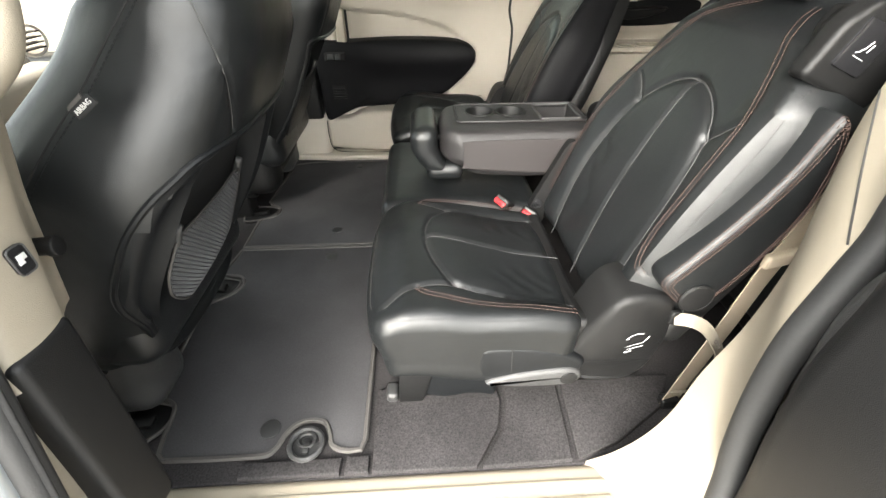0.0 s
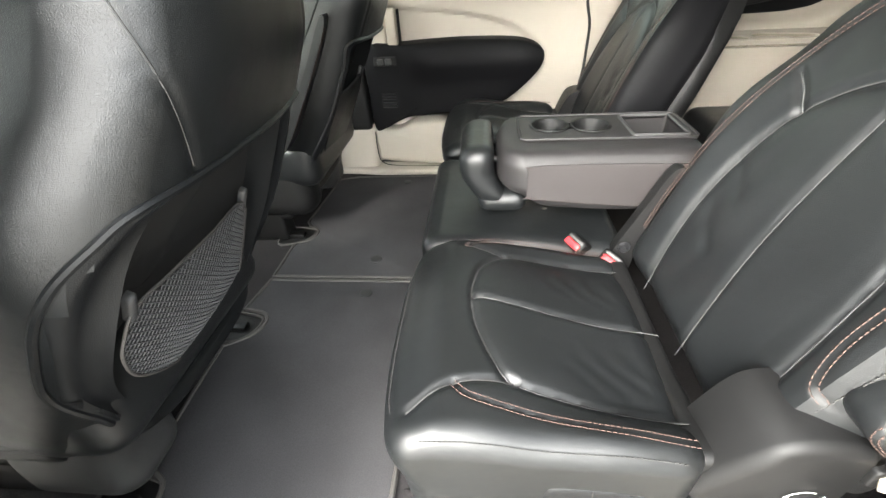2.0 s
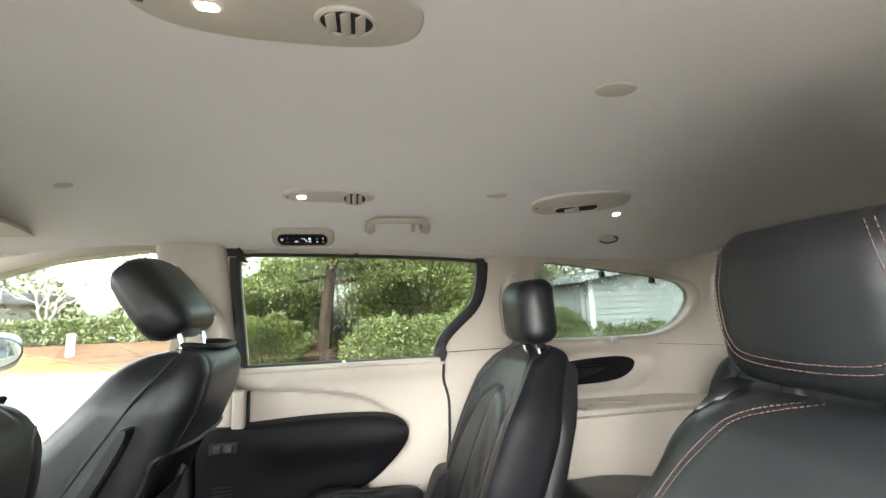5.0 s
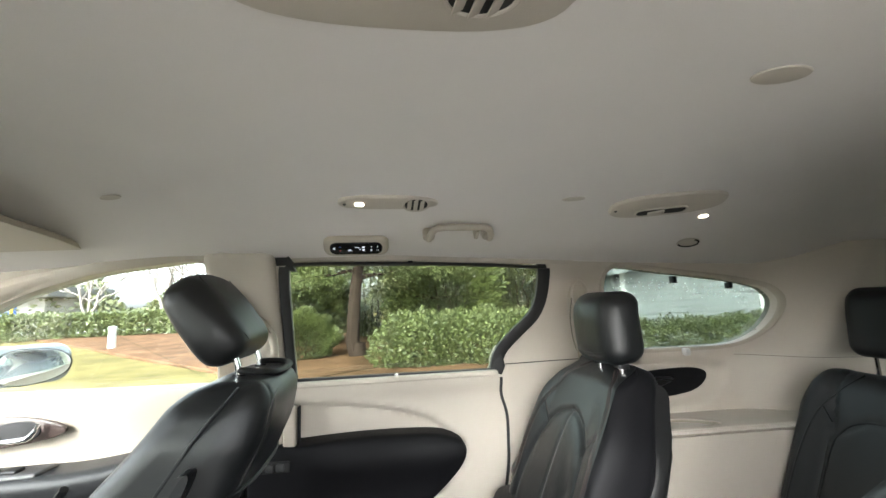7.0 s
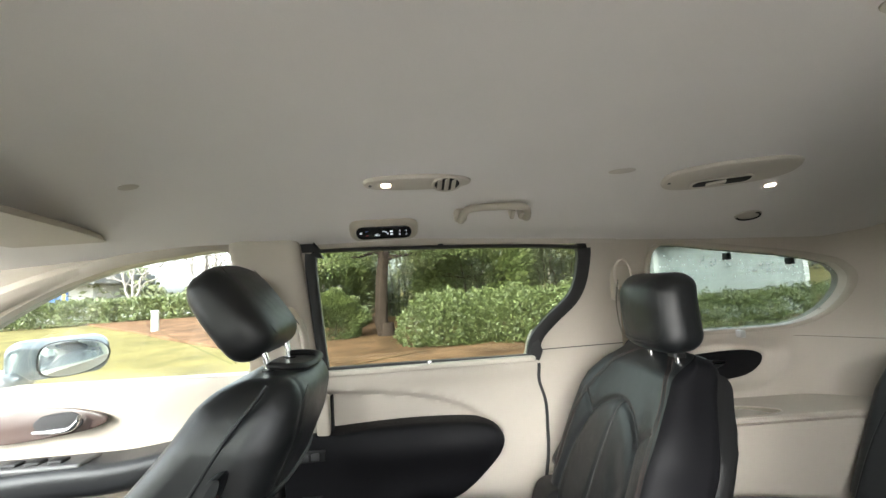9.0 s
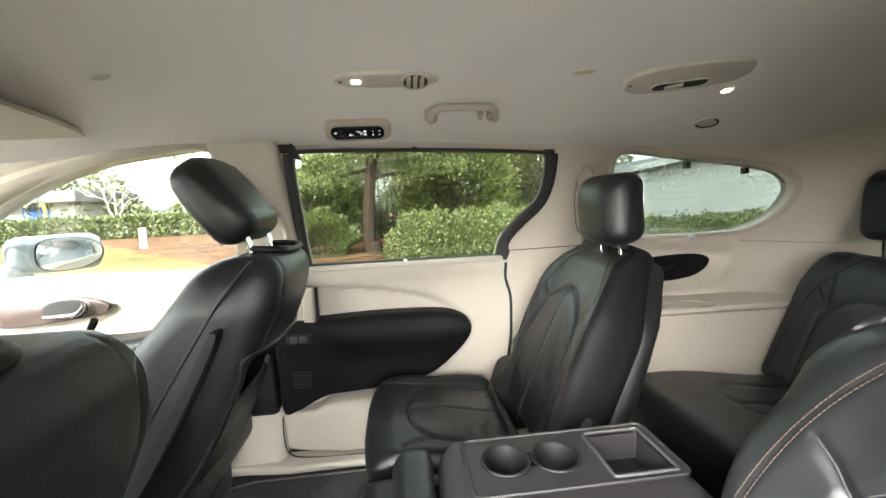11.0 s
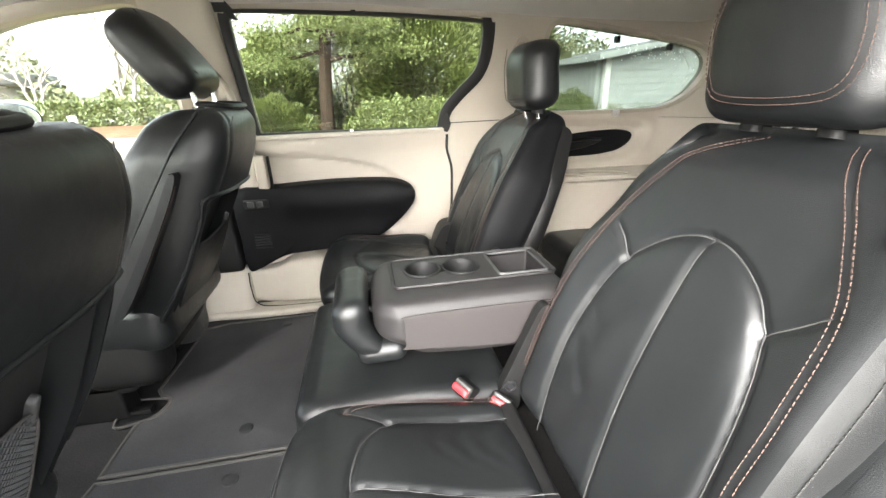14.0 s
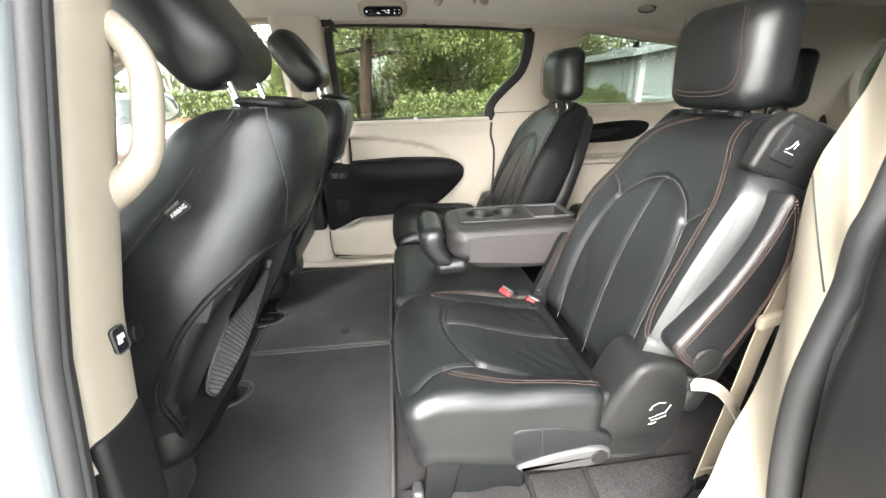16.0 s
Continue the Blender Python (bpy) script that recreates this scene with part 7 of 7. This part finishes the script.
def leaf_cloud(points, size, seed, normal_up=0.5):
    """Many small leaves, each two triangles folded along the rib."""
    rng = np.random.default_rng(seed)
    n = len(points)
    d = rng.normal(size=(n, 3))
    d[:, 2] += normal_up
    d /= np.linalg.norm(d, axis=1, keepdims=True)
    side = np.cross(d, rng.normal(size=(n, 3)))
    side /= np.maximum(np.linalg.norm(side, axis=1, keepdims=True), 1e-9)
    s = size * rng.uniform(0.6, 1.3, (n, 1))
    nrm = np.cross(d, side)
    a, b = points, points + d * s * 2
    mid = points + d * s
    l, r = mid + side * s * 0.5 + nrm * s * 0.15, mid - side * s * 0.5 + nrm * s * 0.15
    v = np.stack([a, l, b, r], 1).reshape(-1, 3)
    f = [[4 * k, 4 * k + 1, 4 * k + 2] for k in range(n)] + [[4 * k, 4 * k + 2, 4 * k + 3] for k in range(n)]
    return v, f


def raw_mesh(name, geo, mat, parent=None):
    me = bpy.data.meshes.new(name)
    me.from_pydata(geo[0].tolist(), [], geo[1])
    me.materials.append(mat)
    ob = new(name, me)
    if parent:
        ob.parent = parent
    return ob


def hedge_points(n, lo, hi, seed, rough=0.22):
    """Places in the outer layer of a clipped, lumpy hedge."""
    rng = np.random.default_rng(seed)
    lo, hi = np.array(lo, float), np.array(hi, float)
    p = lo + rng.random((n, 3)) * (hi - lo)
    face = rng.random(n)
    depth = np.abs(rng.normal(0, 0.13, n))
    p[face < 0.5, 1] = lo[1] + depth[face < 0.5]
    top = (face >= 0.5) & (face < 0.85)
    p[top, 2] = hi[2] - depth[top] * 0.7
    lump = rough * (np.sin(p[:, 0] * 3.1 + seed) * 0.4 + np.sin(p[:, 0] * 7.3 + 2 * seed) * 0.3 + np.sin(p[:, 2] * 6 + p[:, 0] * 4) * 0.3)
    p[:, 1] += lump
    p[:, 2] += lump * 0.5 * (p[:, 2] - lo[2]) / (hi[2] - lo[2])
    return p


def clump_points(n, x0, x1, y, top, seed, radius=0.5):
    """Places on the outside of bushes grown into one another along x, lumpy and uneven in height."""
    rng = np.random.default_rng(seed)
    m = int((x1 - x0) / (radius * 0.8)) * 2
    c = np.column_stack([np.linspace(x0 + radius * 0.8, x1 - radius * 0.8, m), y + rng.uniform(-0.3, 0.45, m) * radius * 1.6, np.zeros(m)])
    rx, rz = radius * rng.uniform(0.75, 1.2, m), (top - GZ) * rng.uniform(0.82, 1.06, m) * 0.62
    c[:, 2] = GZ + (top - GZ) * 0.42
    k = rng.integers(0, m, n)
    d = rng.normal(size=(n, 3))
    d /= np.linalg.norm(d, axis=1, keepdims=True)
    d[:, 1] = np.where(rng.random(n) < 0.6, -np.abs(d[:, 1]), d[:, 1])
    lump = 1 + 0.13 * np.sin(7 * d[:, 0] + 3 * k) * np.sin(6 * d[:, 2] + k) + 0.09 * np.sin(15 * d[:, 0] + 11 * d[:, 2] + 2 * k)
    lump = lump * (1 - np.abs(rng.normal(0, 0.10, n))) + (rng.random(n) < 0.04) * rng.uniform(0.0, 0.16, n)
    p = c[k] + d * np.column_stack([rx[k], rx[k], rz[k]]) * lump[:, None]
    deep = np.zeros(n, bool)
    for j in range(m):
        q = (p - c[j]) / np.array([rx[j], rx[j], rz[j]])
        deep |= (np.linalg.norm(q, axis=1) < 0.72) & (k != j)
    p = p[~deep]
    return p[p[:, 2] > GZ + 0.08]


def limb_geo(start, end, r0, r1, seed, wobble=0.08, n=7):
    rng = np.random.default_rng(seed)
    s, e = np.array(start, float), np.array(end, float)
    pts = [s + (e - s) * k / (n - 1) + rng.normal(0, wobble, 3) * np.linalg.norm(e - s) * 0.25 * (0 < k < n - 1) for k in range(n)]
    return tube(spline(pts, 3), np.linspace(r0, r1, 6), 8), np.array(pts)


hedge = thing("hedge", "clipped glossy green hedge along the mulch bed", "hedge", kind="")
tagged(raw_mesh("leaves", leaf_cloud(clump_points(110000, 1.25, 6.8, 9.45, 0.70, 1, 0.55), 0.032, 1), LEAF, hedge), kind="stuff")
tagged(raw_mesh("inner_leaves", leaf_cloud(hedge_points(9000, (1.5, 9.2, GZ + 0.1), (6.5, 9.9, 0.45), 2), 0.05, 2), LEAF_DARK, hedge), kind="stuff")
for k in range(14):
    part("stem", limb_geo((1.6 + 0.37 * k, 9.5, GZ), (1.6 + 0.37 * k + 0.1, 9.4, 0.2), 0.02, 0.008, k)[0], BARK, hedge)
bush = thing("bush", "rounded evergreen bush beside the tree", "bush")
rng = np.random.default_rng(9)
d = rng.normal(size=(14000, 3))
d /= np.linalg.norm(d, axis=1, keepdims=True)
tagged(raw_mesh("leaves", leaf_cloud(np.array([-0.75, 11.6, 0.15]) + d * np.array([1.0, 0.8, 0.72]) * (1 - np.abs(rng.normal(0, 0.14, (14000, 1)))) * (1 + 0.12 * np.sin(d[:, :1] * 9) * np.cos(d[:, 2:] * 7)), 0.036, 9), LEAF, bush), kind="stuff")
for k in range(6):
    part("stem", limb_geo((-0.75 + 0.1 * (k - 3), 11.6, GZ), (-0.75 + 0.25 * (k - 3), 11.5, 0.3), 0.03, 0.01, 40 + k)[0], BARK, bush)
house_hedge = thing("hedge", "loose green hedge before the grey house", "hedge")
tagged(raw_mesh("leaves", leaf_cloud(clump_points(52000, 6.2, 12.4, 8.4, 0.40, 5, 0.5), 0.036, 5), LEAF, house_hedge), kind="stuff")
for k in range(8):
    part("stem", limb_geo((6.6 + 0.75 * k, 8.4, GZ), (6.7 + 0.75 * k, 8.3, 0.1), 0.02, 0.008, 60 + k)[0], BARK, house_hedge)
far_hedge = thing("hedge", "long clipped hedge across the lawn", "hedge")
tagged(raw_mesh("leaves", leaf_cloud(hedge_points(26000, (-25, 27, GZ + 0.1), (-4.5, 29, 0.95), 7, 0.3), 0.10, 7), LEAF, far_hedge), kind="stuff")
for k in range(8):
    part("stem", limb_geo((-24 + 2.7 * k, 28, GZ), (-24 + 2.7 * k, 28, 0.4), 0.05, 0.02, 80 + k)[0], BARK, far_hedge)


def conifer(x, y, r, height, name, label, seed, leaves=16000, crown_from=1.0):
    tree = thing(name, label, "tree", "garden trees")
    rng = np.random.default_rng(seed)
    trunk_pts = [(x + 0.16 * math.sin(0.5 * z + seed) * (z > 0.3) + 0.03 * z, y, GZ + z) for z in np.linspace(-0.1, height, 14)]
    part("trunk", shaped(tube(trunk_pts, np.linspace(r * 1.0, r * 0.25, 8), 16), lambda v: v + 0.02 * np.column_stack([np.sin(v[:, 2] * 9 + v[:, 1] * 30), np.cos(v[:, 2] * 7 + v[:, 0] * 30), v[:, 0] * 0])), BARK, tree)
    part("root_flare", tube([(x, y, GZ - 0.05), (x, y, GZ + 0.15), (x, y, GZ + 0.45)], (r * 1.7, r * 1.25, r * 1.0), 14), BARK, tree)
    pts = []
    for k in range(34):
        z = crown_from + (height - crown_from) * (k + 0.5) / 34
        a = k * 2.4 + rng.normal(0, 0.3)
        L = (1.7 - 1.0 * z / height) * rng.uniform(0.7, 1.25) * 1.6
        s = np.array([x + 0.03 * z, y, GZ + z])
        e = s + np.array([L * math.cos(a), L * math.sin(a), 0.35 * L * rng.uniform(-0.4, 0.8)])
        g, _ = limb_geo(s, e, 0.05 * (1.2 - z / height) + 0.012, 0.008, seed * 100 + k)
        if k < 16:
            part("limb", g, BARK, tree)
        n = leaves // 34
        t = rng.uniform(0.25, 1.05, n)
        pts.append(s + (e - s) * t[:, None] + rng.normal(0, 0.26, (n, 3)) * np.array([1, 1, 0.55]))
    tagged(raw_mesh("crown", leaf_cloud(np.concatenate(pts), 0.038, seed), LEAF_PALE if seed % 2 else LEAF_DARK, tree), kind="stuff")
    return tree


conifer(0.74, 11.3, 0.17, 7.5, "evergreen_tree", "tall evergreen tree with grey-brown trunk in mulch", 11, 52000, 2.0)
conifer(6.4, 4.05, 0.24, 8.0, "evergreen_tree", "brown-barked tree trunk close behind the van", 14, 9000, 4.0)
conifer(1.9, 13.2, 0.2, 7.0, "evergreen_tree", "evergreen tree with slim dark trunk behind the hedge", 12, 44000, 1.5)
# broadleaf evergreens filling in behind the hedge
for k, (x, y, w, h, seed) in enumerate(((3.3, 13.0, 2.3, 3.2, 21), (6.0, 13.5, 2.2, 3.4, 22), (-1.2, 14.6, 1.7, 2.6, 23), (4.6, 16.5, 3.0, 4.4, 24), (0.9, 17.5, 2.6, 4.2, 25))):
    shrub = thing("broadleaf_shrub", "tall broadleaf evergreen shrub behind the hedge", "shrub", "tall shrubs")
    rng = np.random.default_rng(seed)
    n = 23000
    d = rng.normal(size=(n, 3))
    d /= np.linalg.norm(d, axis=1, keepdims=True)
    lump = 1 + 0.16 * np.sin(5 * d[:, :1] + seed) * np.sin(6 * d[:, 2:]) + 0.1 * np.sin(11 * d[:, 1:2] + 9 * d[:, 2:])
    p = np.array([x, y, GZ + h * 0.55]) + d * np.array([w * 0.75, w * 0.6, h * 0.56]) * lump * (1 - np.abs(rng.normal(0, 0.17, (n, 1))))
    tagged(raw_mesh("leaves", leaf_cloud(p, 0.062, seed), LEAF_DARK if k % 2 else LEAF, shrub), kind="stuff")
    for j in range(5):
        part("stem", limb_geo((x + 0.1 * (j - 2), y, GZ), (x + 0.35 * (j - 2), y + 0.1, GZ + h * 0.6), 0.06, 0.02, seed * 10 + j)[0], BARK, shrub)


def bare_tree(x, y, height, seed, label):
    tree = thing("bare_tree", label, "tree", "bare trees")
    rng = np.random.default_rng(seed)
    geos = []

    def grow(s, direction, length, r, depth):
        e = s + direction * length
        geos.append(limb_geo(s, e, r, r * 0.6, int(rng.integers(1e6)), 0.1, 5)[0])
        if depth == 0:
            return
        for _ in range(3 if depth > 1 else 4):
            dd = direction + rng.normal(0, 0.5, 3)
            dd[2] = abs(dd[2]) * 0.8 + 0.1
            dd /= np.linalg.norm(dd)
            grow(s + (e - s) * rng.uniform(0.55, 1.0), dd, length * rng.uniform(0.5, 0.75), r * 0.55, depth - 1)

    for k in range(3):
        grow(np.array([x, y, GZ]), np.array([0.3 * (k - 1), 0.05, 1.0]), height * 0.4, 0.16, 3)
    part("trunk", geos[0], TWIG, tree)
    tagged(part("branches", join(*geos[1:]), TWIG, tree), kind="stuff")


bare_tree(-9.5, 31, 10, 31, "bare winter tree beyond the far hedge")
bare_tree(-14.5, 34, 10, 32, "bare winter tree with spreading limbs by the street")
bare_tree(-3.5, 27, 9, 33, "bare winter tree behind the evergreen")
bare_tree(9.8, 26, 11, 34, "bare winter tree behind the grey house")
bare_tree(-30, 50, 12, 35, "bare winter tree across the street")
# far woods
rng = np.random.default_rng(77)
n = 26000
ang = rng.uniform(-1.15, 1.0, n)
rad = rng.uniform(70, 95, n)
top = 6 + 3 * np.sin(ang * 17) + 2 * np.sin(ang * 41)
woods = tagged(raw_mesh("far_woods", leaf_cloud(np.column_stack([1.3 + rad * np.sin(ang), rad * np.cos(ang), GZ + rng.random(n) ** 0.8 * top]), 0.45, 77), LEAF_DARK), "hazy far line of woods", "woods", kind="stuff")

# utility marker post
pipe = thing("marker_post", "pale plastic utility marker post in the mulch", "marker post")
part("tube", tube([(-8.9, 18.2, GZ), (-8.9, 18.2, GZ + 0.85)], 0.13, 14), HOUSE_TRIM, pipe)
part("cap", tube([(-8.9, 18.2, GZ + 0.85), (-8.9, 18.2, GZ + 0.9), (-8.9, 18.2, GZ + 0.93)], (0.145, 0.14, 0.06), 14), HOUSE_TRIM, pipe)

# grey house
house = thing("grey_house", "single-storey grey lap-sided house with shingle roof", "house")
HX0, HX1, HY = 7.2, 11.1, 10.0
def eave(x):
    """Underside of the roof over the gable wall."""
    return 1.52 + 0.16 * (x - HX0)


front_w = part("wall", rbox((HX0, HY, GZ), (HX1, HY + 0.15, 2.2), 0.01, 0.5, lambda v: np.column_stack([v[:, 0], v[:, 1], np.where(v[:, 2] > 1.0, eave(v[:, 0]) + 0.02, v[:, 2])])), SIDING, house)
side_w = part("wall", rbox((HX0 - 1.0, HY + 0.2, GZ), (HX0 + 0.15, HY + 6, 1.5), 0.01, 3, lambda v: v * np.array([0, 1, 1]) + np.column_stack([np.where(v[:, 0] < HX0 - 0.5, HX0 - 0.15, HX0) - 0.05 * (v[:, 1] - HY), v[:, 0] * 0, v[:, 0] * 0])), SIDING, house)


def lap(x0, x1, z):
    """One lap board along x, tilted so that its lower edge stands proud."""
    return np.array([(x0, HY - 0.042, z), (x1, HY - 0.042, z), (x1, HY - 0.004, z + 0.165), (x0, HY - 0.004, z + 0.165), (x0, HY + 0.01, z), (x1, HY + 0.01, z), (x1, HY + 0.01, z + 0.165), (x0, HY + 0.01, z + 0.165)]), [[0, 1, 2, 3], [4, 7, 6, 5], [0, 4, 5, 1], [3, 2, 6, 7], [0, 3, 7, 4], [1, 5, 6, 2]]


for k in range(16):
    z = GZ + 0.15 * k
    start = max(HX0 + 0.06, HX0 + (z + 0.165 - 1.52) / 0.16)
    if start < HX1 - 0.4:
        part("siding_board", lap(start, HX1 - 0.1, z), SIDING, front_w, smooth=False)
for k in range(13):
    v, f = lap(0, 5.8, GZ + 0.15 * k)
    v = np.column_stack([HX0 - 0.02 - 0.05 * v[:, 0] + (v[:, 1] - HY), HY + 0.1 + v[:, 0], v[:, 2]])
    part("siding_board", (v, f), SIDING, side_w, smooth=False)
part("corner_board", rbox((HX0 - 0.06, HY - 0.04, GZ), (HX0 + 0.08, HY + 0.1, 1.54), 0.01, 3), HOUSE_TRIM, house)
part("corner_board", rbox((HX1 - 0.12, HY - 0.04, GZ), (HX1 + 0.02, HY + 0.1, 2.1), 0.01, 3), HOUSE_TRIM, house)
win = part("window", rbox((HX0 - 0.16, HY + 0.42, 0.38), (HX0 - 0.04, HY + 0.9, 1.2), 0.01, 1), HOUSE_TRIM, house)
part("pane", rbox((HX0 - 0.175, HY + 0.47, 0.44), (HX0 - 0.14, HY + 0.85, 1.14), 0.004, 1), DARK_PANE, win)


def roof_bend(v):
    return np.column_stack([v[:, 0], v[:, 1], eave(v[:, 0]) + v[:, 2]])


part("roof", rbox((HX0 - 0.45, HY - 0.42, 0.0), (HX1 + 0.6, HY + 6.2, 0.1), 0.02, 0.8, roof_bend), SHINGLE, house)
part("fascia", rbox((HX0 - 0.47, HY - 0.46, -0.04), (HX1 + 0.6, HY - 0.42, 0.1), 0.008, 0.8, roof_bend), SIDING, house)
part("fascia", rbox((HX0 - 0.49, HY - 0.46, -0.04), (HX0 - 0.45, HY + 6.2, 0.1), 0.008, 0.8, roof_bend), SIDING, house)

# low shop with blue panels across the street
shop = thing("shop_building", "low dark-roofed shop with blue panels and yellow posts", "building")
wl = part("wall", rbox((-75, 58, GZ), (-40, 66, 3.2), 0.02, 10), CONCRETE, shop)
part("roof", rbox((-77, 55.5, 3.2), (-38, 68, 4.6), 0.2, 10), SHINGLE, shop)
for k in range(6):
    part("panel", rbox((-73 + 5.4 * k, 57.8, 0.2), (-70 + 5.4 * k, 58.0, 2.8), 0.02, 3), BLUE, wl)
    part("post", tube([(-69 + 5.4 * k, 56, GZ), (-69 + 5.4 * k, 56, 3.2)], 0.15, 8), YELLOW, shop)
